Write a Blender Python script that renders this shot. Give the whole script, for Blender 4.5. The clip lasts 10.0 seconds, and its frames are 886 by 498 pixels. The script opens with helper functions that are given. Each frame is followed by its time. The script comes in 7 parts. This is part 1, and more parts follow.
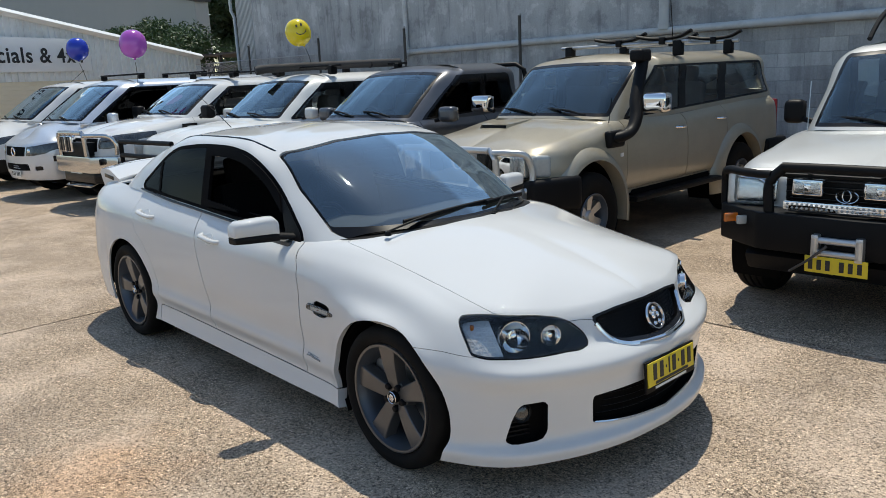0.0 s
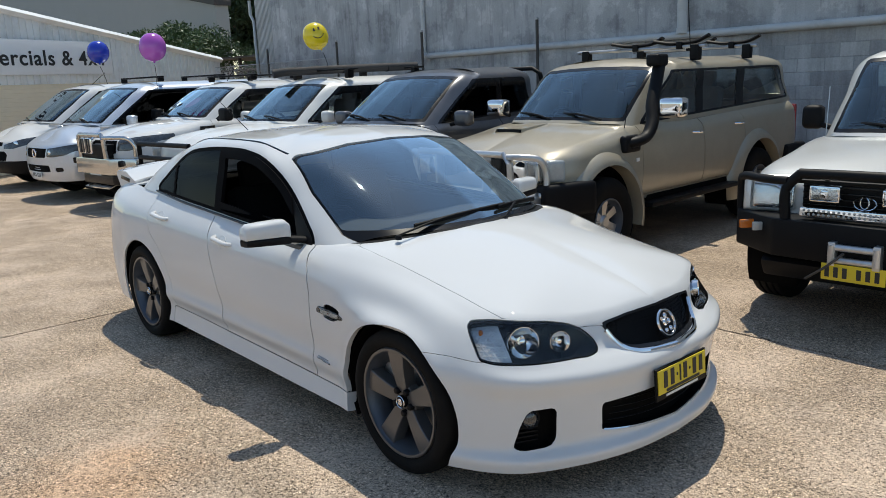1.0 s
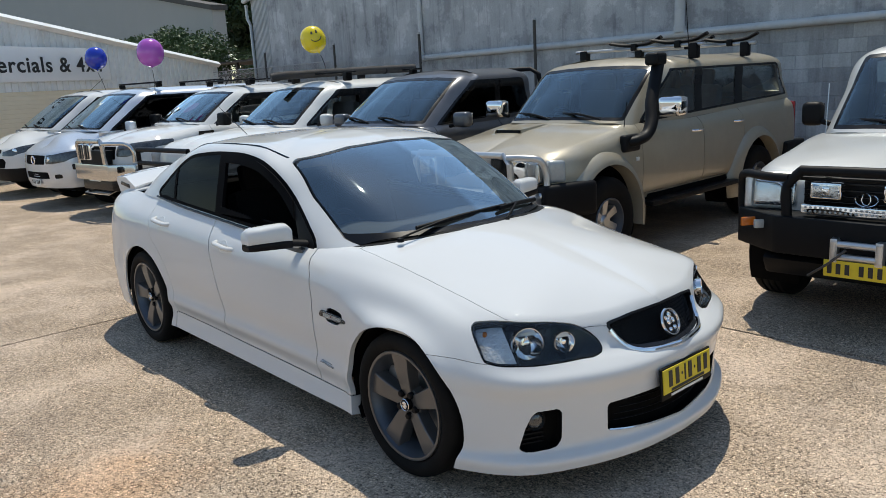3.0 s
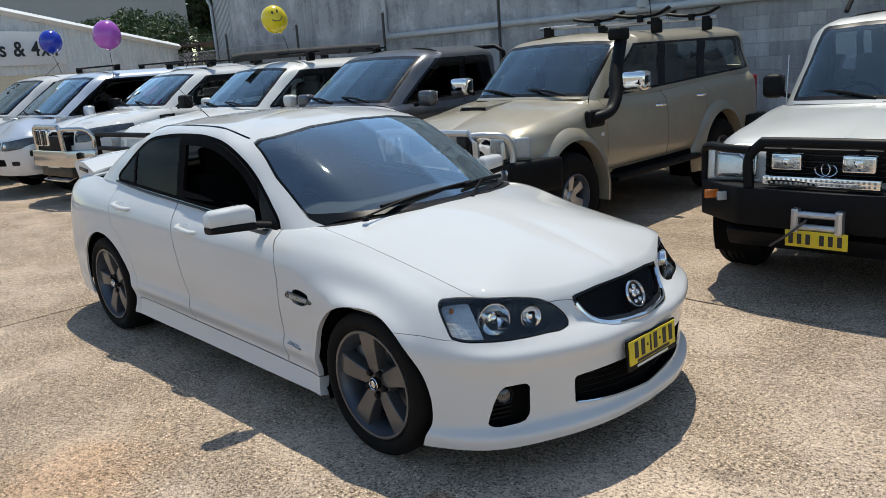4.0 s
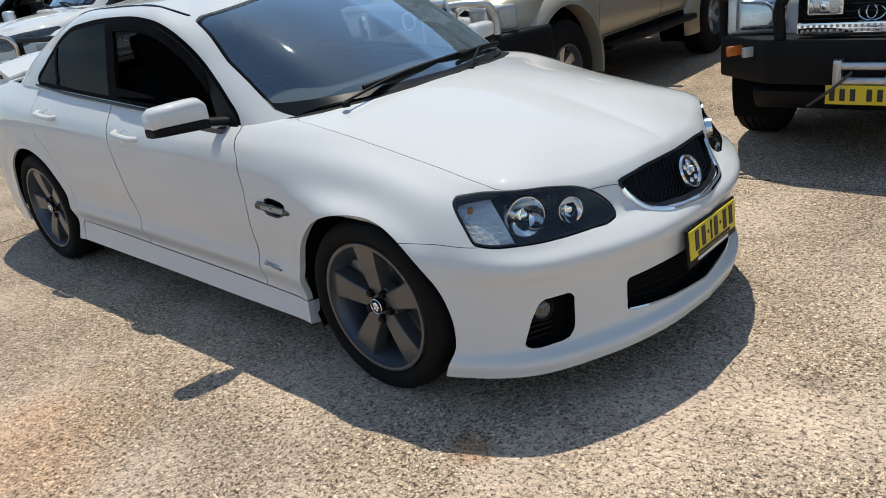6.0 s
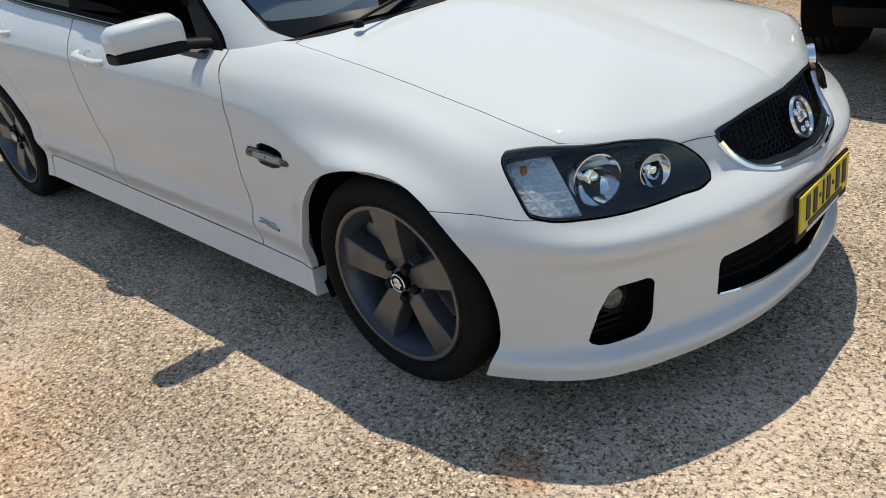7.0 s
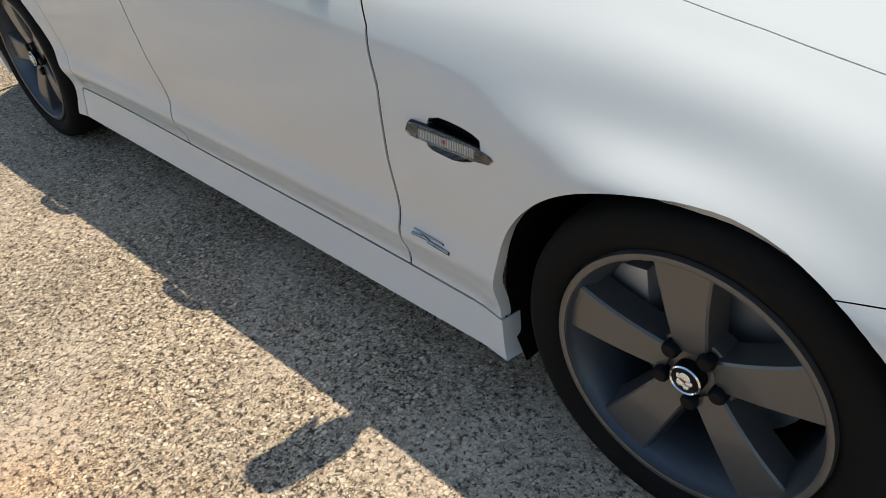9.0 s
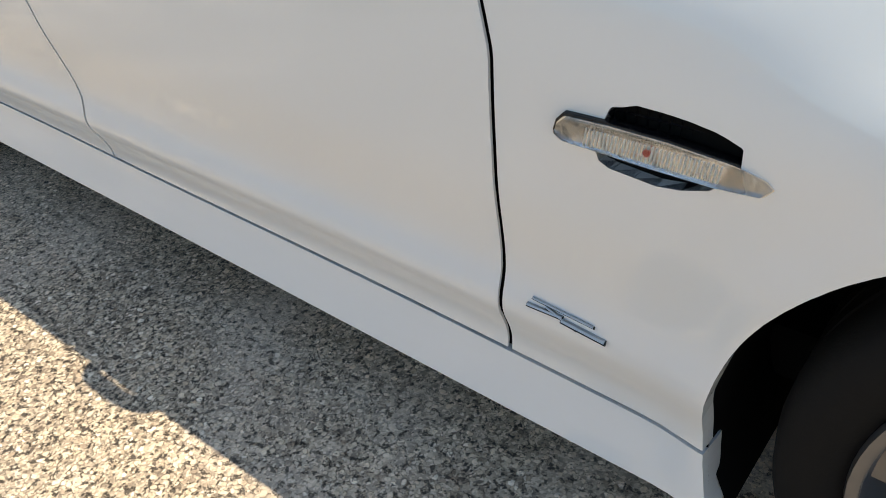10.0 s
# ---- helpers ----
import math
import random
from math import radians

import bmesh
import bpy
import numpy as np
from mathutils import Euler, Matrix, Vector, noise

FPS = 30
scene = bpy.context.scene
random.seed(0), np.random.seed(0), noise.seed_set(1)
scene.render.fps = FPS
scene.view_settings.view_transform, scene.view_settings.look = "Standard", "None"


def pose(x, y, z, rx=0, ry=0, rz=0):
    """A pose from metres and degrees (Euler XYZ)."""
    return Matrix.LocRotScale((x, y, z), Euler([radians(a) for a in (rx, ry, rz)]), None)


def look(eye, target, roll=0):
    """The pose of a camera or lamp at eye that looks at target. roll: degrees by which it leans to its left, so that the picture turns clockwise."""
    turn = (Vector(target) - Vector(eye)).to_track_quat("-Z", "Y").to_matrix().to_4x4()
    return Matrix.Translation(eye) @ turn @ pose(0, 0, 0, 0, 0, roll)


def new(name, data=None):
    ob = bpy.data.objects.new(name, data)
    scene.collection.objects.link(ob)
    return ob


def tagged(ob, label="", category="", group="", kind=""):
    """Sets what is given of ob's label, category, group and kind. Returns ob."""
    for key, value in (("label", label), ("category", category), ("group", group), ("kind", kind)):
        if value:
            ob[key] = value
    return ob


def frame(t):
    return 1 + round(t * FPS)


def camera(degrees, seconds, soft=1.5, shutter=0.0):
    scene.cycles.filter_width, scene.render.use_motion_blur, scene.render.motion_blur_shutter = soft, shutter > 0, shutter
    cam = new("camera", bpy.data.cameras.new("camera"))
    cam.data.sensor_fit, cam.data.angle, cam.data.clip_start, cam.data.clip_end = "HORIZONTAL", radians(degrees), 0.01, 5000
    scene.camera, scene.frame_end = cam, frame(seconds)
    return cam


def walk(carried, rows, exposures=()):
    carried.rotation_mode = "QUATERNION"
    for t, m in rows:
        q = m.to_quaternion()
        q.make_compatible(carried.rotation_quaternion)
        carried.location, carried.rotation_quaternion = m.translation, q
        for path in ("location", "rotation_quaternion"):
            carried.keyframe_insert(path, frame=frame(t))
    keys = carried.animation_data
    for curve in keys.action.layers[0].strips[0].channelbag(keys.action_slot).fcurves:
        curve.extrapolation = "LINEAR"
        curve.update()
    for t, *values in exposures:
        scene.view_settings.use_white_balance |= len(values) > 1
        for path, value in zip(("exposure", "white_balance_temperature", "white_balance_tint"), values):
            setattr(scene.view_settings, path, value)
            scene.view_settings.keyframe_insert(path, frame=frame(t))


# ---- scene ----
cam = camera(59.2, 10.0, soft=0.6)
PATH = [
    (0, (4.062, -2.917, 1.757), (2.624, -1.598, 1.316), -2.7),
    (0.5, (4.076, -2.897, 1.76), (2.623, -1.593, 1.323), -2.6),
    (1, (4.077, -2.886, 1.757), (2.608, -1.598, 1.327), -2.5),
    (1.5, (4.084, -2.879, 1.751), (2.601, -1.604, 1.333), -2.5),
    (2, (4.068, -2.894, 1.765), (2.581, -1.622, 1.351), -2.6),
    (2.5, (4.061, -2.893, 1.761), (2.578, -1.617, 1.345), -2.9),
    (4, (4.067, -2.867, 1.739), (2.657, -1.532, 1.26), -4.1),
    (4.5, (3.947, -2.842, 1.713), (2.575, -1.484, 1.19), -4.9),
    (5, (3.747, -2.82, 1.69), (2.408, -1.453, 1.107), -5.9),
    (5.5, (3.62, -2.729, 1.625), (2.303, -1.377, 0.963), -7.0),
    (5.7, (3.564, -2.648, 1.593), (2.251, -1.307, 0.901), -7.4),
    (6.8, (3.117, -2.245, 1.501), (1.834, -1.0, 0.604), -8.3),
    (7, (2.988, -2.166, 1.486), (1.72, -0.937, 0.547), -7.9),
    (7.5, (2.79, -2.011, 1.417), (1.529, -0.838, 0.4), -7.9),
    (8, (2.601, -1.809, 1.37), (1.337, -0.693, 0.294), -7.7),
    (8.5, (2.329, -1.746, 1.345), (1.063, -0.683, 0.219), -8.1),
    (9, (1.915, -1.776, 1.31), (0.669, -0.7, 0.174), -7.7),
    (9.5, (1.547, -1.656, 1.092), (0.357, -0.493, -0.017), -6.0),
    (10, (1.244, -1.528, 1.035), (0.153, -0.325, -0.132), -6.1),
]
# the clip brightens and warms a little as the camera nears the car
EXPOSURES = [(0.0, 0.06, 6950, 5), (5.0, 0.07, 6950, 5), (7.0, 0.10, 7150, 4), (8.5, 0.17, 7300, 3), (9.0, 0.19, 7400, 3), (9.5, 0.50, 7550, 3), (10.0, 0.78, 7650, 3)]
walk(cam, [(t, look(eye, target, roll)) for t, eye, target, roll in PATH], EXPOSURES)

# ---- light ----
world = bpy.data.worlds.new("sky")
scene.world = world
world.use_nodes = True
sky = world.node_tree.nodes.new("ShaderNodeTexSky")
sky.sky_type, sky.sun_disc = "NISHITA", False
SUN_WAY = Vector((-0.25, 0.30, 1.0)).normalized()
sky.sun_elevation = math.asin(SUN_WAY.z)
sky.sun_rotation = math.atan2(SUN_WAY.x, SUN_WAY.y) % (2 * math.pi)
sky.air_density, sky.dust_density = 1.0, 0.12
world.node_tree.links.new(sky.outputs[0], world.node_tree.nodes["Background"].inputs[0])
world.node_tree.nodes["Background"].inputs[1].default_value = 0.158
sun = new("sun", bpy.data.lights.new("sun", "SUN"))
sun.data.energy, sun.data.angle, sun.data.color = 3.6, radians(0.53), (1.0, 0.955, 0.89)
sun.matrix_world = look(SUN_WAY * 40, (0, 0, 0))


# ---- materials ----
def blank(name):
    m = bpy.data.materials.new(name)
    m.use_nodes = True
    nt = m.node_tree
    return m, nt, nt.nodes, nt.links, nt.nodes["Principled BSDF"]


def noise_node(nt, vec, scale, detail=4.0, rough=0.55):
    n = nt.nodes.new("ShaderNodeTexNoise")
    n.inputs["Scale"].default_value, n.inputs["Detail"].default_value = scale, detail
    n.inputs["Roughness"].default_value = rough
    nt.links.new(vec, n.inputs["Vector"])
    return n.outputs["Fac"]


def ramp_node(nt, fac, stops, mode="LINEAR"):
    r = nt.nodes.new("ShaderNodeValToRGB")
    r.color_ramp.interpolation = mode
    while len(r.color_ramp.elements) < len(stops):
        r.color_ramp.elements.new(0.5)
    for e, (p, c) in zip(r.color_ramp.elements, stops):
        e.position = p
        e.color = (*c, 1) if len(c) == 3 else c
    nt.links.new(fac, r.inputs[0])
    return r.outputs[0]


def mix_node(nt, fac, a, b, mode="MIX"):
    n = nt.nodes.new("ShaderNodeMix")
    n.data_type, n.blend_type = "RGBA", mode
    for sock, v in ((n.inputs[0], fac), (n.inputs[6], a), (n.inputs[7], b)):
        if isinstance(v, (int, float)):
            sock.default_value = v
        elif isinstance(v, tuple):
            sock.default_value = (*v, 1)
        else:
            nt.links.new(v, sock)
    return n.outputs[2]


def bump_node(nt, height, strength, distance):
    b = nt.nodes.new("ShaderNodeBump")
    b.inputs["Strength"].default_value, b.inputs["Distance"].default_value = strength, distance
    nt.links.new(height, b.inputs["Height"])
    return b.outputs[0]


def mat(name, base, rough=0.5, metal=0.0, vary=0.12, scale=6.0, bump=0.0, bscale=150.0, coat=0.0, dirt=None, spec=0.5):
    """A plain surface with tone and gloss that vary at two scales."""
    m, nt, nodes, links, p = blank(name)
    tc = nodes.new("ShaderNodeTexCoord").outputs["Object"]
    big = noise_node(nt, tc, scale, 5)
    fine = noise_node(nt, tc, scale * 14, 3)
    dark = tuple(max(0.0, c * (1 - vary)) for c in base)
    light = tuple(min(1.0, c * (1 + vary)) for c in base)
    col = mix_node(nt, big, dark, light)
    col = mix_node(nt, ramp_node(nt, fine, [(0.35, (0, 0, 0)), (0.65, (vary * 0.7,) * 3)]), col, dark)
    if dirt:
        d = noise_node(nt, tc, scale * 0.6, 8, 0.7)
        col = mix_node(nt, ramp_node(nt, d, [(0.5, (0, 0, 0)), (0.75, (0.6, 0.6, 0.6))]), col, dirt)
    links.new(col, p.inputs["Base Color"])
    rr = nodes.new("ShaderNodeMapRange")
    rr.inputs[3].default_value, rr.inputs[4].default_value = max(0.02, rough * 0.8), min(1, rough * 1.2)
    links.new(big, rr.inputs[0])
    links.new(rr.outputs[0], p.inputs["Roughness"])
    p.inputs["Metallic"].default_value = metal
    p.inputs["Coat Weight"].default_value = coat
    p.inputs["Coat Roughness"].default_value = 0.03
    p.inputs["Specular IOR Level"].default_value = spec
    if bump:
        links.new(bump_node(nt, noise_node(nt, tc, bscale, 3), 0.6, bump), p.inputs["Normal"])
    return m


def glass(name, tint, ior=1.5, rough=0.0, boost=1.0, sheen=(1, 1, 1)):
    """Thin glass: a tinted pane that mirrors more at a glance."""
    m, nt, nodes, links, p = blank(name)
    nodes.remove(p)
    out = nodes["Material Output"]
    tr, gl, mx, fr = (nodes.new("ShaderNodeBsdf" + k) if k in ("Transparent", "Glossy") else nodes.new("ShaderNode" + k)
                      for k in ("Transparent", "Glossy", "MixShader", "Fresnel"))
    tr.inputs[0].default_value = (*tint, 1)
    gl.inputs["Color"].default_value = (*sheen, 1)
    gl.inputs["Roughness"].default_value = rough
    fr.inputs[0].default_value = ior
    mul = nodes.new("ShaderNodeMath")
    mul.operation, mul.use_clamp = "MULTIPLY", True
    mul.inputs[1].default_value = boost
    links.new(fr.outputs[0], mul.inputs[0])
    links.new(mul.outputs[0], mx.inputs[0])
    links.new(tr.outputs[0], mx.inputs[1])
    links.new(gl.outputs[0], mx.inputs[2])
    links.new(mx.outputs[0], out.inputs[0])
    return m


def aggregate_concrete():
    m, nt, nodes, links, p = blank("exposed_aggregate_concrete")
    tc = nodes.new("ShaderNodeTexCoord").outputs["Object"]
    warp = nodes.new("ShaderNodeTexNoise")
    warp.inputs["Scale"].default_value, warp.inputs["Detail"].default_value = 85, 3
    links.new(tc, warp.inputs["Vector"])
    off = nodes.new("ShaderNodeVectorMath")
    off.operation = "SCALE"
    off.inputs[3].default_value = 0.011
    links.new(warp.outputs["Color"], off.inputs[0])
    add = nodes.new("ShaderNodeVectorMath")
    add.operation = "ADD"
    links.new(tc, add.inputs[0])
    links.new(off.outputs[0], add.inputs[1])
    vec = add.outputs[0]

    def voro(scale, feature, ran=1.0):
        v = nodes.new("ShaderNodeTexVoronoi")
        v.feature = feature
        v.inputs["Scale"].default_value = scale
        v.inputs["Randomness"].default_value = ran
        links.new(vec, v.inputs["Vector"])
        return v

    cell, small = voro(84, "F1"), voro(210, "F1")
    sep = nodes.new("ShaderNodeSeparateColor")
    links.new(cell.outputs["Color"], sep.inputs[0])
    sep2 = nodes.new("ShaderNodeSeparateColor")
    links.new(small.outputs["Color"], sep2.inputs[0])
    stones = ramp_node(nt, sep.outputs[0], [(0.0, (0.13, 0.102, 0.082)), (0.14, (0.33, 0.258, 0.196)), (0.28, (0.50, 0.402, 0.302)),
                                            (0.55, (0.58, 0.478, 0.365)), (0.82, (0.65, 0.555, 0.440)), (0.96, (0.77, 0.69, 0.59))])
    tone = ramp_node(nt, noise_node(nt, tc, 260, 3), [(0.3, (0.70, 0.68, 0.66)), (0.7, (1.15, 1.13, 1.1))])
    stones = mix_node(nt, 0.7, stones, tone, "MULTIPLY")
    grit = ramp_node(nt, sep2.outputs[1], [(0.0, (0.085, 0.068, 0.055)), (0.30, (0.25, 0.198, 0.150)), (0.7, (0.42, 0.342, 0.262)), (1.0, (0.56, 0.475, 0.380))])
    # a stone fills its cell only as far as its own size reaches
    reach = nodes.new("ShaderNodeMapRange")
    reach.inputs[3].default_value, reach.inputs[4].default_value = 0.22, 0.62
    links.new(sep.outputs[1], reach.inputs[0])
    rim = nodes.new("ShaderNodeMath")
    rim.operation = "SUBTRACT"
    links.new(reach.outputs[0], rim.inputs[0])
    links.new(cell.outputs["Distance"], rim.inputs[1])
    stone = ramp_node(nt, rim.outputs[0], [(0.0, (0, 0, 0)), (0.09, (1, 1, 1))])
    col = mix_node(nt, stone, grit, stones)
    pit = ramp_node(nt, noise_node(nt, tc, 64, 5, 0.70), [(0.555, (0, 0, 0)), (0.595, (0.95, 0.95, 0.95))])
    # cement still lies over the stones in pale worn sheets
    sheet = ramp_node(nt, noise_node(nt, tc, 1.15, 8, 0.66), [(0.46, (0, 0, 0)), (0.62, (0.72, 0.72, 0.72))])
    cement = mix_node(nt, noise_node(nt, tc, 24, 5, 0.65), (0.42, 0.345, 0.280), (0.66, 0.560, 0.47))
    col = mix_node(nt, sheet, col, cement)
    holes = nodes.new("ShaderNodeMath")
    holes.operation = "MULTIPLY_ADD"
    links.new(sheet, holes.inputs[0])
    holes.inputs[1].default_value, holes.inputs[2].default_value = -0.35, 1.0
    open_pit = nodes.new("ShaderNodeMath")
    open_pit.operation = "MULTIPLY"
    links.new(pit, open_pit.inputs[0])
    links.new(holes.outputs[0], open_pit.inputs[1])
    pit = open_pit.outputs[0]
    col = mix_node(nt, pit, col, (0.052, 0.042, 0.035))
    clump = noise_node(nt, tc, 30, 6, 0.74)
    col = mix_node(nt, 0.85, col, ramp_node(nt, clump, [(0.37, (0.58, 0.56, 0.55)), (0.48, (1.0, 1.0, 1.0)), (0.60, (1.18, 1.17, 1.15))]), "MULTIPLY")
    wide = noise_node(nt, tc, 0.55, 6, 0.62)
    col = mix_node(nt, 0.75, col, ramp_node(nt, wide, [(0.3, (1.04, 0.965, 0.915)), (0.5, (1.29, 1.205, 1.13)), (0.7, (1.52, 1.40, 1.29))]), "MULTIPLY")
    mid = noise_node(nt, tc, 3.1, 5, 0.6)
    col = mix_node(nt, 0.6, col, ramp_node(nt, mid, [(0.32, (0.80, 0.79, 0.79)), (0.68, (1.12, 1.1, 1.07))]), "MULTIPLY")
    # an ochre stain and a few oil drips
    for spot, radius, tint, amount in (((0.55, -1.95, 0), 0.60, (1.12, 0.93, 0.77), 0.75), ((1.98, -1.02, 0), 0.10, (0.8, 0.45, 0.25), 0.6),
                                       ((2.75, -0.1, 0), 0.10, (0.5, 0.5, 0.5), 0.5), ((-0.4, -2.5, 0), 0.5, (1.1, 0.92, 0.75), 0.4)):
        d = nodes.new("ShaderNodeVectorMath")
        d.operation = "DISTANCE"
        d.inputs[1].default_value = spot
        wv = nodes.new("ShaderNodeVectorMath")
        wv.operation = "MULTIPLY_ADD"
        nn = nodes.new("ShaderNodeTexNoise")
        nn.inputs["Scale"].default_value = 5
        links.new(tc, nn.inputs["Vector"])
        links.new(nn.outputs["Color"], wv.inputs[0])
        wv.inputs[1].default_value = (radius, radius, 0)
        links.new(tc, wv.inputs[2])
        links.new(wv.outputs[0], d.inputs[0])
        d.inputs[1].default_value = (spot[0] + radius / 2, spot[1] + radius / 2, 0)
        fac = nodes.new("ShaderNodeMapRange")
        fac.inputs[1].default_value, fac.inputs[2].default_value = radius * 0.3, radius
        fac.inputs[3].default_value, fac.inputs[4].default_value = amount, 0
        links.new(d.outputs["Value"], fac.inputs[0])
        col = mix_node(nt, fac.outputs[0], col, mix_node(nt, 1.0, col, tint, "MULTIPLY"))
    links.new(col, p.inputs["Base Color"])
    p.inputs["Roughness"].default_value = 0.8
    p.inputs["Specular IOR Level"].default_value = 0.3
    hh = nodes.new("ShaderNodeMath")
    hh.operation = "SUBTRACT"
    links.new(stone, hh.inputs[0])
    links.new(pit, hh.inputs[1])
    links.new(bump_node(nt, hh.outputs[0], 0.9, 0.0035), p.inputs["Normal"])
    return m


def block_paint(name, base, blotch=0.0):
    """Painted blockwork, streaked and patched by the weather."""
    m, nt, nodes, links, p = blank(name)
    geo = nodes.new("ShaderNodeNewGeometry").outputs["Position"]
    mp = nodes.new("ShaderNodeMapping")
    mp.inputs["Scale"].default_value = (2.2, 2.2, 0.35)
    links.new(geo, mp.inputs["Vector"])
    streak = noise_node(nt, mp.outputs[0], 1.6, 7, 0.7)
    patch = noise_node(nt, geo, 0.9, 6, 0.65)
    fine = noise_node(nt, geo, 40, 3)
    info = nodes.new("ShaderNodeObjectInfo")
    lo, hi = (0.80, 1.14) if blotch else (0.62, 1.30)
    col = mix_node(nt, ramp_node(nt, streak, [(0.32, (0, 0, 0)), (0.68, (1, 1, 1))]), tuple(c * lo for c in base), tuple(c * hi for c in base))
    col = mix_node(nt, ramp_node(nt, patch, [(0.45, (0, 0, 0)), (0.7, (0.55, 0.55, 0.55))]), col, tuple(c * 1.35 for c in base))
    col = mix_node(nt, 0.4, col, ramp_node(nt, fine, [(0.3, (0.75, 0.75, 0.75)), (0.7, (1.15, 1.15, 1.15))]), "MULTIPLY")
    col = mix_node(nt, 0.0 if blotch else 0.7, col, ramp_node(nt, info.outputs["Random"], [(0, (0.68, 0.68, 0.70)), (1, (1.28, 1.27, 1.25))]), "MULTIPLY")
    if blotch:
        # trowel patches with firm edges, and dark runs from the top
        edge = noise_node(nt, geo, 1.1, 9, 0.70)
        col = mix_node(nt, blotch, col, ramp_node(nt, edge, [(0.40, (0.70, 0.70, 0.71)), (0.46, (0.97, 0.97, 0.97)), (0.54, (1.0, 1.0, 1.0)), (0.575, (1.26, 1.25, 1.23))]), "MULTIPLY")
        runs = nodes.new("ShaderNodeMapping")
        runs.inputs["Scale"].default_value = (7.0, 7.0, 0.5)
        links.new(geo, runs.inputs["Vector"])
        col = mix_node(nt, blotch, col, ramp_node(nt, noise_node(nt, runs.outputs[0], 1.2, 5, 0.6), [(0.36, (0.78, 0.78, 0.79)), (0.44, (1.0, 1.0, 1.0))]), "MULTIPLY")
    links.new(col, p.inputs["Base Color"])
    p.inputs["Roughness"].default_value = 0.88
    links.new(bump_node(nt, fine, 0.5, 0.004), p.inputs["Normal"])
    return m


def car_paint(name, base, flake=0.0, rough=0.32, metal=0.0, dust=None, amount=0.15, coat=0.6, spec=0.5):
    m, nt, nodes, links, p = blank(name)
    tc = nodes.new("ShaderNodeTexCoord").outputs["Object"]
    big = noise_node(nt, tc, 1.7, 5, 0.6)
    col = mix_node(nt, big, tuple(c * 0.97 for c in base), tuple(min(1, c * 1.02) for c in base))
    if flake:
        v = nodes.new("ShaderNodeTexVoronoi")
        v.inputs["Scale"].default_value = 900
        links.new(tc, v.inputs["Vector"])
        s = nodes.new("ShaderNodeSeparateColor")
        links.new(v.outputs["Color"], s.inputs[0])
        col = mix_node(nt, flake, col, ramp_node(nt, s.outputs[0], [(0, (0.6, 0.6, 0.6)), (1, (1.4, 1.4, 1.4))]), "MULTIPLY")
    if dust:
        film = noise_node(nt, tc, 7, 8, 0.68)
        col = mix_node(nt, ramp_node(nt, film, [(0.35, (0, 0, 0)), (0.75, (amount, amount, amount))]), col, dust)
    links.new(col, p.inputs["Base Color"])
    p.inputs["Roughness"].default_value, p.inputs["Metallic"].default_value = rough, metal
    p.inputs["Coat Weight"].default_value = coat
    p.inputs["Coat IOR"].default_value = 1.5
    p.inputs["Specular IOR Level"].default_value = spec
    cr = nodes.new("ShaderNodeMapRange")
    cr.inputs[3].default_value, cr.inputs[4].default_value = 0.01, 0.05
    links.new(noise_node(nt, tc, 9, 6, 0.7), cr.inputs[0])
    links.new(cr.outputs[0], p.inputs["Coat Roughness"])
    return m


WHITE = car_paint("white_car_paint", (0.635, 0.642, 0.645), rough=0.7, dust=(0.62, 0.58, 0.52), amount=0.10, coat=1.0, spec=0.15)
WHITE_OLD = car_paint("weathered_white_car_paint", (0.72, 0.72, 0.70), rough=0.4, dust=(0.5, 0.45, 0.38), amount=0.22)
PALE_SILVER = car_paint("pale_silver_car_paint", (0.46, 0.47, 0.47), 0.15, rough=0.45, metal=0.15, dust=(0.5, 0.45, 0.38), amount=0.2)
SILVER = car_paint("silver_car_paint", (0.62, 0.66, 0.72), 0.25, 0.3, 0.5)
GREY = car_paint("dark_grey_car_paint", (0.075, 0.08, 0.095), 0.3, 0.34, 0.45, dust=(0.3, 0.28, 0.26), amount=0.12)
GOLD = car_paint("bronze_gold_car_paint", (0.35, 0.308, 0.232), 0.3, 0.38, 0.25, dust=(0.5, 0.43, 0.33), amount=0.25)
BLACK = mat("black_plastic", (0.005, 0.005, 0.006), 0.5, spec=0.16, vary=0.3, bump=0.0004, bscale=600)
GLOSSBLACK = mat("gloss_black_trim", (0.005, 0.005, 0.006), 0.26, spec=0.28)
MATTEBLACK = mat("matt_black_trim", (0.004, 0.004, 0.005), 0.7, spec=0.04)
DARK = mat("dark_liner", (0.004, 0.004, 0.004), 0.9, vary=0.3, spec=0.08)
RUBBER = mat("tyre_rubber", (0.0075, 0.0072, 0.0072), 0.75, spec=0.12, vary=0.25, bump=0.0006, bscale=220, dirt=(0.017, 0.015, 0.013))
POLISHED = mat("polished_alloy", (0.62, 0.60, 0.57), 0.16, metal=1.0, vary=0.1, scale=3)
RIMGREY = mat("gunmetal_wheel_lacquer", (0.125, 0.124, 0.125), 0.34, metal=0.6, vary=0.08, coat=0.3)
BARREL = mat("dusty_wheel_barrel", (0.10, 0.115, 0.14), 0.4, metal=0.6, vary=0.2, dirt=(0.1, 0.09, 0.08))
CHROME = mat("chrome", (0.85, 0.85, 0.86), 0.06, metal=1.0, vary=0.04)
ALLOY = mat("satin_alloy", (0.60, 0.60, 0.60), 0.38, metal=0.9, vary=0.12, dirt=(0.35, 0.33, 0.3))
STEEL = mat("galvanised_steel", (0.42, 0.43, 0.44), 0.45, metal=0.7, vary=0.2)
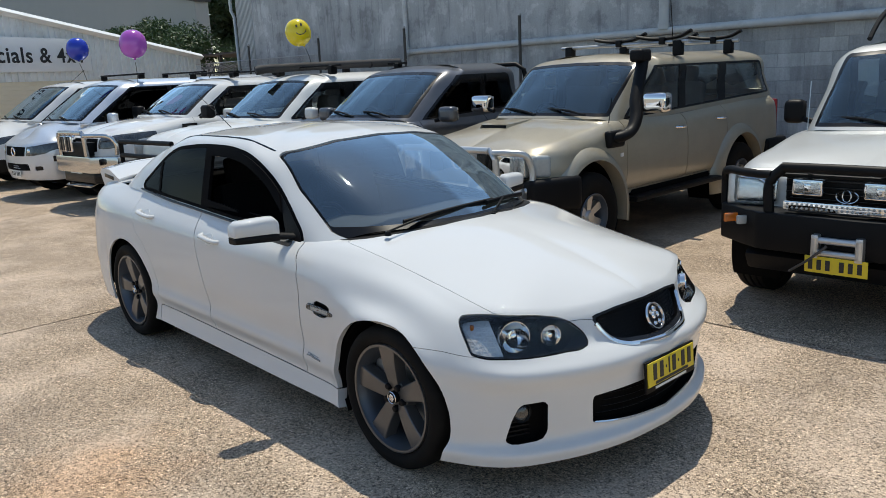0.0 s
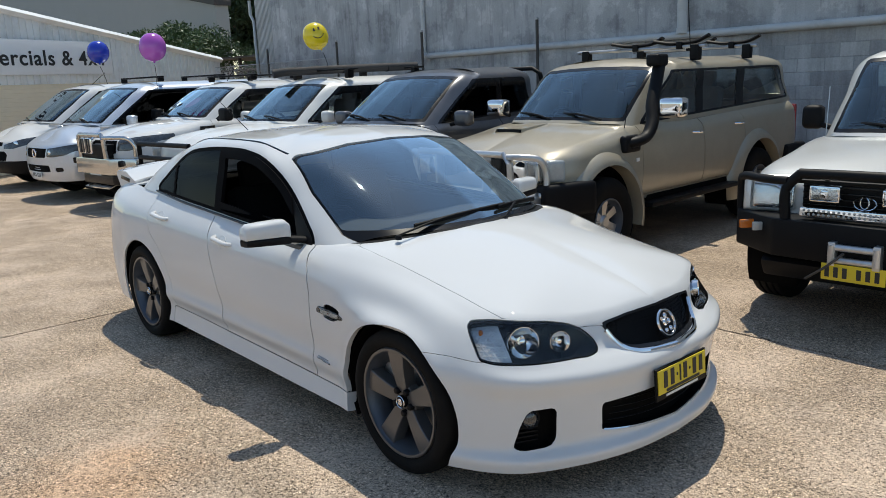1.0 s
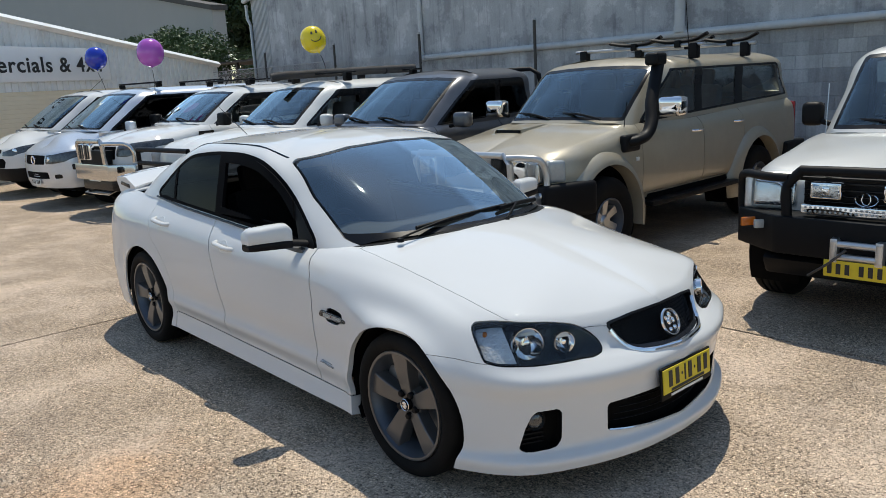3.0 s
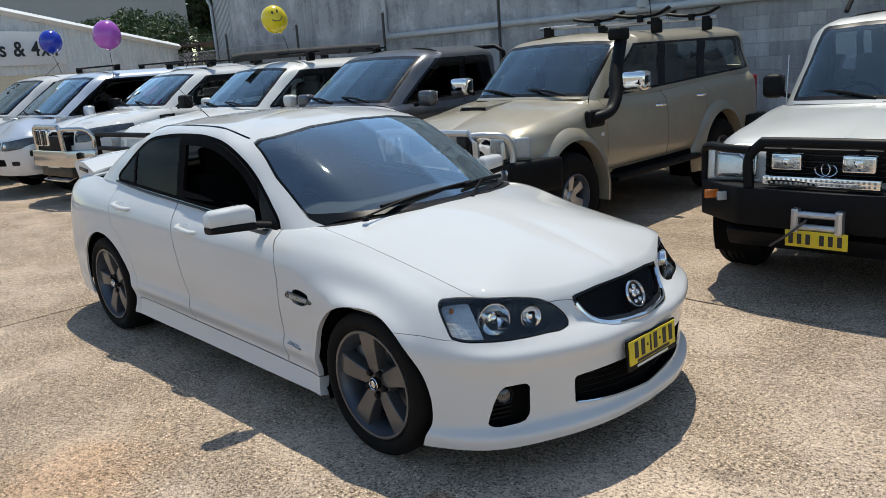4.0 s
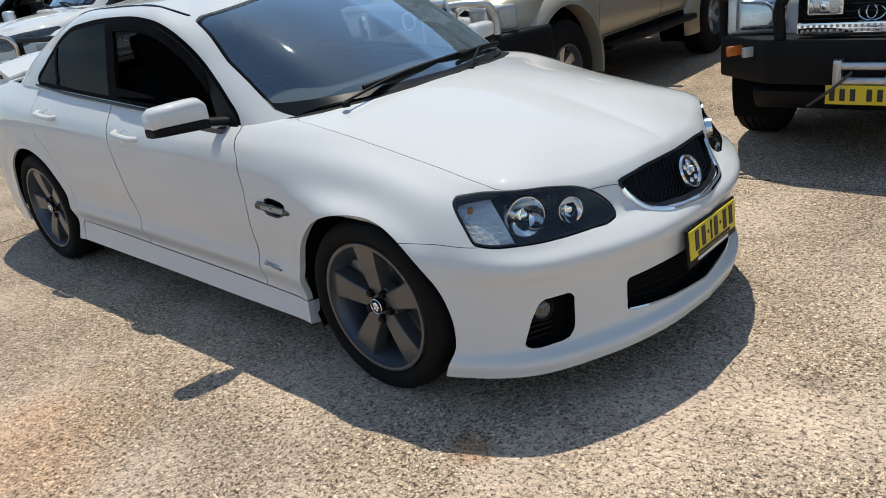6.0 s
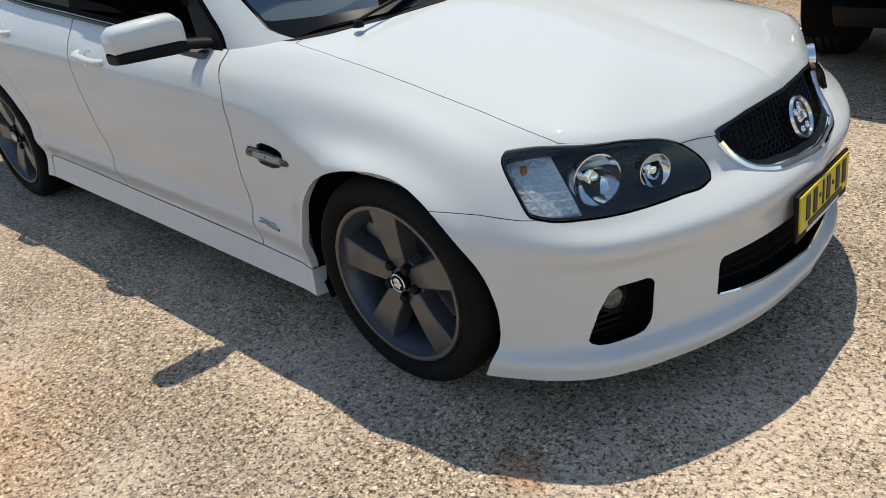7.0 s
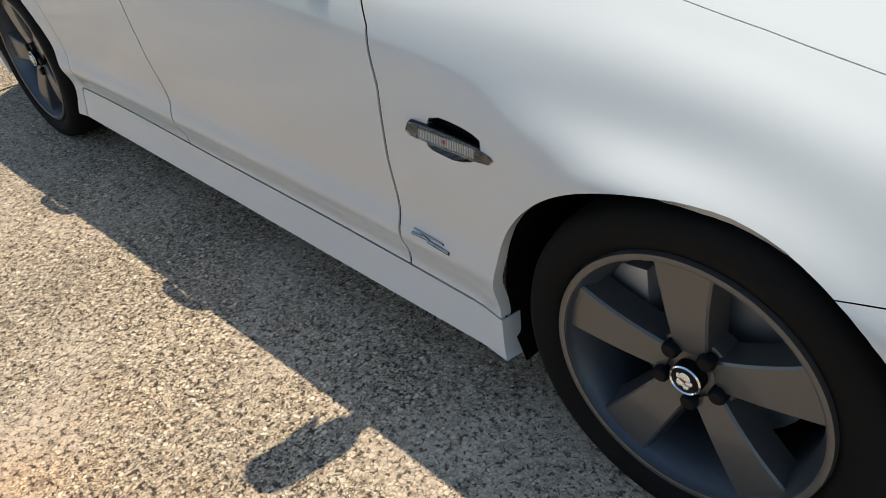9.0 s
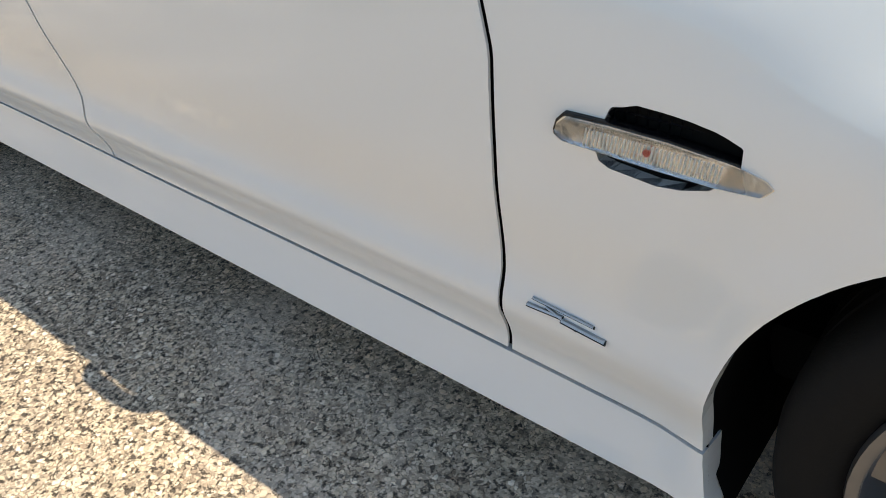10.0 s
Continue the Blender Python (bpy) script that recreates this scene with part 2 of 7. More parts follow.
OLDSTEEL = mat("dark_weathered_steel", (0.06, 0.058, 0.058), 0.6, metal=0.3, vary=0.3, dirt=(0.10, 0.07, 0.05))
SEAT = mat("charcoal_seat_cloth", (0.010, 0.010, 0.011), 0.85, vary=0.3, bump=0.001, bscale=400, spec=0.1)
PALESEAT = mat("grey_seat_cloth", (0.16, 0.155, 0.15), 0.85, vary=0.2, bump=0.001, bscale=400)
DASH = mat("dark_dashboard_plastic", (0.085, 0.087, 0.09), 0.6, vary=0.2, bump=0.0005, bscale=500)
SCREEN = glass("windscreen_glass", (0.48, 0.57, 0.61), 1.5, 0.02, 4.2, (0.82, 0.95, 1.0))
AUTOGLASS = glass("green_tinted_windscreen_glass", (0.66, 0.78, 0.80), 1.5, 0.0, 2.3, (0.80, 0.95, 1.0))
CLEAR = glass("clear_side_glass", (0.62, 0.68, 0.68), 1.5, 0.0, 1.5)
TINT = glass("tinted_side_glass", (0.03, 0.035, 0.04), 1.5, 0.0, 0.22)
LENS = glass("clear_lamp_lens", (0.93, 0.95, 0.96), 1.45, 0.0, 1.2)
MILKY = mat("frosted_lamp_glass", (0.38, 0.40, 0.40), 0.14, vary=0.45, scale=14, coat=0.8, bump=0.002, bscale=120)
LAMPWHITE = mat("clear_fluted_lamp", (0.82, 0.81, 0.79), 0.12, vary=0.10, scale=40, coat=0.8)
LAMPGLASS = mat("smoked_lamp_glass", (0.11, 0.115, 0.12), 0.10, metal=0.5, vary=0.95, scale=12, coat=0.8, bump=0.003, bscale=60)
AMBER = mat("amber_lens", (0.62, 0.16, 0.02), 0.2, vary=0.2, coat=0.6)
REDLENS = mat("red_lens", (0.35, 0.015, 0.015), 0.2, vary=0.2, coat=0.6)
PLATEWHITE = mat("white_number_plate", (0.72, 0.74, 0.72), 0.42, vary=0.1)
YELLOW = mat("yellow_number_plate", (0.72, 0.55, 0.03), 0.42, vary=0.1, dirt=(0.5, 0.38, 0.05))
INK = mat("black_print", (0.02, 0.02, 0.022), 0.5)
WHITEPLASTIC = mat("white_print", (0.75, 0.75, 0.74), 0.5)
CONCRETE = aggregate_concrete()
JOINT = mat("joint_filler", (0.045, 0.04, 0.035), 0.9, vary=0.3)
BLOCK = block_paint("grey_painted_blockwork", (0.34, 0.350, 0.362))
RENDER = block_paint("streaked_grey_render", (0.375, 0.390, 0.410), 1.0)
MORTAR = block_paint("grey_painted_mortar", (0.30, 0.31, 0.322))
# for the added wall out of view; pale so it bounces sun onto the sedan
SOUTH = mat("cream_bounce_wall", (0.56, 0.52, 0.45), 0.85, vary=0.25, scale=2, bump=0.002, bscale=40)
SHEET = mat("white_ribbed_steel", (0.80, 0.82, 0.83), 0.5, vary=0.08, scale=1.5, dirt=(0.42, 0.42, 0.4))
CREAM = mat("cream_painted_brick", (0.78, 0.71, 0.55), 0.75, vary=0.08, scale=3, bump=0.001, bscale=80)
TILTUP = mat("warm_grey_render", (0.42, 0.40, 0.375), 0.85, vary=0.1, scale=0.6, bump=0.001, bscale=30)
ROOFING = mat("rusty_dark_roofing", (0.07, 0.06, 0.055), 0.7, vary=0.4, dirt=(0.16, 0.10, 0.07))
SIGN = mat("white_sign_board", (0.80, 0.82, 0.84), 0.45, vary=0.04, scale=1)
PIPE = mat("painted_grey_pipe", (0.50, 0.52, 0.54), 0.5, vary=0.12, scale=4, dirt=(0.3, 0.3, 0.3))
CANVAS = mat("grey_awning_canvas", (0.045, 0.042, 0.042), 0.85, vary=0.25, scale=9, bump=0.004, bscale=35)
BARK = mat("gum_bark", (0.22, 0.17, 0.13), 0.9, vary=0.35, bump=0.01, bscale=20)
LEAF = mat("gum_leaves", (0.055, 0.085, 0.03), 0.6, vary=0.5, scale=3)
HEDGE = mat("hedge_leaves", (0.045, 0.085, 0.022), 0.55, vary=0.5, scale=4)
RUBBER_BLUE = mat("blue_balloon_latex", (0.01, 0.035, 0.42), 0.18, vary=0.08, coat=0.4)
RUBBER_PURPLE = mat("purple_balloon_latex", (0.42, 0.09, 0.48), 0.18, vary=0.08, coat=0.4)
PURPLE = mat("dark_purple_disc", (0.13, 0.03, 0.13), 0.5)
RUBBER_YELLOW = mat("yellow_balloon_latex", (0.80, 0.62, 0.015), 0.2, vary=0.06, coat=0.4)


def facets(name):
    m, nt, nodes, links, p = blank(name)
    tc = nodes.new("ShaderNodeTexCoord").outputs["Object"]
    v = nodes.new("ShaderNodeTexVoronoi")
    v.distance, v.inputs["Scale"].default_value, v.inputs["Randomness"].default_value = "CHEBYCHEV", 58, 0.12
    links.new(tc, v.inputs["Vector"])
    col = mix_node(nt, noise_node(nt, tc, 30, 3), (0.62, 0.59, 0.58), (0.90, 0.90, 0.90))
    links.new(col, p.inputs["Base Color"])
    p.inputs["Metallic"].default_value, p.inputs["Roughness"].default_value = 0.35, 0.16
    links.new(bump_node(nt, v.outputs["Distance"], 0.9, 0.006), p.inputs["Normal"])
    return m


FACETS = facets("faceted_reflector")
REFLECTOR = mat("lamp_reflector", (0.62, 0.64, 0.65), 0.18, metal=0.85, vary=0.35, scale=18, coat=0.5, bump=0.004, bscale=45)


# ---- building helpers ----
def hermite(tk, pk, t):
    """A smooth curve through the keys pk at tk, at t."""
    tk, pk, t = np.asarray(tk, float), np.asarray(pk, float), np.asarray(t, float)
    h = np.diff(tk)
    d = np.diff(pk, axis=0) / h.reshape(-1, *([1] * (pk.ndim - 1)))
    m = np.empty_like(pk)
    m[0], m[-1] = d[0], d[-1]
    w = (h[1:] / (h[1:] + h[:-1])).reshape(-1, *([1] * (pk.ndim - 1)))
    m[1:-1] = d[:-1] * w + d[1:] * (1 - w)
    i = np.clip(np.searchsorted(tk, t, side="right") - 1, 0, len(h) - 1)
    sh = (-1, *([1] * (pk.ndim - 1)))
    s, hh = ((t - tk[i]) / h[i]).reshape(sh), h[i].reshape(sh)
    return ((2 * s ** 3 - 3 * s ** 2 + 1) * pk[i] + (s ** 3 - 2 * s ** 2 + s) * hh * m[i]
            + (3 * s ** 2 - 2 * s ** 3) * pk[i + 1] + (s ** 3 - s ** 2) * hh * m[i + 1])


def chord(p):
    p = np.asarray(p, float)
    return np.concatenate([[0], np.cumsum(np.maximum(1e-6, np.linalg.norm(np.diff(p, axis=0), axis=-1)))])


def smooth_curve(keys, n):
    t = chord(keys)
    return hermite(t, keys, np.linspace(0, t[-1], n))


def closed_curve(keys, n=8):
    """A closed rounded outline through the keys, n steps from key to key."""
    k = np.asarray(keys, float)
    ring = np.concatenate([k[-3:], k, k[:4]])
    t = chord(ring)
    ts = np.concatenate([np.linspace(t[i], t[i + 1], n, endpoint=False) for i in range(3, 3 + len(k))])
    return hermite(t, ring, ts)


def row_steps(net):
    """How far apart the rows of a net lie, summed up."""
    net = np.asarray(net, float)
    step = np.linalg.norm(np.diff(net, axis=0), axis=-1).mean(axis=1)
    return np.concatenate([[0], np.cumsum(np.maximum(0.02, step))])


def skin_height(s, pts, lift=0.0):
    """The points (x, y) laid on a soup, from above."""
    out = []
    for x, y in pts:
        d = (s.p[:, 0] - x) ** 2 + (s.p[:, 1] - y) ** 2
        i = np.argsort(d)[:4]
        w = 1 / (d[i] + 1e-6)
        out.append((x, y, float((s.p[i, 2] * w).sum() / w.sum()) + lift))
    return out


def skin_side(s, pts, lift=0.0):
    """The points (x, z) laid on a soup, from the side y < 0."""
    out = []
    for x, z in pts:
        d = (s.p[:, 0] - x) ** 2 + (s.p[:, 2] - z) ** 2 + np.where(s.p[:, 1] > -0.4, 1.0, 0.0)
        i = np.argsort(d)[:4]
        w = 1 / (d[i] + 1e-6)
        out.append((x, float((s.p[i, 1] * w).sum() / w.sum()) - lift, z))
    return out


def skin_front(s, pts, lift=0.0):
    """The points (y, z) laid on a soup that covers y <= 0, from the front."""
    out = []
    for y, z in pts:
        d = (s.p[:, 1] + abs(y)) ** 2 + (s.p[:, 2] - z) ** 2 + np.where(s.p[:, 0] < 1.9, 1.0, 0.0)
        i = np.argsort(d)[:4]
        w = 1 / (d[i] + 1e-6)
        out.append((float((s.p[i, 0] * w).sum() / w.sum()) + lift, y, z))
    return out


def net_surface(net, nu, nv):
    """Dense points through a net of control points (rows, features, 3)."""
    net = np.asarray(net, float)
    tu = row_steps(net)
    tv = np.mean([chord(r) / max(1e-6, chord(r)[-1]) for r in net], axis=0)
    a = hermite(tu, net, np.linspace(0, tu[-1], nu))
    return np.swapaxes(hermite(tv, np.swapaxes(a, 0, 1), np.linspace(0, 1, nv)), 0, 1)


def grid_normals(p, sign=1):
    du, dv = np.gradient(p, axis=0), np.gradient(p, axis=1)
    n = np.cross(du, dv) * sign
    length = np.linalg.norm(n, axis=-1, keepdims=True)
    bad = length[..., 0] < 1e-12
    n = n / np.maximum(length, 1e-12)
    if bad.any():
        for i, j in zip(*np.nonzero(bad)):
            n[i, j] = n[i, j - 1] if j else n[i, 1]
    return n


class Soup:
    """Triangles with a normal at each corner point."""

    def __init__(self, p, n, f):
        self.p, self.n, self.f = p, n, f

    def tidy(self):
        used, inv = np.unique(self.f, return_inverse=True)
        return Soup(self.p[used], self.n[used], inv.reshape(-1, 3))


def grid_soup(p, sign=1):
    n = grid_normals(p, sign)
    a, b = p.shape[:2]
    idx = np.arange(a * b).reshape(a, b)
    q = np.stack([idx[:-1, :-1], idx[1:, :-1], idx[1:, 1:], idx[:-1, 1:]], -1).reshape(-1, 4)
    if sign < 0:
        q = q[:, ::-1]
    f = np.concatenate([q[:, [0, 1, 2]], q[:, [0, 2, 3]]])
    pts = p.reshape(-1, 3)
    area = np.linalg.norm(np.cross(pts[f[:, 1]] - pts[f[:, 0]], pts[f[:, 2]] - pts[f[:, 0]]), axis=1)
    return Soup(pts, n.reshape(-1, 3), f[area > 1e-9])


def join(*soups):
    soups = [s for s in soups if s is not None and len(s.f)]
    off = np.cumsum([0] + [len(s.p) for s in soups[:-1]])
    return Soup(np.concatenate([s.p for s in soups]), np.concatenate([s.n for s in soups]), np.concatenate([s.f + o for s, o in zip(soups, off)]))


def cut(s, f):
    """Splits a soup where f crosses zero: (the part with f < 0, the rest)."""
    f = np.where(np.abs(f) < 1e-7, 1e-7, f)
    neg = f < 0
    c = neg[s.f].sum(1)
    p, n, seen = list(s.p), list(s.n), {}

    def mid(i, j):
        key = (min(i, j), max(i, j))
        if key not in seen:
            w = f[i] / (f[i] - f[j])
            seen[key] = len(p)
            p.append(s.p[i] * (1 - w) + s.p[j] * w)
            nn = s.n[i] * (1 - w) + s.n[j] * w
            n.append(nn / max(1e-9, np.linalg.norm(nn)))
        return seen[key]

    ins, outs = [s.f[c == 3]], [s.f[c == 0]]
    mi, mo = [], []
    for tri in s.f[(c == 1) | (c == 2)].tolist():
        odd = [k for k in range(3) if neg[tri[k]] != neg[tri[(k + 1) % 3]] and neg[tri[k]] != neg[tri[(k + 2) % 3]]][0]
        a, b, d = tri[odd], tri[(odd + 1) % 3], tri[(odd + 2) % 3]
        ab, ad = mid(a, b), mid(a, d)
        one, two = (mi, mo) if neg[a] else (mo, mi)
        one.append((a, ab, ad))
        two += [(ab, b, d), (ab, d, ad)]
    for lst, m in ((ins, mi), (outs, mo)):
        if m:
            lst.append(np.array(m))
    p, n = np.array(p), np.array(n)
    return Soup(p, n, np.concatenate(ins)).tidy(), Soup(p, n, np.concatenate(outs)).tidy()


def outline_distance(q, poly):
    """Signed distance from 2D points to a closed outline, negative inside."""
    poly = np.asarray(poly, float)
    best, inside = np.full(len(q), 1e9), np.zeros(len(q), bool)
    for a, b in zip(poly, np.roll(poly, -1, axis=0)):
        e, v = b - a, q - a
        w = np.clip(v @ e / max(1e-12, e @ e), 0, 1)
        best = np.minimum(best, ((v - w[:, None] * e) ** 2).sum(1))
        crosses = (a[1] > q[:, 1]) != (b[1] > q[:, 1])
        with np.errstate(divide="ignore", invalid="ignore"):
            inside ^= crosses & (q[:, 0] < (b[0] - a[0]) * (q[:, 1] - a[1]) / (b[1] - a[1] + 1e-15) + a[0])
    best = np.sqrt(best)
    return np.where(inside, -best, best)


def take(s, poly, view, gap=0.0, only=None):
    """Cuts the outline poly, drawn in the view (a function of the points), out of a soup: (the piece, the rest), gap metres apart."""
    f = outline_distance(view(s.p), poly)
    if only is not None:
        f = np.where(only(s.p), f, np.abs(f) + 0.05)
    if not gap:
        return cut(s, f)
    piece, _ = cut(s, f + gap / 2)
    _, rest = cut(s, f - gap / 2)
    return piece, rest


def side(p):
    return p[:, [0, 2]]


def front(p):
    return p[:, [1, 2]]


def top(p):
    return p[:, [0, 1]]


def pushed(s, d):
    return Soup(s.p + s.n * d, s.n, s.f)


def flipped(s):
    m = np.array([1, -1, 1])
    return Soup(s.p * m, s.n * m, s.f[:, ::-1])


def soup_mesh(name, s, material, rim=0.012, both=False):
    """A mesh with the soup's smooth normals and its open edges turned inwards by rim."""
    if both:
        s = join(s, flipped(s))
    p, n, f = s.p, s.n, s.f
    verts, norms, faces = [p], [n], [f]
    if rim:
        e = np.concatenate([f[:, [0, 1]], f[:, [1, 2]], f[:, [2, 0]]])
        key = np.sort(e, axis=1)
        _, first, count = np.unique(key, axis=0, return_index=True, return_counts=True)
        be = e[first[count == 1]]
        if both:
            be = be[~((np.abs(p[be[:, 0], 1]) < 2e-3) & (np.abs(p[be[:, 1], 1]) < 2e-3))]
        k = len(be)
        o = len(p)
        a, b = p[be[:, 0]], p[be[:, 1]]
        verts.append(np.concatenate([a, b, b - n[be[:, 1]] * rim, a - n[be[:, 0]] * rim]))
        norms.append(np.zeros((4 * k, 3)))
        i = np.arange(k) + o
        faces += [np.stack([i + k, i, i + 3 * k], -1), np.stack([i + k, i + 3 * k, i + 2 * k], -1)]
    verts, norms, faces = np.concatenate(verts), np.concatenate(norms), np.concatenate(faces)
    me = bpy.data.meshes.new(name)
    me.from_pydata(verts.tolist(), [], faces.tolist())
    me.polygons.foreach_set("use_smooth", np.ones(len(faces), bool))
    me.normals_split_custom_set_from_vertices(norms.tolist())
    me.materials.append(material)
    return me


def thing(name, label, category, m=None, group="", kind=""):
    ob = new(name)
    if m is not None:
        ob.matrix_world = m
    return tagged(ob, label, category, group, kind)


def under(ob, parent):
    ob.parent = parent
    return ob


def soup_part(name, s, material, parent, label="", rim=0.012, both=False):
    return under(tagged(new(name, soup_mesh(name, s, material, rim, both)), label), parent)


def bm_mesh(name, bm, material, smooth=True, sharp=0.7):
    me = bpy.data.meshes.new(name)
    bmesh.ops.recalc_face_normals(bm, faces=bm.faces[:])
    bm.to_mesh(me)
    bm.free()
    me.materials.append(material)
    if smooth:
        me.polygons.foreach_set("use_smooth", np.ones(len(me.polygons), bool))
        me.set_sharp_from_angle(angle=sharp)
    return me


def part(name, bm, material, parent=None, label="", m=None, smooth=True, sharp=0.7):
    ob = new(name, bm_mesh(name, bm, material, smooth, sharp))
    if m is not None:
        ob.matrix_basis = m
    if parent is not None:
        ob.parent = parent
    return tagged(ob, label)


def box(size, at=(0, 0, 0), bevel=0.0, bm=None, turn=None, seg=2):
    own = bmesh.new()
    bmesh.ops.create_cube(own, size=1.0)
    bmesh.ops.scale(own, vec=size, verts=own.verts)
    if bevel:
        bmesh.ops.bevel(own, geom=own.edges[:], offset=bevel, segments=seg, affect="EDGES", profile=0.6)
    m = Matrix.Translation(at) @ (turn.to_4x4() if turn is not None else Matrix())
    bmesh.ops.transform(own, matrix=m, verts=own.verts)
    return merged(bm, own)


def merged(bm, own):
    if bm is None:
        return own
    me = bpy.data.meshes.new("t")
    own.to_mesh(me)
    own.free()
    bm.from_mesh(me)
    bpy.data.meshes.remove(me)
    return bm


def prism(poly, depth, m=None, bevel=0.0, bm=None):
    """A flat outline (in x, y) made depth thick, downwards."""
    own = bmesh.new()
    vs = [own.verts.new((x, y, 0)) for x, y in poly]
    f = own.faces.new(vs)
    r = bmesh.ops.extrude_face_region(own, geom=[f])
    bmesh.ops.translate(own, verts=[g for g in r["geom"] if isinstance(g, bmesh.types.BMVert)], vec=(0, 0, -depth))
    if bevel:
        bmesh.ops.bevel(own, geom=own.edges[:], offset=bevel, segments=2, affect="EDGES", profile=0.6)
    if m is not None:
        bmesh.ops.transform(own, matrix=m, verts=own.verts)
    return merged(bm, own)


def lathe(profile, n=48, bm=None, m=None, closed=False):
    """Turns (radius, height) points about z."""
    own = bmesh.new()
    rings = []
    for k in range(n):
        c, s = math.cos(2 * math.pi * k / n), math.sin(2 * math.pi * k / n)
        rings.append([own.verts.new((r * c, r * s, z)) for r, z in profile])
    last = len(profile) if closed else len(profile) - 1
    for k in range(n):
        a, b = rings[k], rings[(k + 1) % n]
        for i in range(last):
            j = (i + 1) % len(profile)
            own.faces.new((a[i], b[i], b[j], a[j]))
    bmesh.ops.remove_doubles(own, verts=own.verts, dist=1e-6)
    if m is not None:
        bmesh.ops.transform(own, matrix=m, verts=own.verts)
    return merged(bm, own)


def tube(points, radius, n=10, bm=None, smooth=0, flat=1.0, taper=1.0):
    """A round bar along the points; smooth: steps for a rounded path."""
    pts = [Vector(p) for p in points]
    if smooth:
        pts = [Vector(p) for p in smooth_curve([list(p) for p in pts], smooth)]
    own = bmesh.new()
    rings = []
    up = Vector((0, 0, 1))
    for i, p in enumerate(pts):
        d = (pts[min(i + 1, len(pts) - 1)] - pts[max(i - 1, 0)]).normalized()
        a = d.cross(up if abs(d.z) < 0.95 else Vector((1, 0, 0))).normalized()
        if rings and a.dot(prev) < 0:
            a = -a
        prev = a
        b = d.cross(a)
        r = radius * (1 + (taper - 1) * i / max(1, len(pts) - 1))
        rings.append([own.verts.new(p + (a * math.cos(2 * math.pi * k / n) + b * flat * math.sin(2 * math.pi * k / n)) * r) for k in range(n)])
    for r0, r1 in zip(rings, rings[1:]):
        for k in range(n):
            own.faces.new((r0[k], r0[(k + 1) % n], r1[(k + 1) % n], r1[k]))
    own.faces.new(rings[0])
    own.faces.new(rings[-1][::-1])
    return merged(bm, own)


def along(a, b):
    """The pose at a whose z looks to b."""
    d = (Vector(b) - Vector(a)).normalized()
    return Matrix.Translation(a) @ d.to_track_quat("Z", "Y").to_matrix().to_4x4()


def car_soups(base, z, inset, bonnet, boot, glasshouse, nu=230, nv=56, first=8, last=4):
    """Half a car's skin (y <= 0): the flank that wraps nose and tail, the bonnet and boot deck, and the glasshouse.
    base: stations of the plan outline from tail to nose; z, inset: feature lines from sill to belt; bonnet, boot: centre lines;
    glasshouse: rows of control points from belt to roof centre."""
    base = np.asarray(base, float)
    t = chord(base)
    d = hermite(t, base, t + 1e-3) - hermite(t, base, t - 1e-3)
    d[0], d[-1] = (0, -1), (0, 1)
    d /= np.linalg.norm(d, axis=1, keepdims=True)
    nrm = np.stack([d[:, 1], -d[:, 0]], -1)
    net = np.zeros((len(base), len(z), 3))
    for j, (zz, ii) in enumerate(zip(z, inset)):
        net[:, j, :2] = base - nrm * np.asarray(ii, float)[:, None]
        net[:, j, 2] = zz
    net[0, :, 1] = net[-1, :, 1] = 0
    flank = net_surface(net, nu, nv)
    flank[:, :, 1] = np.minimum(flank[:, :, 1], 0)
    belt = flank[:, -1]
    tu = row_steps(net)
    ts = np.linspace(0, tu[-1], nu)
    out = [grid_soup(flank)]
    decks = []
    for centre, lo, hi in ((bonnet, tu[first], tu[-1]), (boot, 0, tu[last])):
        sel = belt[(ts >= lo - 1e-6) & (ts <= hi + 1e-6)]
        c = smooth_curve(centre, len(sel))
        s = np.linspace(0, 1, 28)
        g = sel[:, None] * (1 - s)[None, :, None] + c[:, None] * s[None, :, None]
        g[:, :, 2] = sel[:, None, 2] + (c[:, None, 2] - sel[:, None, 2]) * np.sin(s * math.pi / 2)[None, :] ** 0.9
        decks.append(g)
        out.append(grid_soup(g))
    house = net_surface(glasshouse, 150, 44)
    house[:, :, 1] = np.minimum(house[:, :, 1], 0)
    out.append(grid_soup(house, -1))
    for s in out:
        flat = np.abs(s.p[:, 1]) < 1e-3
        s.n[flat, 1] = 0
        s.n /= np.maximum(1e-9, np.linalg.norm(s.n, axis=1, keepdims=True))
    # soften the crease where the decks meet the flank
    edge_n = out[0].n.reshape(nu, nv, 3)[:, -1].copy()
    for g, s, (lo, hi) in zip(decks, out[1:3], ((tu[first], tu[-1]), (0, tu[last]))):
        k = (ts >= lo - 1e-6) & (ts <= hi + 1e-6)
        edge_n[k] += s.n.reshape(*g.shape)[:, 0]
    edge_n /= np.maximum(1e-9, np.linalg.norm(edge_n, axis=1, keepdims=True))
    for s in out[:3]:
        d2 = np.linalg.norm(s.p[:, None, :] - belt[None, :, :], axis=2)
        i = d2.argmin(1)
        w = np.clip(1 - d2[np.arange(len(i)), i] / 0.05, 0, 1)
        w = (w * w * (3 - 2 * w))[:, None]
        s.n = s.n * (1 - w) + edge_n[i] * w
        s.n /= np.maximum(1e-9, np.linalg.norm(s.n, axis=1, keepdims=True))
    return out, belt


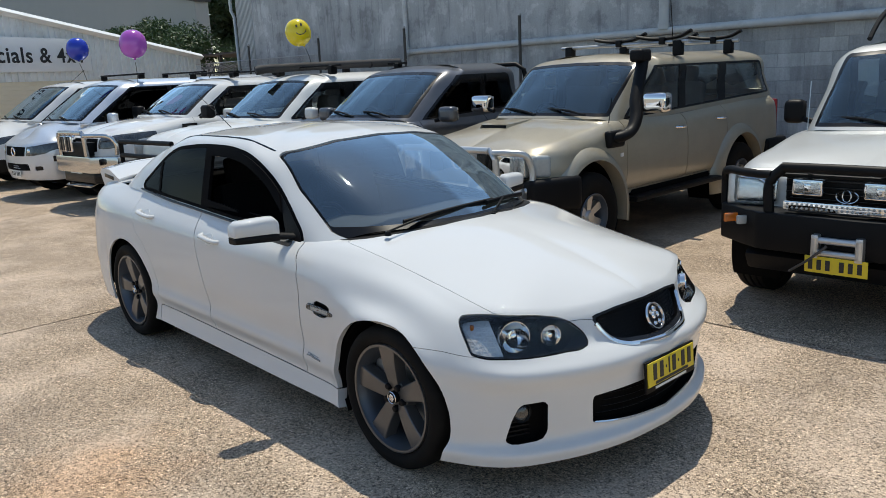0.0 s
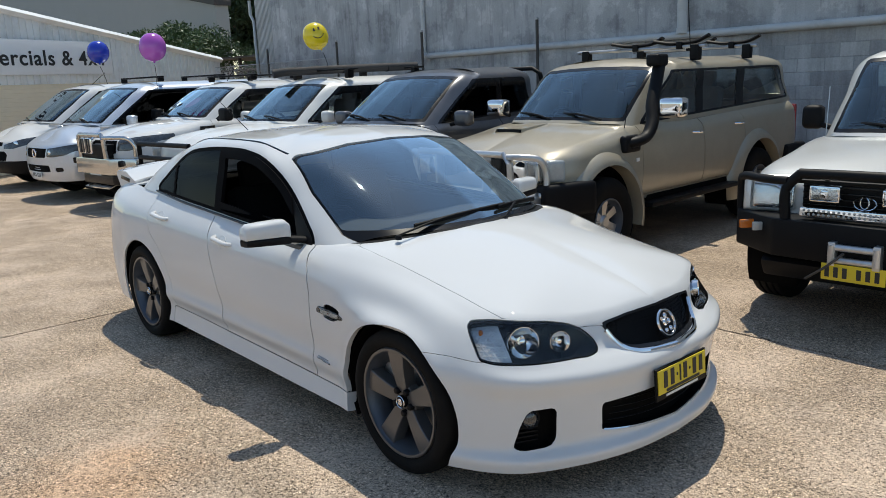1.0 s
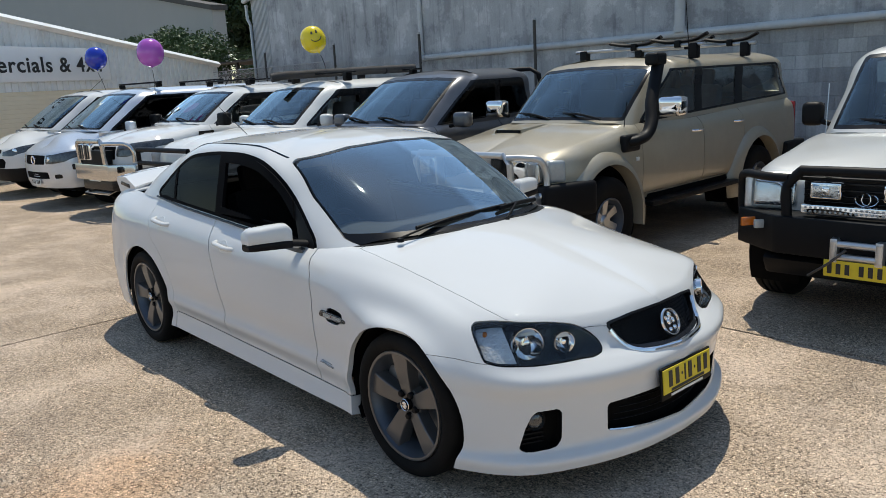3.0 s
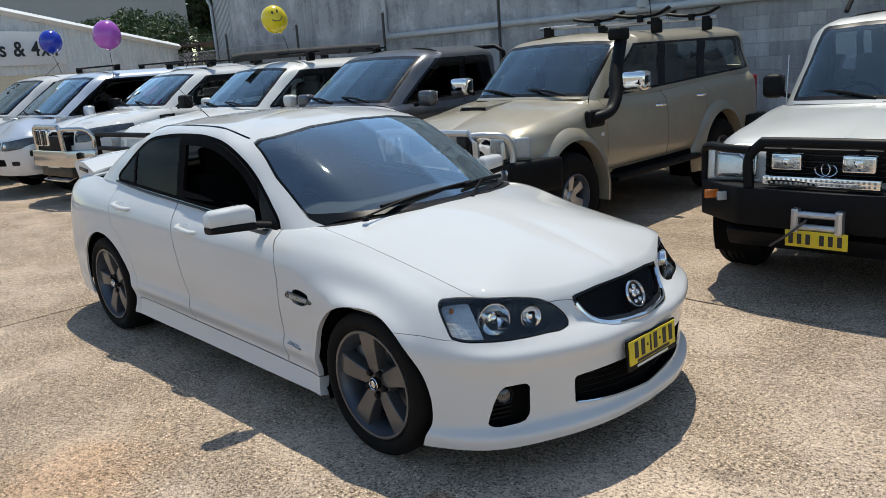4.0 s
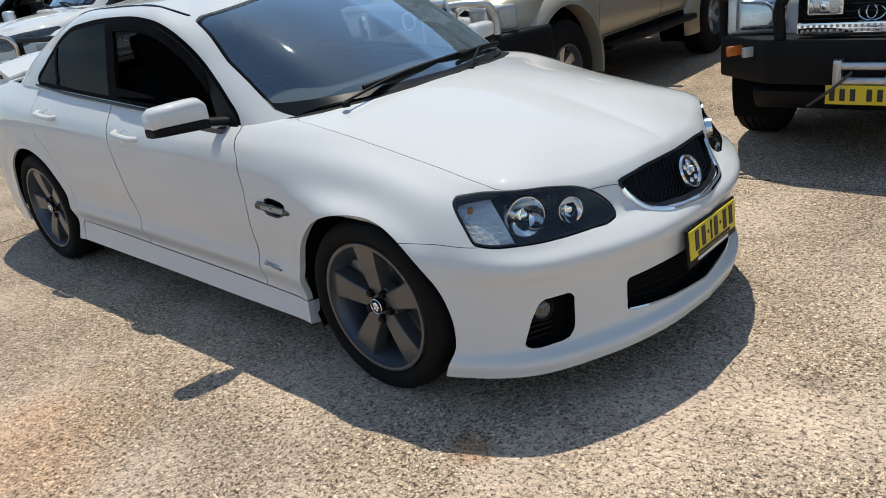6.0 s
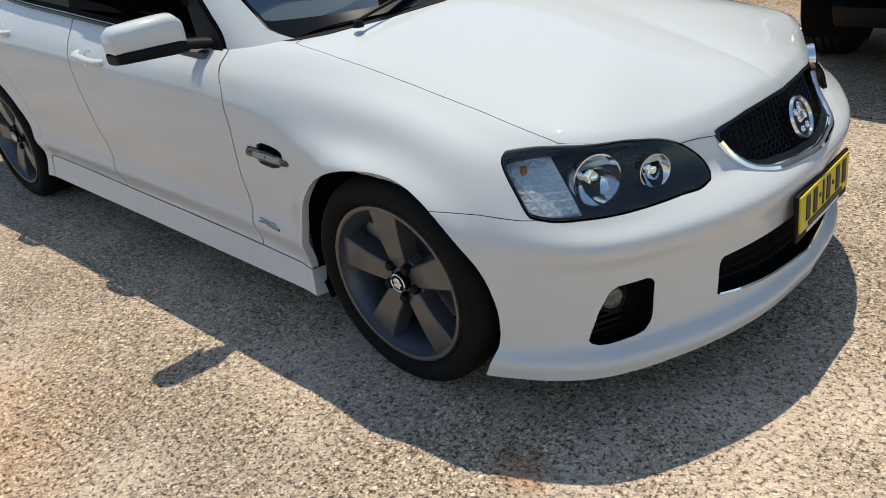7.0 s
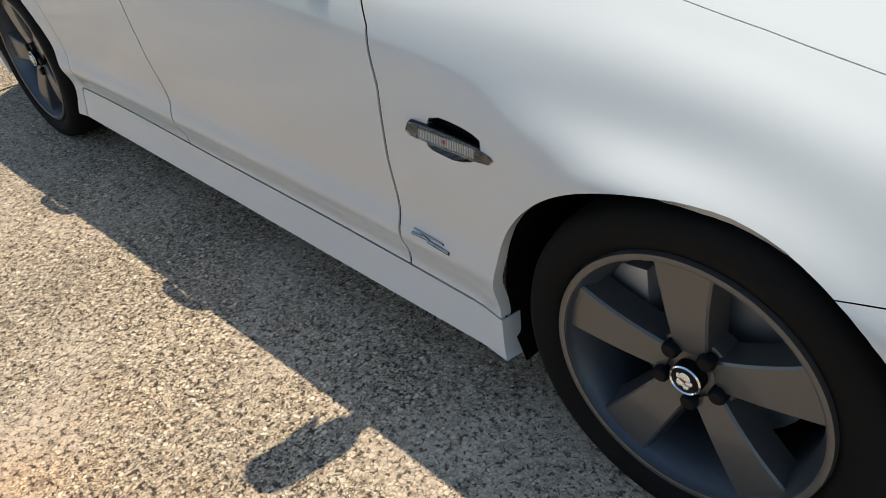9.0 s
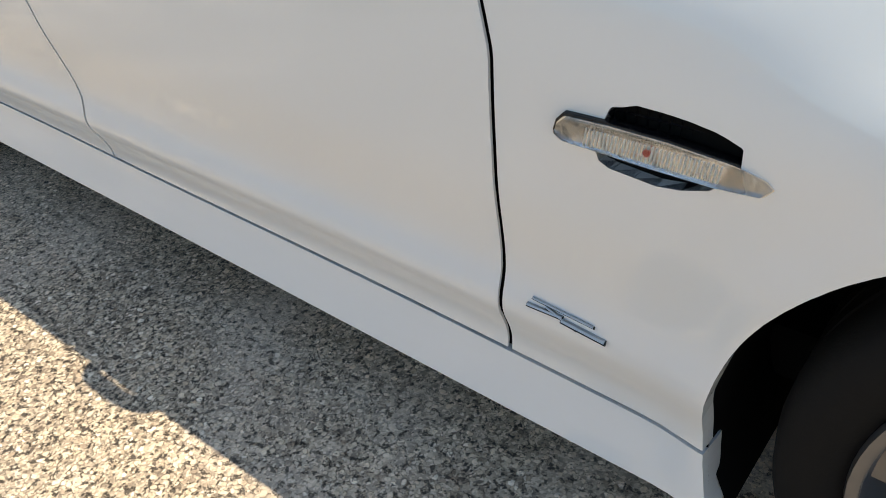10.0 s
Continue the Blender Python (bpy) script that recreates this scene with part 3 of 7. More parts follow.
# ---- the yard ----
def ground_and_slabs():
    bm = bmesh.new()
    bmesh.ops.create_grid(bm, x_segments=8, y_segments=8, size=300)
    g = part("ground", bm, JOINT, smooth=False)
    g.location.z = -0.014
    tagged(g, "sunlit exposed-aggregate concrete yard with straight joints", "ground", kind="structure")
    xs = [-31.7, -25.8, -19.9, -14.1, -8.2, -2.3, 3.6, 9.5, 15.4, 21.3]
    ys = [-15.85, -9.95, -4.05, 1.85, 7.75, 13.65, 19.5]
    for x0, x1 in zip(xs, xs[1:]):
        for y0, y1 in zip(ys, ys[1:]):
            bm = box((x1 - x0 - 0.022, y1 - y0 - 0.022, 0.05), ((x0 + x1) / 2, (y0 + y1) / 2, -0.025), 0.003, seg=1)
            s = part("concrete_slab", bm, CONCRETE, None, smooth=False)
            s.parent = g
            s.matrix_parent_inverse = g.matrix_basis.inverted()
    return g


ground_and_slabs()

WALL_Y = 9.0
wall = part("wall_north", box((34.0, 0.2, 7.0), (0.55, WALL_Y + 0.095, 3.5)), MORTAR, smooth=False)
tagged(wall, "tall grey painted concrete block wall, streaked and patchy", "wall", kind="structure")


# a trowelled coat covers the upper wall, and all of it towards the fence
part("render_coat", box((34.0, 0.022, 4.72), (0.55, WALL_Y - 0.013, 4.64), 0.003, seg=1), RENDER, wall, smooth=False)
part("render_coat", box((12.5, 0.022, 2.28), (-10.2, WALL_Y - 0.013, 1.14), 0.003, seg=1), RENDER, wall, smooth=False)


def pipes_and_fence():
    p = thing("drain_pipe", "pale grey painted drain pipe fixed along the block wall", "pipe")
    part("down_pipe", tube([(-9.74, WALL_Y - 0.07, 7), (-9.74, WALL_Y - 0.07, 2.24)], 0.05, 12), PIPE, p)
    part("level_pipe", tube([(-9.74, WALL_Y - 0.07, 2.24), (8, WALL_Y - 0.07, 2.30)], 0.06, 12), PIPE, p)
    part("elbow", tube([(-9.74, WALL_Y - 0.07, 2.36), (-9.74, WALL_Y - 0.07, 2.25), (-9.6, WALL_Y - 0.07, 2.24)], 0.072, 12, smooth=10), PIPE, p)
    p2 = thing("stand_pipe", "wide pale grey vertical pipe on the block wall", "pipe")
    part("pipe", tube([(-3.18, WALL_Y - 0.10, 7), (-3.18, WALL_Y - 0.10, 2.36)], 0.085, 14), PIPE, p2)
    part("foot", lathe([(0.0, 0), (0.10, 0), (0.10, 0.09), (0.0, 0.09)], 16, m=Matrix.Translation((-3.18, WALL_Y - 0.10, 2.29))), PIPE, p2)
    f = thing("chain_fence", "rusty chain-link fence on steel posts before the wall", "fence")
    for x in (-20.1, -16.45, -12.95, -9.60, -6.20):
        part("post", tube([(x, 8.75, 0), (x, 8.75, 2.78)], 0.03, 8), OLDSTEEL, f)
        part("post_cap", lathe([(0.0, 0.02), (0.02, 0.015), (0.034, 0.0), (0.034, -0.03)], 10, m=Matrix.Translation((x, 8.75, 2.78))), STEEL, f)
    bm = bmesh.new()
    n = 0
    z0, z1, pitch = 1.0, 2.35, 0.075
    for k in range(int(10.4 / pitch)):
        x = -20.1 + k * pitch
        for s in (1, -1):
            xa, xb = (x, x + (z1 - z0)) if s > 0 else (x + (z1 - z0), x)
            bm = tube([(xa, 8.75 + s * 0.003, z0), (xb, 8.75 + s * 0.003, z1)], 0.0028, 3, bm=bm)
    part("mesh", bm, STEEL, f)
    part("rail", tube([(-20.1, 8.75, 2.36), (-13.2, 8.75, 2.36)], 0.012, 6), STEEL, f)


pipes_and_fence()


def end_shed():
    """The ribbed lean-to at the end of the block wall."""
    s = thing("lean_to", "grey ribbed steel end wall with gutter and downpipe", "shed")
    for k in range(14):
        part("rib", box((0.028, 0.05, 7), (-17.45 + k * 0.075, WALL_Y + 0.05, 3.5), 0.008, seg=1), PIPE, s, smooth=False)
    part("ribbed_wall", box((1.05, 0.05, 7), (-16.95, WALL_Y + 0.09, 3.5)), PIPE, s, smooth=False)
    part("side_wall", box((0.1, 5, 7), (-17.5, WALL_Y + 2.6, 3.5)), ROOFING, s, smooth=False)
    part("gutter", tube([(-17.7, WALL_Y - 0.08, 4.3), (-16.4, WALL_Y - 0.08, 4.55)], 0.07, 10), STEEL, s)
    part("down_pipe", tube([(-17.6, WALL_Y - 0.06, 4.2), (-17.6, WALL_Y - 0.06, 3.8), (-17.45, WALL_Y - 0.05, 3.6), (-17.45, WALL_Y - 0.05, 0.02)], 0.045, 10), STEEL, s)
    c = thing("carport", "low dark carport roof with rusty sheets on posts", "carport", Matrix.Translation((-2.6, -0.6, 0.2)))
    bm = bmesh.new()
    for k in range(26):
        bm = box((0.1, 3.4, 0.02), (-21.3 + k * 0.19, 12.6, 2.55 + 0.02 * math.sin(k)), bm=bm)
    part("roof", box((5.2, 3.4, 0.04), (-18.9, 12.6, 2.52), bm=bm), ROOFING, c, smooth=False)
    for x in (-21.2, -18.9, -17.6):
        part("post", box((0.09, 0.09, 2.5), (x, 11.1, 1.25), 0.006), ROOFING, c)
    part("back_panel", box((5.2, 0.1, 2.4), (-18.9, 14.2, 1.2)), ROOFING, c, smooth=False)
    for k in range(2):
        part("beam", tube([(-24, 15 + k, 3.5 + 0.1 * k), (-17, 13.2, 3.35 + 0.2 * k)], 0.05, 6), STEEL, c)
    part("rail", box((4.2, 0.06, 0.08), (-19.2, 11.0, 2.1)), ROOFING, c)
    for k in range(12):
        part("baluster", box((0.05, 0.05, 0.9), (-21.1 + k * 0.36, 11.0, 1.66)), ROOFING, c)


end_shed()


def shed():
    """The white workshop whose gable wall carries the sign. Its wall runs from a to b."""
    a, b = Vector((-14.6, -0.6, 0)), Vector((-20.0, 9.0, 0))
    way = (b - a).normalized()
    nrm = Vector((way.y, -way.x, 0))
    length = (b - a).length
    turn = Matrix((way, -nrm, Vector((0, 0, 1)))).transposed().to_4x4()
    m = Matrix.Translation(a) @ turn
    s = thing("workshop", "white ribbed steel workshop over a cream brick base", "building", m)
    eave = lambda u: 4.02 + (2.60 - 4.02) * u / length
    bm = bmesh.new()
    for k in range(int(length / 0.19)):
        u = 0.1 + k * 0.19
        top_z = eave(u) - 0.05
        bm = prism([(u - 0.035, 2.0), (u + 0.035, 2.0), (u + 0.035, top_z), (u - 0.035, top_z)], 0.03, Matrix(((1, 0, 0, 0), (0, 0, 1, -0.0), (0, 1, 0, 0), (0, 0, 0, 1))), 0, bm)
    poly = [(0, 2.0), (length, 2.0), (length, eave(length)), (0, eave(0))]
    bm = prism(poly, -0.2, Matrix(((1, 0, 0, 0), (0, 0, 1, 0.0), (0, 1, 0, 0), (0, 0, 0, 1))), 0, bm)
    part("cladding", bm, SHEET, s, smooth=False)
    bm = None
    for k in range(20):
        bm = box((length, 0.2, 0.092), (length / 2, 0.10, 0.05 + k * 0.1), 0.006, bm=bm, seg=1)
    part("brick_base", bm, CREAM, s, "cream painted brick courses", smooth=False)
    part("base_core", box((length - 0.01, 0.18, 1.995), (length / 2, 0.098, 1.0)), CREAM, s, smooth=False)
    bm = tube([(0, -0.06, eave(0)), (length, -0.06, eave(length))], 0.09, 4)
    part("barge_flashing", bm, SHEET, s)
    part("roof", prism([(0, 0), (length, 0), (length, 6), (0, 6)], 0.06, Matrix.Translation((0, 0.0, eave(0))) @ Matrix.Rotation(math.atan2(eave(length) - eave(0), length), 4, Vector((0, -1, 0)))), SHEET, s, smooth=False)
    board = thing("sign_board", "white sign board with dark blue lettering on the workshop", "sign", m)
    part("panel", box((7.6, 0.03, 0.80), (2.25, -0.06, 2.62), 0.004), SIGN, board)
    cu = bpy.data.curves.new("words", "FONT")
    cu.body, cu.size, cu.align_x, cu.extrude, cu.offset = "Commercials & 4x4", 0.575, "RIGHT", 0.004, 0.009
    cu.space_character = 1.10
    txt = new("lettering", cu)
    me = bpy.data.meshes.new_from_object(txt.evaluated_get(bpy.context.evaluated_depsgraph_get()))
    bpy.data.objects.remove(txt)
    me.materials.clear()
    me.materials.append(INK)
    whole = bmesh.new()
    whole.from_mesh(me)
    whole.verts.index_update()
    left = set(whole.verts)
    while left:
        stack, island = [left.pop()], set()
        while stack:
            v = stack.pop()
            island.add(v)
            for e in v.link_edges:
                o = e.other_vert(v)
                if o in left:
                    left.discard(o)
                    stack.append(o)
        one = whole.copy()
        keep = {v.index for v in island}
        one.verts.ensure_lookup_table()
        bmesh.ops.delete(one, geom=[v for v in one.verts if v.index not in keep], context="VERTS")
        part("letter", one, INK, board, m=Matrix.Translation((5.80, -0.082, 2.44)) @ Matrix.Rotation(math.pi / 2, 4, "X") @ Matrix.Diagonal((0.97, 0.86, 1, 1)), smooth=False)
    whole.free()
    return m


shed()

far = part("warehouse", prism([(-95, 0), (-28.4, 0), (-28.4, 5.2), (-95, 17.2)], 0.6, Matrix.Translation((0, 13.2, 0)) @ Matrix(((1, 0, 0, 0), (0, 0, -1, 0), (0, 1, 0, 0), (0, 0, 0, 1)))), TILTUP, smooth=False)
tagged(far, "plain warm grey rendered warehouse wall behind the workshop", "building")
part("parapet_cap", prism([(-95, 17.18), (-28.3, 5.18), (-28.3, 5.40), (-95, 17.4)], 0.8, Matrix.Translation((0, 13.1, 0)) @ Matrix(((1, 0, 0, 0), (0, 0, -1, 0), (0, 1, 0, 0), (0, 0, 0, 1)))), ROOFING, far, smooth=False)


def leaf_cloud(rng, blobs, count, size):
    """Many small bent leaves strewn through the blobs (centre, radii)."""
    verts, faces = [], []
    weights = np.array([b[1][0] * b[1][1] * b[1][2] for b in blobs])
    pick = rng.choice(len(blobs), count, p=weights / weights.sum())
    for i in pick:
        c, r = blobs[i]
        v = rng.normal(size=3)
        v /= np.linalg.norm(v)
        pos = np.array(c) + v * np.array(r) * rng.uniform(0.55, 1.05)
        a = rng.normal(size=3)
        a /= np.linalg.norm(a)
        b = np.cross(a, rng.normal(size=3))
        b /= np.linalg.norm(b)
        s = size * rng.uniform(0.6, 1.4)
        k = len(verts)
        verts += [pos - a * s, pos + b * s * 0.35, pos + a * s, pos - b * s * 0.35]
        faces.append((k, k + 1, k + 2, k + 3))
    me = bpy.data.meshes.new("leaves")
    me.from_pydata([tuple(v) for v in verts], [], faces)
    return me


def tree(name, label, at, height, spread, seed, count, size, leaf):
    rng = np.random.default_rng(seed)
    t = thing(name, label, "tree", Matrix.Translation(at))
    bm = tube([(0, 0, 0), (0.15, 0.1, height * 0.3), (-0.1, 0.2, height * 0.6), (0.1, 0, height * 0.9)], height * 0.028, 9, smooth=14, taper=0.35)
    blobs = []
    for k in range(13):
        z = height * rng.uniform(0.35, 0.95)
        ang = rng.uniform(0, 6.28)
        r = spread * rng.uniform(0.3, 0.9) * (1.1 - 0.5 * abs(z / height - 0.6))
        c = (r * math.cos(ang), r * math.sin(ang), z)
        bm = tube([(0, 0.1, z * 0.75), (c[0] * 0.5, c[1] * 0.5, z * 0.92), c], height * 0.010, 6, bm=bm, smooth=6, taper=0.4)
        q = spread * rng.uniform(0.28, 0.5)
        blobs.append((c, (q, q, q * 0.7)))
    part("trunk", bm, BARK, t)
    me = leaf_cloud(rng, blobs, count, size)
    me.materials.append(leaf)
    under(new("crown", me), t)
    return t


tree("gum_tree", "tall gum tree with thin grey-green foliage", (-43.5, 22.5, 0), 13, 4.0, 3, 20000, 0.22, LEAF)
tree("gum_tree", "tall gum tree with open drooping crown", (-49.0, 26.5, 0), 15, 4.8, 4, 20000, 0.24, LEAF)
tree("gum_tree", "young gum tree behind the carport", (-37.0, 20.5, 0), 9.5, 3.2, 5, 16000, 0.18, LEAF)
tree("gum_tree", "dense gum tree closing the gap behind the carport", (-52.0, 31.5, 0), 12, 6.0, 6, 20000, 0.30, LEAF)
tree("gum_tree", "broad low gum tree behind the carport", (-41.0, 25.0, 0), 8, 4.5, 7, 18000, 0.24, LEAF)


def hedge(label, at, spread, top, count, seed):
    rng = np.random.default_rng(seed)
    h = thing("shrub", label, "shrub", Matrix.Translation(at))
    blobs = [((rng.uniform(-spread, spread * 0.9), rng.uniform(-0.6, 0.6), top + rng.uniform(-0.7, 0.55)), (0.95, 0.7, 0.6)) for k in range(40)]
    if top < 3:
        blobs += [(c, (r[0] * 1.1, r[1], r[2] * 1.3)) for (x, y, z), r in blobs for c in ((x, y, z * 0.55),)]
    bm = None
    for b in blobs[::3]:
        bm = tube([(b[0][0] * 0.4, 0, 0), (b[0][0] * 0.8, b[0][1] * 0.6, 1.8), b[0]], 0.05, 6, bm=bm, smooth=6, taper=0.3)
    part("stems", bm, BARK, h)
    me = leaf_cloud(rng, blobs, count, 0.075)
    me.materials.append(HEDGE)
    under(new("foliage", me), h)


hedge("dense green shrub showing above the workshop roof", (-28.0, 10.8, 0), 5.2, 3.35, 34000, 8)
hedge("dark green shrub filling the gap behind the carport", (-27.5, 16.6, 0), 4.6, 2.6, 34000, 9)

# an added, unseen wall: it closes the yard and fills the sedan's shaded side
south = part("bounce_wall_south", box((90, 0.3, 2.6), (-10, -15.5, 1.3)), SOUTH, smooth=False)
tagged(south, "plain unseen cream wall added behind the camera to close the yard and bounce light", "wall", kind="structure")


# ---- wheels ----
def wheel(parent, at, radius, width, rim, style, name="wheel", spin=0.0, out=-1, label=""):
    """A wheel whose face looks to -y (out=-1) or +y (out=1), hub at `at`."""
    w = new(name)
    w.parent = parent
    tagged(w, label)
    w.matrix_basis = Matrix.Translation(at) @ (Matrix.Rotation(math.pi / 2, 4, "X") if out < 0 else Matrix.Rotation(-math.pi / 2, 4, "X")) @ Matrix.Rotation(spin, 4, "Z")
    h = width / 2
    R, r = radius, rim
    sw = R - r
    prof = [(r - 0.006, h * 0.80), (r + sw * 0.12, h * 0.92), (r + sw * 0.35, h * 1.03), (r + sw * 0.62, h * 1.02), (r + sw * 0.82, h * 0.95), (r + sw * 0.93, h * 0.84), (R - 0.002, h * 0.68)]
    tread = []
    for k in range(4):
        y0 = h * (0.68 - k * 0.36)
        tread += [(R, y0 - h * 0.04), (R + 0.001, y0 - h * 0.26), (R - 0.007, y0 - h * 0.28), (R - 0.007, y0 - h * 0.34)]
    prof += tread[:-2]
    prof += [(a, -b) for a, b in prof[:7]][::-1]
    part("tyre", lathe(prof, 72), RUBBER, w)
    # barrel and lip
    part("rim_barrel", lathe([(r + 0.002, h * 0.90), (r - 0.004, h * 0.95), (r - 0.012, h * 0.93), (r - 0.016, h * 0.80), (r - 0.030, h * 0.60), (r - 0.036, 0), (r - 0.03, -h * 0.8), (r + 0.004, -h * 0.9)], 64), BARREL if style != "steel" else ALLOY, w)
    disc = [(0.0, -0.012), (r * 0.70, -0.012), (r * 0.70, 0.004), (r * 0.32, 0.006), (0.0, 0.012)]
    part("brake_disc", lathe(disc, 40, m=Matrix.Translation((0, 0, -h * 0.10))), STEEL, w)
    part("back_plate", lathe([(0.0, 0), (r - 0.03, 0)], 32, m=Matrix.Translation((0, 0, -h * 0.45))), DARK, w)
    if style == "five":
        part("rim_lip", lathe([(r + 0.004, h * 0.885), (r + 0.001, h * 0.965), (r - 0.005, h * 0.975), (r - 0.011, h * 0.955), (r - 0.013, h * 0.82)], 72), RIMGREY, w)
        part("caliper", box((0.09, 0.17, 0.06), (-r * 0.62, 0.06, -h * 0.02), 0.012), STEEL, w)
        face = h * 0.80
        for k in range(5):
            bm = bmesh.new()
            a = 2 * math.pi * k / 5
            rows = []
            for t in np.linspace(0, 1, 9):
                rr = 0.045 + (r - 0.007 - 0.045) * t
                half = 0.031 + 0.020 * t + 0.006 * t ** 4
                zz = face - 0.012 + 0.020 * t - 0.024 * (t - 0.45) ** 2
                sl = 0.007 + 0.003 * t
                rows.append([bm.verts.new(q) for q in ((-half - sl, rr, zz - 0.055), (-half, rr, zz - 0.004), (-half + 0.004, rr, zz), (half - 0.004, rr, zz), (half, rr, zz - 0.004), (half + sl, rr, zz - 0.055))])
            for p0, p1 in zip(rows, rows[1:]):
                for i in range(5):
                    bm.faces.new((p0[i], p0[i + 1], p1[i + 1], p1[i]))
            bmesh.ops.rotate(bm, verts=bm.verts, cent=(0, 0, 0), matrix=Matrix.Rotation(a, 3, "Z"))
            part("spoke", bm, RIMGREY, w, sharp=0.4)
        part("hub", lathe([(0.0, face - 0.022), (0.062, face - 0.022), (0.076, face - 0.028), (0.088, face - 0.065)], 40), RIMGREY, w)
        cap = part("hub_cap", lathe([(0.0, face + 0.004), (0.024, face + 0.003), (0.029, face), (0.030, face - 0.02)], 32), BLACK, w, "black centre cap with a chrome ring")
        ring = lathe([(0.0255, face + 0.003), (0.0275, face + 0.0055), (0.0300, face + 0.003), (0.0275, face + 0.001)], 32, closed=True)
        part("chrome_ring", ring, CHROME, cap)
        bm = bmesh.new()
        for x, y, q in ((0.0, 0.006, 0.011), (-0.008, -0.006, 0.008), (0.008, -0.003, 0.007), (0.002, -0.013, 0.006), (-0.010, 0.008, 0.006)):
            bm = lathe([(0.0, 0.0022), (q * 0.8, 0.0016), (q, 0)], 14, bm=bm, m=Matrix.Translation((x, y, face + 0.004)))
        part("emblem", bm, CHROME, cap)
        for k in range(5):
            a = 2 * math.pi * (k + 0.5) / 5
            c = Matrix.Translation((0.056 * math.sin(a), 0.056 * math.cos(a), face - 0.022))
            part("wheel_nut", lathe([(0.0, 0.022), (0.012, 0.021), (0.0155, 0.017), (0.0165, 0)], 12, m=c), BLACK, w)
    else:
        face = h * (0.45 if style == "six" else 0.55)
        count = {"six": 6, "steel": 8}.get(style, 6)
        for k in range(count):
            a = 2 * math.pi * k / count
            bm = bmesh.new()
            rows = []
            for t in np.linspace(0, 1, 6):
                rr = 0.05 + (r - 0.014 - 0.05) * t
                half = (0.030 + 0.012 * t) * r / 0.22
                zz = face + 0.02 * t
                rows.append([bm.verts.new(q) for q in ((-half - 0.01, rr, zz - 0.05), (-half, rr, zz), (half, rr, zz), (half + 0.01, rr, zz - 0.05))])
            for p0, p1 in zip(rows, rows[1:]):
                for i in range(3):
                    bm.faces.new((p0[i], p0[i + 1], p1[i + 1], p1[i]))
            bmesh.ops.rotate(bm, verts=bm.verts, cent=(0, 0, 0), matrix=Matrix.Rotation(a, 3, "Z"))
            part("spoke", bm, ALLOY, w)
        part("hub", lathe([(0.0, face + 0.03), (0.045, face + 0.028), (0.055, face + 0.005), (0.09, face - 0.03)], 28), ALLOY, w)
    return w


def well(parent, cx, cz, r, y0, y1, rz=None):
    """A dark wheel well behind the arch."""
    bm = bmesh.new()
    rows = []
    for k in range(25):
        a = math.pi * (-0.15 + 1.30 * k / 24)
        rows.append([bm.verts.new((cx + r * math.cos(a), y, cz + (rz or r) * math.sin(a))) for y in (y0, y1)] + [bm.verts.new((cx, y1, cz))])
    for a, b in zip(rows, rows[1:]):
        bm.faces.new((a[0], b[0], b[1], a[1]))
        bm.faces.new((a[1], b[1], b[2]))
    bmesh.ops.remove_doubles(bm, verts=bm.verts, dist=1e-5)
    part("wheel_well", bm, DARK, parent)


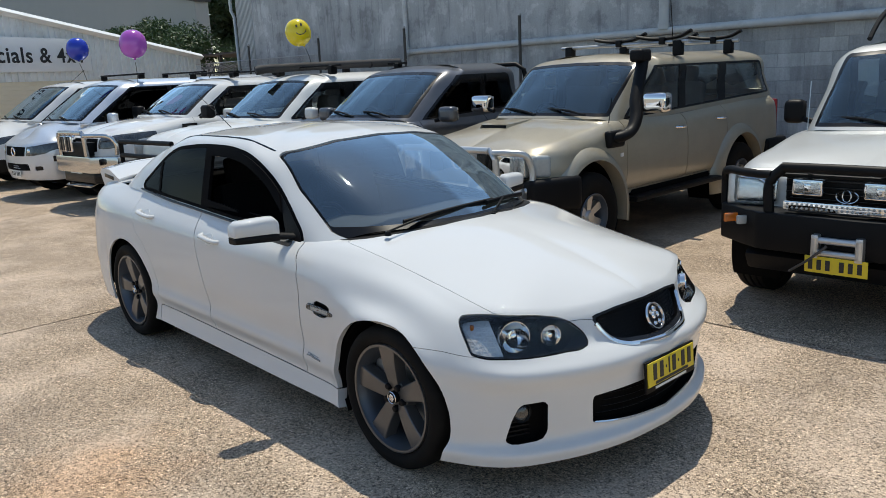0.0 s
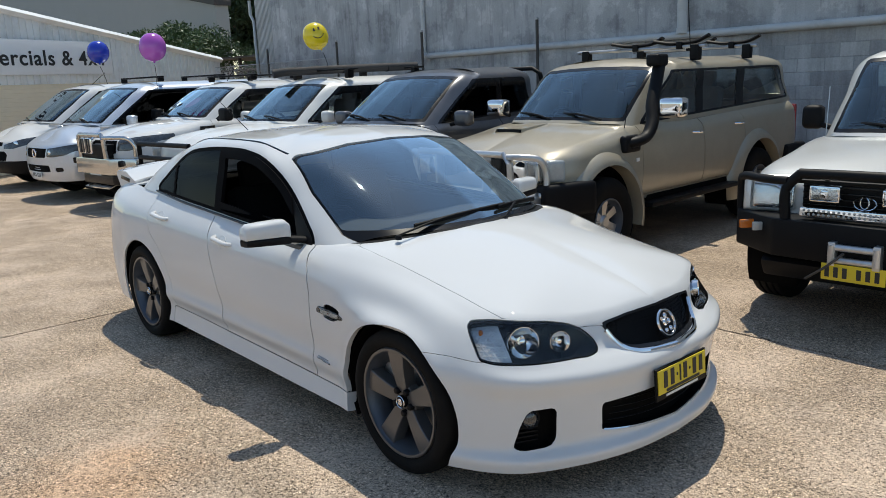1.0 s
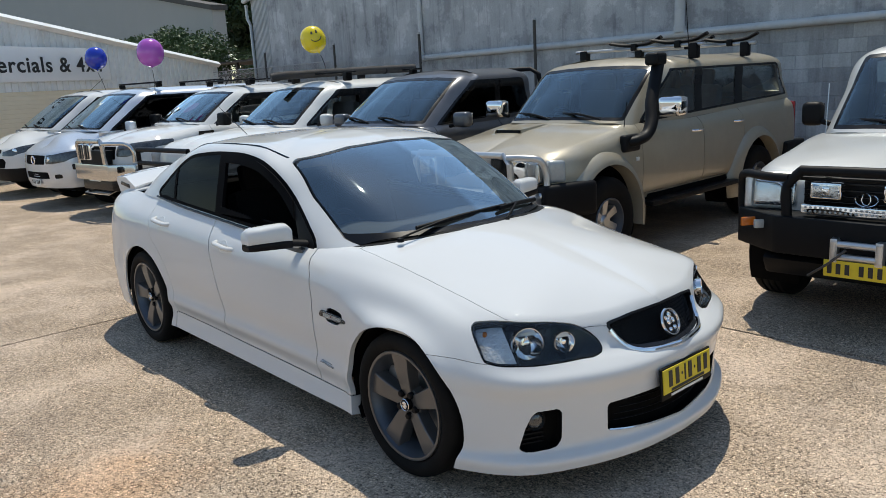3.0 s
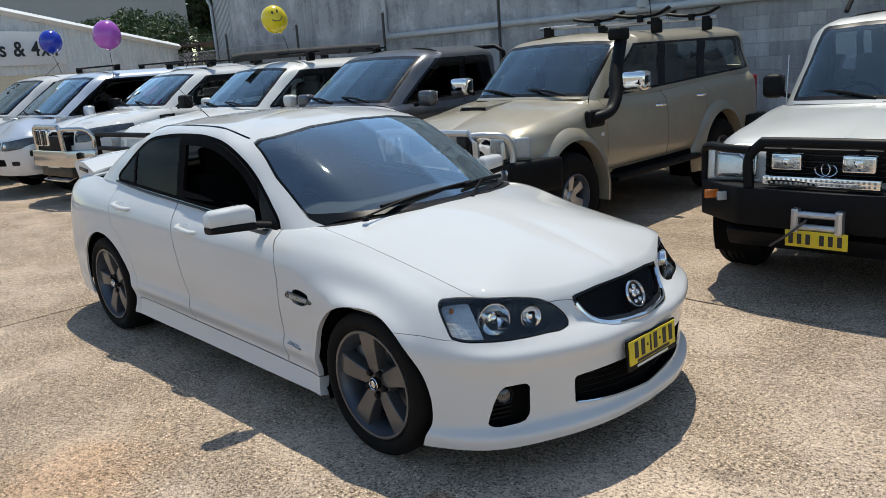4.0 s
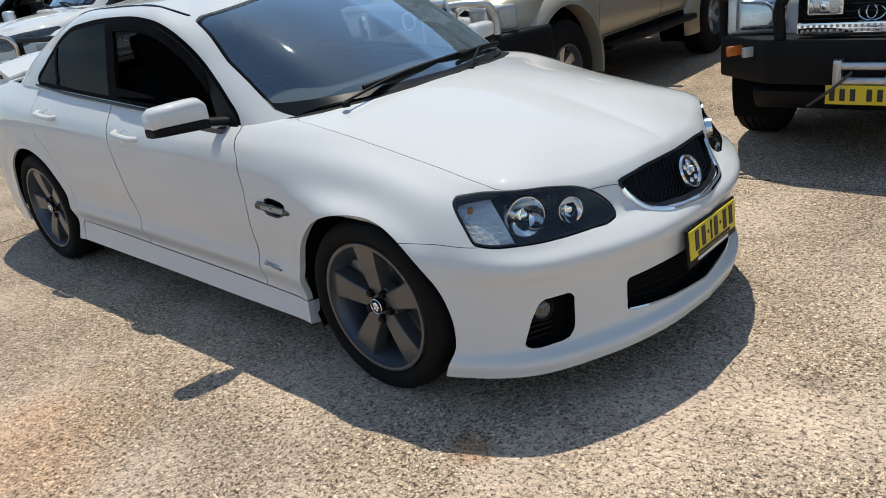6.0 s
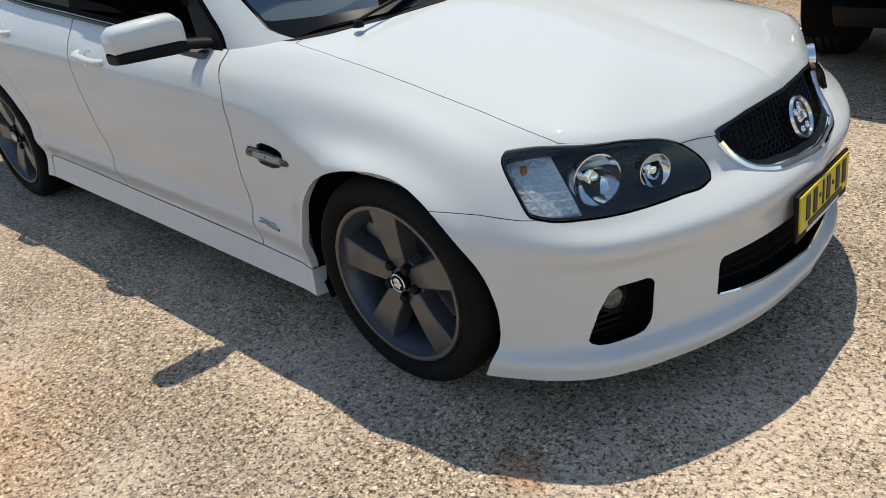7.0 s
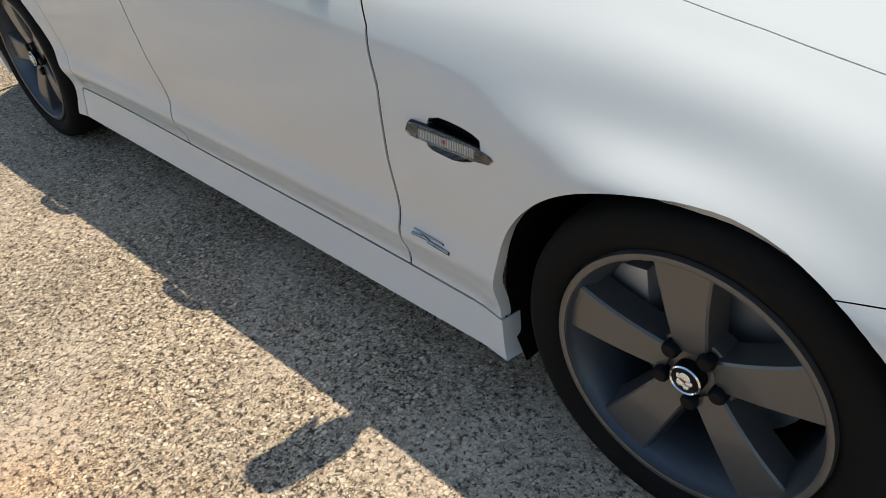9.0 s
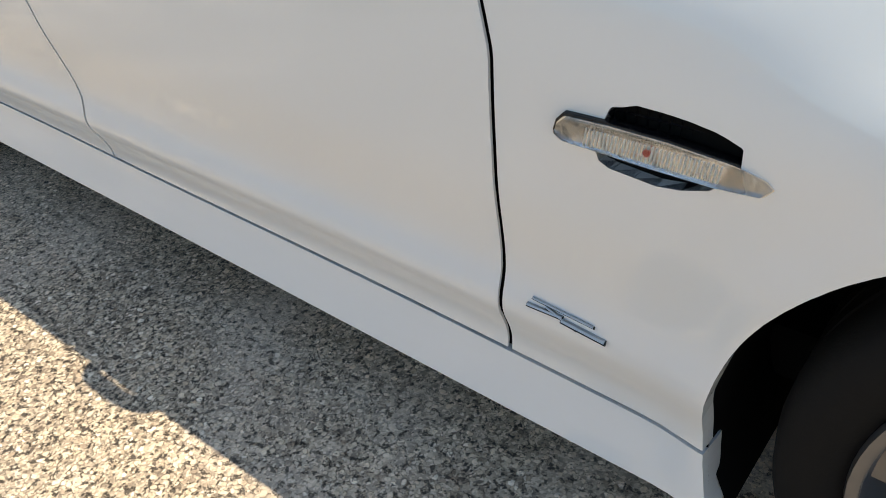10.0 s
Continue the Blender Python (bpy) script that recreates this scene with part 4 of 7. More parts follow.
# ---- the white sedan ----
def sedan():
    car = thing("sedan", "clean white sports sedan with gunmetal five-spoke wheels and tinted glass", "car")
    base = [(-2.48, 0), (-2.46, -0.40), (-2.38, -0.70), (-2.18, -0.86), (-1.80, -0.918), (-1.46, -0.920), (-0.90, -0.910), (0.0, -0.909),
            (0.58, -0.908), (0.98, -0.911), (1.46, -0.917), (1.83, -0.888), (2.04, -0.765), (2.195, -0.53), (2.29, -0.27), (2.322, 0)]
    # feature lines: sill, lip, lip ledge, tuck, waist, shoulder, guard ledge, upper guard, belt
    z = [[0.22, 0.22, 0.22, 0.21, 0.21, 0.21, 0.205, 0.197, 0.188, 0.186, 0.180, 0.155, 0.155, 0.162, 0.170, 0.174],
         [0.35, 0.35, 0.35, 0.34, 0.34, 0.33, 0.325, 0.318, 0.310, 0.300, 0.27, 0.212, 0.212, 0.214, 0.218, 0.220],
         [0.42, 0.42, 0.42, 0.42, 0.41, 0.40, 0.385, 0.378, 0.370, 0.362, 0.34, 0.246, 0.246, 0.244, 0.246, 0.246],
         [0.50, 0.50, 0.50, 0.50, 0.49, 0.48, 0.450, 0.440, 0.430, 0.430, 0.43, 0.33, 0.33, 0.33, 0.33, 0.33],
         [0.70, 0.70, 0.69, 0.68, 0.65, 0.62, 0.60, 0.59, 0.58, 0.572, 0.56, 0.47, 0.46, 0.46, 0.46, 0.46],
         [0.87, 0.87, 0.86, 0.85, 0.83, 0.80, 0.775, 0.76, 0.745, 0.735, 0.695, 0.590, 0.566, 0.560, 0.560, 0.562],
         [0.93, 0.93, 0.92, 0.915, 0.895, 0.865, 0.838, 0.815, 0.800, 0.795, 0.738, 0.650, 0.603, 0.592, 0.590, 0.590],
         [0.99, 0.99, 0.98, 0.98, 0.96, 0.93, 0.90, 0.87, 0.860, 0.862, 0.806, 0.722, 0.672, 0.635, 0.618, 0.614],
         [1.08, 1.08, 1.075, 1.07, 1.07, 1.055, 1.02, 0.965, 0.940, 0.950, 0.862, 0.795, 0.775, 0.748, 0.748, 0.752]]
    inset = [[0.04, 0.04, 0.04, 0.03, 0.02, 0.02, 0.006, 0.002, 0.000, 0.000, 0.01, -0.002, -0.004, -0.006, -0.004, -0.002],
             [0.01, 0.01, 0.01, 0.01, 0.01, 0.014, 0.026, 0.028, 0.027, 0.023, 0.012, -0.008, -0.010, -0.012, -0.010, -0.008],
             [0.005, 0.005, 0.005, 0.005, 0.006, 0.002, 0.004, 0.006, 0.006, 0.007, 0.010, 0.012, 0.020, 0.024, 0.020, 0.014],
             [0.00, 0.00, 0.00, 0.00, 0.005, 0.00, 0.016, 0.018, 0.018, 0.014, 0.008, 0.012, 0.018, 0.020, 0.018, 0.016],
             [0.02, 0.02, 0.02, 0.01, 0.00, 0.00, 0.006, 0.006, 0.006, 0.003, 0.00, 0.008, 0.008, 0.004, 0.006, 0.004],
             [0.04, 0.04, 0.04, 0.03, 0.01, 0.004, 0.008, 0.010, 0.012, 0.006, -0.003, 0.006, -0.010, -0.010, -0.006, 0.000],
             [0.05, 0.05, 0.05, 0.044, 0.024, 0.014, 0.014, 0.016, 0.017, 0.018, 0.050, 0.036, 0.026, 0.030, 0.030, 0.026],
             [0.07, 0.07, 0.07, 0.07, 0.052, 0.036, 0.032, 0.034, 0.038, 0.052, 0.100, 0.086, 0.070, 0.084, 0.074, 0.066],
             [0.14, 0.14, 0.15, 0.17, 0.17, 0.15, 0.118, 0.110, 0.118, 0.155, 0.215, 0.178, 0.128, 0.130, 0.130, 0.132]]
    bonnet_line = [(0.84, 0, 0.99), (1.02, 0, 1.008), (1.25, 0, 0.998), (1.62, 0, 0.938), (1.95, 0, 0.848), (2.12, 0, 0.79), (2.19, 0, 0.752)]
    boot_line = [(-2.34, 0, 1.08), (-2.2, 0, 1.10), (-2.05, 0, 1.10), (-1.85, 0, 1.09)]
    house = [[(1.17, 0, 1.0), (0.767, 0, 1.234), (0.34, 0, 1.425), (0.08, 0, 1.468), (-0.2, 0, 1.478)],
             [(1.10, -0.37, 0.995), (0.722, -0.345, 1.223), (0.32, -0.31, 1.412), (0.05, -0.22, 1.458), (-0.22, 0, 1.478)],
             [(0.97, -0.60, 0.985), (0.636, -0.575, 1.203), (0.278, -0.53, 1.384), (0.02, -0.38, 1.446), (-0.24, 0, 1.478)],
             [(0.80, -0.765, 0.938), (0.49, -0.705, 1.160), (0.21, -0.636, 1.354), (0.0, -0.45, 1.437), (-0.26, 0, 1.478)],
             [(0.45, -0.795, 0.936), (0.30, -0.738, 1.165), (0.10, -0.668, 1.372), (-0.06, -0.46, 1.445), (-0.3, 0, 1.478)],
             [(0.0, -0.803, 0.965), (-0.02, -0.742, 1.200), (-0.05, -0.658, 1.405), (-0.12, -0.45, 1.452), (-0.36, 0, 1.478)],
             [(-0.5, -0.800, 0.995), (-0.5, -0.738, 1.222), (-0.5, -0.650, 1.416), (-0.5, -0.44, 1.455), (-0.52, 0, 1.476)],
             [(-0.9, -0.795, 1.02), (-0.9, -0.728, 1.228), (-0.88, -0.638, 1.404), (-0.84, -0.43, 1.444), (-0.76, 0, 1.468)],
             [(-1.3, -0.785, 1.046), (-1.22, -0.712, 1.222), (-1.10, -0.612, 1.365), (-1.0, -0.41, 1.422), (-0.9, 0, 1.452)],
             [(-1.66, -0.75, 1.064), (-1.46, -0.68, 1.215), (-1.22, -0.57, 1.345), (-1.08, -0.37, 1.405), (-0.98, 0, 1.44)],
             [(-1.86, -0.55, 1.075), (-1.62, -0.50, 1.225), (-1.33, -0.42, 1.345), (-1.15, -0.25, 1.40), (-1.04, 0, 1.432)],
             [(-1.95, 0, 1.085), (-1.68, 0, 1.24), (-1.37, 0, 1.36), (-1.18, 0, 1.41), (-1.06, 0, 1.43)]]
    (flank, hood, boot, top_skin), belt = car_soups(base, z, inset, bonnet_line, boot_line, house)

    # arches
    arch_f = [(1.443 + 0.394 * math.cos(a), 0.328 + 0.376 * math.sin(a)) for a in np.linspace(0, 2 * math.pi, 64, endpoint=False)]
    arch_r = [(-1.43 + 0.386 * math.cos(a), 0.335 + 0.386 * math.sin(a)) for a in np.linspace(0, 2 * math.pi, 64, endpoint=False)]
    # the rolled lips of the arches
    for cx, cz, r, sq in ((1.443, 0.328, 0.394, 0.394 / 0.376), (-1.43, 0.335, 0.386, 1.0)):
        dx, dz = flank.p[:, 0] - cx, (flank.p[:, 2] - cz) * sq
        rho = np.sqrt(dx * dx + dz * dz) + 1e-9
        h = 0.009 * np.exp(-((rho - r) / 0.042) ** 2) * ((flank.p[:, 1] < -0.6) & (dz > -0.25))
        slope = -h * 2 * (rho - r) / 0.042 ** 2
        flank.p[:, 1] -= h
        flank.n[:, 0] -= slope * dx / rho
        flank.n[:, 2] -= slope * dz / rho
        flank.n /= np.linalg.norm(flank.n, axis=1, keepdims=True)
    flank = take(flank, arch_f, side, only=lambda p: p[:, 1] < -0.55)[1]
    flank = take(flank, arch_r, side, only=lambda p: p[:, 1] < -0.55)[1]

    liner = pushed(join(flank, hood), -0.016)
    liner = cut(liner, 1.70 - liner.p[:, 0])[1]

    # side skirt: below a line that rises to the rear
    body = join(flank, hood, boot)
    sk_top = lambda p: p[:, 2] - (0.272 - 0.045 * (p[:, 0] - 1.04) / 2.0)
    sk = lambda p: np.maximum.reduce([sk_top(p), -1.0 - p[:, 0], p[:, 0] - 1.16, p[:, 1] + 0.7])
    skirt = cut(body, sk(body.p) + 0.003)[0]
    body = cut(body, sk(body.p) - 0.003)[1]
    skirt_out = pushed(skirt, 0.0)

    # lamps, grille and openings of the nose
    lamp_view = lambda p: np.stack([p[:, 0] + p[:, 1], p[:, 2]], -1)
    lamp = closed_curve([(1.030, 0.752), (1.11, 0.766), (1.23, 0.772), (1.38, 0.765), (1.52, 0.752), (1.650, 0.726), (1.735, 0.684), (1.785, 0.640), (1.792, 0.622), (1.765, 0.613),
                         (1.66, 0.610), (1.50, 0.609), (1.30, 0.613), (1.12, 0.624), (1.095, 0.630), (1.07, 0.665)], 6)
    nose = lambda p: (p[:, 0] > 1.6) & (p[:, 1] < -0.1)
    lens, body = take(body, lamp, lamp_view, 0.005, nose)
    grille = [(0.05, 0.742), (-0.20, 0.738), (-0.325, 0.722), (-0.332, 0.712), (-0.300, 0.655), (-0.268, 0.618), (-0.22, 0.600), (-0.10, 0.590), (0.05, 0.588)]
    ahead = lambda p: p[:, 0] > 1.9
    mouth, body = take(body, grille, front, 0.0, ahead)
    intake = [(0.05, 0.425), (-0.25, 0.420), (-0.418, 0.412), (-0.425, 0.40), (-0.415, 0.290), (-0.40, 0.283), (-0.2, 0.258), (0.05, 0.250)]
    throat, body = take(body, intake, front, 0.0, ahead)
    fog = [(-0.714, 0.408), (-0.700, 0.422), (-0.632, 0.427), (-0.616, 0.420), (-0.609, 0.404), (-0.603, 0.286), (-0.611, 0.262), (-0.632, 0.250), (-0.722, 0.243), (-0.742, 0.247), (-0.748, 0.260), (-0.734, 0.345)]
    foghole, body = take(body, fog, front, 0.0, lambda p: (p[:, 0] > 1.8))

    # panels
    bonnet_shape = [(1.20, 0.2), (1.20, 0), (1.170, -0.25), (1.100, -0.45), (1.005, -0.62), (0.935, -0.688), (0.945, -0.702), (1.00, -0.712), (1.145, -0.710), (1.296, -0.694), (1.43, -0.684), (1.67, -0.684), (1.86, -0.690), (1.925, -0.690), (1.99, -0.635), (2.06, -0.54), (2.105, -0.44), (2.15, -0.335), (2.20, -0.2), (2.24, 0.2)]
    over = lambda p: (p[:, 2] > 0.70) & (p[:, 0] > 0.5)
    f = outline_distance(top(body.p), bonnet_shape)
    f = np.where(over(body.p), f, np.abs(f) + 0.05)
    gap = np.where(body.p[:, 0] > 1.93, 0.0003, 0.0014)
    bonnet, body = cut(body, f + gap)[0], cut(body, f - gap)[1]
    cowl_shape = [(0.5, 0.2), (1.20, 0.2), (1.20, 0), (1.170, -0.25), (1.100, -0.45), (1.005, -0.62), (0.935, -0.688), (0.90, -0.70), (0.80, -0.70), (0.5, -0.70)]
    cowl, body = take(body, cowl_shape, top, 0.0, lambda p: (p[:, 2] > 0.80) & (p[:, 0] > 0.5))
    bumper_shape = [(1.55, 0.632), (1.70, 0.636), (1.80, 0.634), (1.90, 0.622), (2.3, 0.618), (2.6, 0.80), (2.6, 0.0), (1.60, 0.0)]
    f = np.maximum(outline_distance(side(body.p), bumper_shape), 1.55 - body.p[:, 0])
    high = (body.p[:, 0] > 2.0)
    f = np.where(high, np.minimum(f, 2.0 - body.p[:, 0]), f)
    bumper = cut(body, f + 0.0009)[0]
    body = cut(body, f - 0.0009)[1]
    d_front = [(0.69, 0.905), (0.745, 0.83), (0.772, 0.72), (0.772, 0.60), (0.768, 0.42), (0.765, 0.22), (-0.22, 0.22), (-0.25, 0.42), (-0.30, 0.62), (-0.37, 0.82), (-0.43, 1.04), (-0.3, 1.2), (0.69, 1.2)]
    d_rear = [(-0.43, 1.04), (-0.37, 0.82), (-0.30, 0.62), (-0.25, 0.42), (-0.22, 0.22), (-0.95, 0.22), (-0.98, 0.42), (-1.03, 0.60), (-1.13, 0.72), (-1.24, 0.80), (-1.29, 0.92), (-1.30, 1.2), (-0.5, 1.2)]
    flankside = lambda p: (p[:, 1] < -0.6)
    door_f, body = take(body, d_front, side, 0.0075, flankside)
    door_r, body = take(body, d_rear, side, 0.0035, flankside)
    fender_f = np.maximum.reduce([0.62 - body.p[:, 0], body.p[:, 1] + 0.45])
    fender, body = cut(body, fender_f)

    # the side vent and its lamp
    vent = [(0.912, 0.684), (0.920, 0.697), (0.935, 0.701), (0.985, 0.700), (1.035, 0.693), (1.050, 0.686), (1.053, 0.672), (1.036, 0.640), (1.012, 0.628), (0.975, 0.621), (0.915, 0.626), (0.902, 0.634), (0.902, 0.650)]
    skin = Soup(fender.p.copy(), fender.n.copy(), fender.f)
    venthole, fender = take(fender, vent, side, 0.0, flankside)

    def halves(name, s, material, label="", rim=0.012):
        a = soup_part(name, s, material, car, label, rim)
        soup_part(name, flipped(s), material, car, label, rim)
        return a

    soup_part("inner_panel", liner, DARK, car, rim=0, both=True)
    soup_part("body_shell", body, WHITE, car, both=True)
    soup_part("bonnet", bonnet, WHITE, car, both=True)
    soup_part("front_bumper", bumper, WHITE, car, rim=0.0015, both=True)
    halves("front_fender", fender, WHITE, rim=0.028)
    halves("front_door", door_f, WHITE, rim=0.004)
    halves("rear_door", door_r, WHITE, rim=0.004)
    halves("side_skirt", skirt_out, WHITE, rim=0.055)

    # the glasshouse: windscreen, rear screen, side glass
    win = closed_curve([(0.690, 0.925), (0.45, 0.958), (0.0, 0.985), (-0.5, 1.015), (-0.9, 1.038), (-1.20, 1.060), (-1.335, 1.075), (-1.345, 1.09), (-1.26, 1.175), (-1.12, 1.275), (-0.95, 1.347), (-0.70, 1.382), (-0.4, 1.395),
                        (-0.12, 1.386), (0.10, 1.347), (0.28, 1.267), (0.430, 1.166), (0.585, 1.046), (0.668, 0.970)], 6)
    sides = lambda p: (p[:, 1] < -0.45) & (np.abs(p[:, 0]) < 1.6)
    frame_in = win
    dlo, shell = take(top_skin, frame_in, side, 0.0, sides)
    screen_shape = [(0.1, 0.98), (-0.37, 0.972), (-0.60, 0.962), (-0.672, 0.965), (-0.702, 0.99), (-0.674, 1.18), (-0.628, 1.345), (-0.59, 1.366), (-0.50, 1.380), (-0.3, 1.408), (0.1, 1.424)]
    screen, shell = take(shell, screen_shape, front, 0.004, lambda p: p[:, 0] > -0.1)
    rear_shape = [(0.1, 1.09), (-0.45, 1.08), (-0.53, 1.09), (-0.42, 1.32), (-0.36, 1.345), (0.1, 1.36)]
    back, shell = take(shell, rear_shape, front, 0.004, lambda p: p[:, 0] < -1.1)
    soup_part("roof_shell", shell, WHITE, car, both=True)
    seal, pane = cut(screen, np.minimum(-0.007 - outline_distance(front(screen.p), screen_shape), screen.p[:, 2] - 1.016))
    glassp = soup_part("windscreen", pushed(pane, -0.002), SCREEN, car, "large raked windscreen mirroring the sky", rim=0, both=True)
    glassp.visible_shadow = False
    soup_part("windscreen_seal", pushed(seal, -0.001), GLOSSBLACK, glassp, rim=0.006, both=True)
    soup_part("rear_screen", pushed(back, -0.002), TINT, car, rim=0, both=True)
    # panes between black pillars
    frame = outline_distance(side(dlo.p), win)
    rim_s, inner = cut(dlo, -0.020 - frame)
    halves("window_surround", pushed(rim_s, -0.002), MATTEBLACK, rim=0.02)
    pill_b = lambda p: np.maximum(np.abs(p[:, 0] + 0.395 + 0.10 * (p[:, 2] - 1.0)) - 0.043, -9)
    pillar, inner = cut(inner, pill_b(inner.p))
    halves("door_pillar", pushed(pillar, -0.001), MATTEBLACK, rim=0.02)
    tri_, inner = cut(inner, 0.58 - inner.p[:, 0] + 0.55 * (inner.p[:, 2] - 0.95) * -1 - 0.06)
    tri_, inner = (inner, tri_) if tri_.p[:, 0].mean() < inner.p[:, 0].mean() else (tri_, inner)
    halves("mirror_sail", pushed(tri_, 0.001), BLACK, rim=0.02)
    fwin, rwin = cut(inner, -0.39 - inner.p[:, 0])
    div, _ = cut(rwin, np.abs(rwin.p[:, 0] + 1.06 + 0.35 * (rwin.p[:, 2] - 1.1)) - 0.016)
    halves("quarter_divider", pushed(div, 0.0005), MATTEBLACK, rim=0.003)
    for s in (rwin, flipped(rwin)):
        soup_part("rear_side_glass", pushed(s, -0.004), TINT, car, "dark tinted side glass", rim=0)
    # weather shield over the wound-down driver's window
    shield_f = frame_shield(fwin, win)
    soup_part("weather_shield", pushed(shield_f, 0.012), MATTEBLACK, car, "smoked weather shield over the open window", rim=0.02)
    # bright strip under the glass
    for s in (1, -1):
        strip = [(x, s * (-0.812 if x < 0.5 else -0.790), zz) for x, zz in ((-1.33, 1.066), (-0.9, 1.030), (-0.5, 1.006), (0.0, 0.976), (0.45, 0.948), (0.63, 0.918))]
        part("belt_strip", tube([(x, s * abs(np.interp(x, [-1.35, -0.9, 0.0, 0.45, 0.63], [0.785, 0.800, 0.808, 0.802, 0.772])), zz) for x, _, zz in strip], 0.008, 6, smooth=24), GLOSSBLACK, car)
        gut = skin_height(top_skin, [(0.19, -0.607), (0.10, -0.612), (-0.05, -0.618), (-0.3, -0.612), (-0.6, -0.602), (-0.9, -0.588), (-1.15, -0.56)], -0.0015)
        part("roof_seal", tube([(x, -s * y, zz) for x, y, zz in gut], 0.007, 6, smooth=30), GLOSSBLACK, car)

    # head lamps
    for s in (-1, 1):
        side_lens = lens if s < 0 else flipped(lens)
        h = new("headlight")
        h.parent = car
        tagged(h, "clear headlight in a black housing")
        sg = soup_part("lens", pushed(side_lens, -0.001), LENS, h, rim=0.004)
        sg.visible_shadow = False
        edge, mid = cut(lens, -0.009 - outline_distance(lamp_view(lens.p), lamp))
        soup_part("lens_edge", pushed(edge if s < 0 else flipped(edge), -0.003), GLOSSBLACK, h, rim=0.05)
        deep = pushed(lens, -0.055)
        outer, inn = cut(deep, deep.p[:, 0] + deep.p[:, 1] - 1.23 + 0.55 * (deep.p[:, 2] - 0.69))
        soup_part("housing", inn if s < 0 else flipped(inn), GLOSSBLACK, h, rim=0)
        soup_part("indicator_reflector", pushed(outer if s < 0 else flipped(outer), 0.022), FACETS, h, "faceted clear indicator", rim=0.02)
        part("indicator_bulb", lathe([(0, 0.012), (0.008, 0.010), (0.010, 0), (0.008, -0.012)], 12, m=Matrix.Translation((1.846, s * 0.742, 0.712))), AMBER, h)
        # the two bowls
        for cx, cy, cz, r in ((1.995, 0.648, 0.680, 0.064), (2.085, 0.525, 0.675, 0.042)):
            way = Vector((0.80, s * 0.42, 0.10)).normalized()
            m = Matrix.Translation((cx, s * cy, cz)) @ way.to_track_quat("Z", "Y").to_matrix().to_4x4()
            part("reflector", lathe([(0.0, -r * 0.45), (r * 0.4, -r * 0.40), (r * 0.75, -r * 0.18), (r, 0.012), (r * 1.05, 0.012), (r * 1.05, -0.02)], 36, m=m), CHROME, h)
            part("bulb_shield", lathe([(0, r * 0.1), (r * 0.24, r * 0.02), (r * 0.30, -r * 0.3), (r * 0.3, -r * 0.7)], 20, m=m), CHROME, h)
            # a smooth grey baffle stands in the inboard half of the bowl
            own = bmesh.new()
            arcs = []
            for a in np.linspace(-0.9, 0.9, 9):
                arcs.append([own.verts.new(m @ Vector((hh * r * 0.80, -s * r * (0.42 + 0.30 * math.cos(a * 1.4)) , -r * 0.30 + r * 0.42 * math.sin(a)))) for hh in (-1, 1)])
            for p0, p1 in zip(arcs, arcs[1:]):
                own.faces.new((p0[0], p0[1], p1[1], p1[0]))
            part("baffle", own, ALLOY, h)

    # grille
    g = new("grille")
    g.parent = car
    tagged(g, "black mesh grille with a bright lower rim")
    soup_part("backing", pushed(mouth, -0.035), BLACK, g, rim=0, both=True)
    rim_out, _ = cut(mouth, -(outline_distance(front(mouth.p), grille) + 0.010))
    soup_part("surround", pushed(rim_out, 0.003), GLOSSBLACK, g, rim=0.04, both=True)
    low = [(-0.318, 0.690), (-0.295, 0.645), (-0.262, 0.608), (-0.215, 0.592), (-0.10, 0.582), (0.0, 0.580), (0.10, 0.582), (0.215, 0.592), (0.262, 0.608), (0.295, 0.645), (0.318, 0.690)]
    nose_x = lambda y, zz: 2.322 - 0.40 * y * y - 0.9 * abs(y) ** 3 - (0.060 + (zz - 0.612) * 0.52)
    part("bright_rim", tube(skin_front(bumper, low, 0.001), 0.011, 8, smooth=48), CHROME, g)
    bm = None
    for i in range(11):
        zz = 0.597 + i * 0.0140
        half = float(np.interp(zz, [0.59, 0.615, 0.655, 0.71, 0.74], [0.20, 0.262, 0.298, 0.325, 0.322]))
        steps = np.arange(-half, half, 0.011)
        wave = lambda k: 0.0035 * (1 if (k + i) % 2 else -1)
        bm = tube([(nose_x(y, zz) - 0.020, y, zz + wave(k)) for k, y in enumerate(steps)], 0.0022, 4, bm=bm)
        for k, y in enumerate(steps[1:-1]):
            if wave(k + 1) > 0 and i < 10:
                bm = tube([(nose_x(y, zz) - 0.020, y, zz + 0.0035), (nose_x(y, zz) - 0.024, y, zz + 0.0105)], 0.0020, 4, bm=bm)
    part("mesh", bm, GLOSSBLACK, g)
    e = new("emblem")
    e.parent = car
    tagged(e, "round chrome emblem on the grille")
    way = Vector((0.96, 0, 0.42)).normalized()
    m = Matrix.Translation((2.252, 0, 0.662)) @ way.to_track_quat("Z", "Y").to_matrix().to_4x4()
    part("ring", lathe([(0.052, 0.0), (0.055, 0.008), (0.060, 0.008), (0.063, 0.0)], 48, m=m, closed=True), CHROME, e)
    part("plate", lathe([(0.0, 0.001), (0.054, 0.0)], 32, m=m), GLOSSBLACK, e)
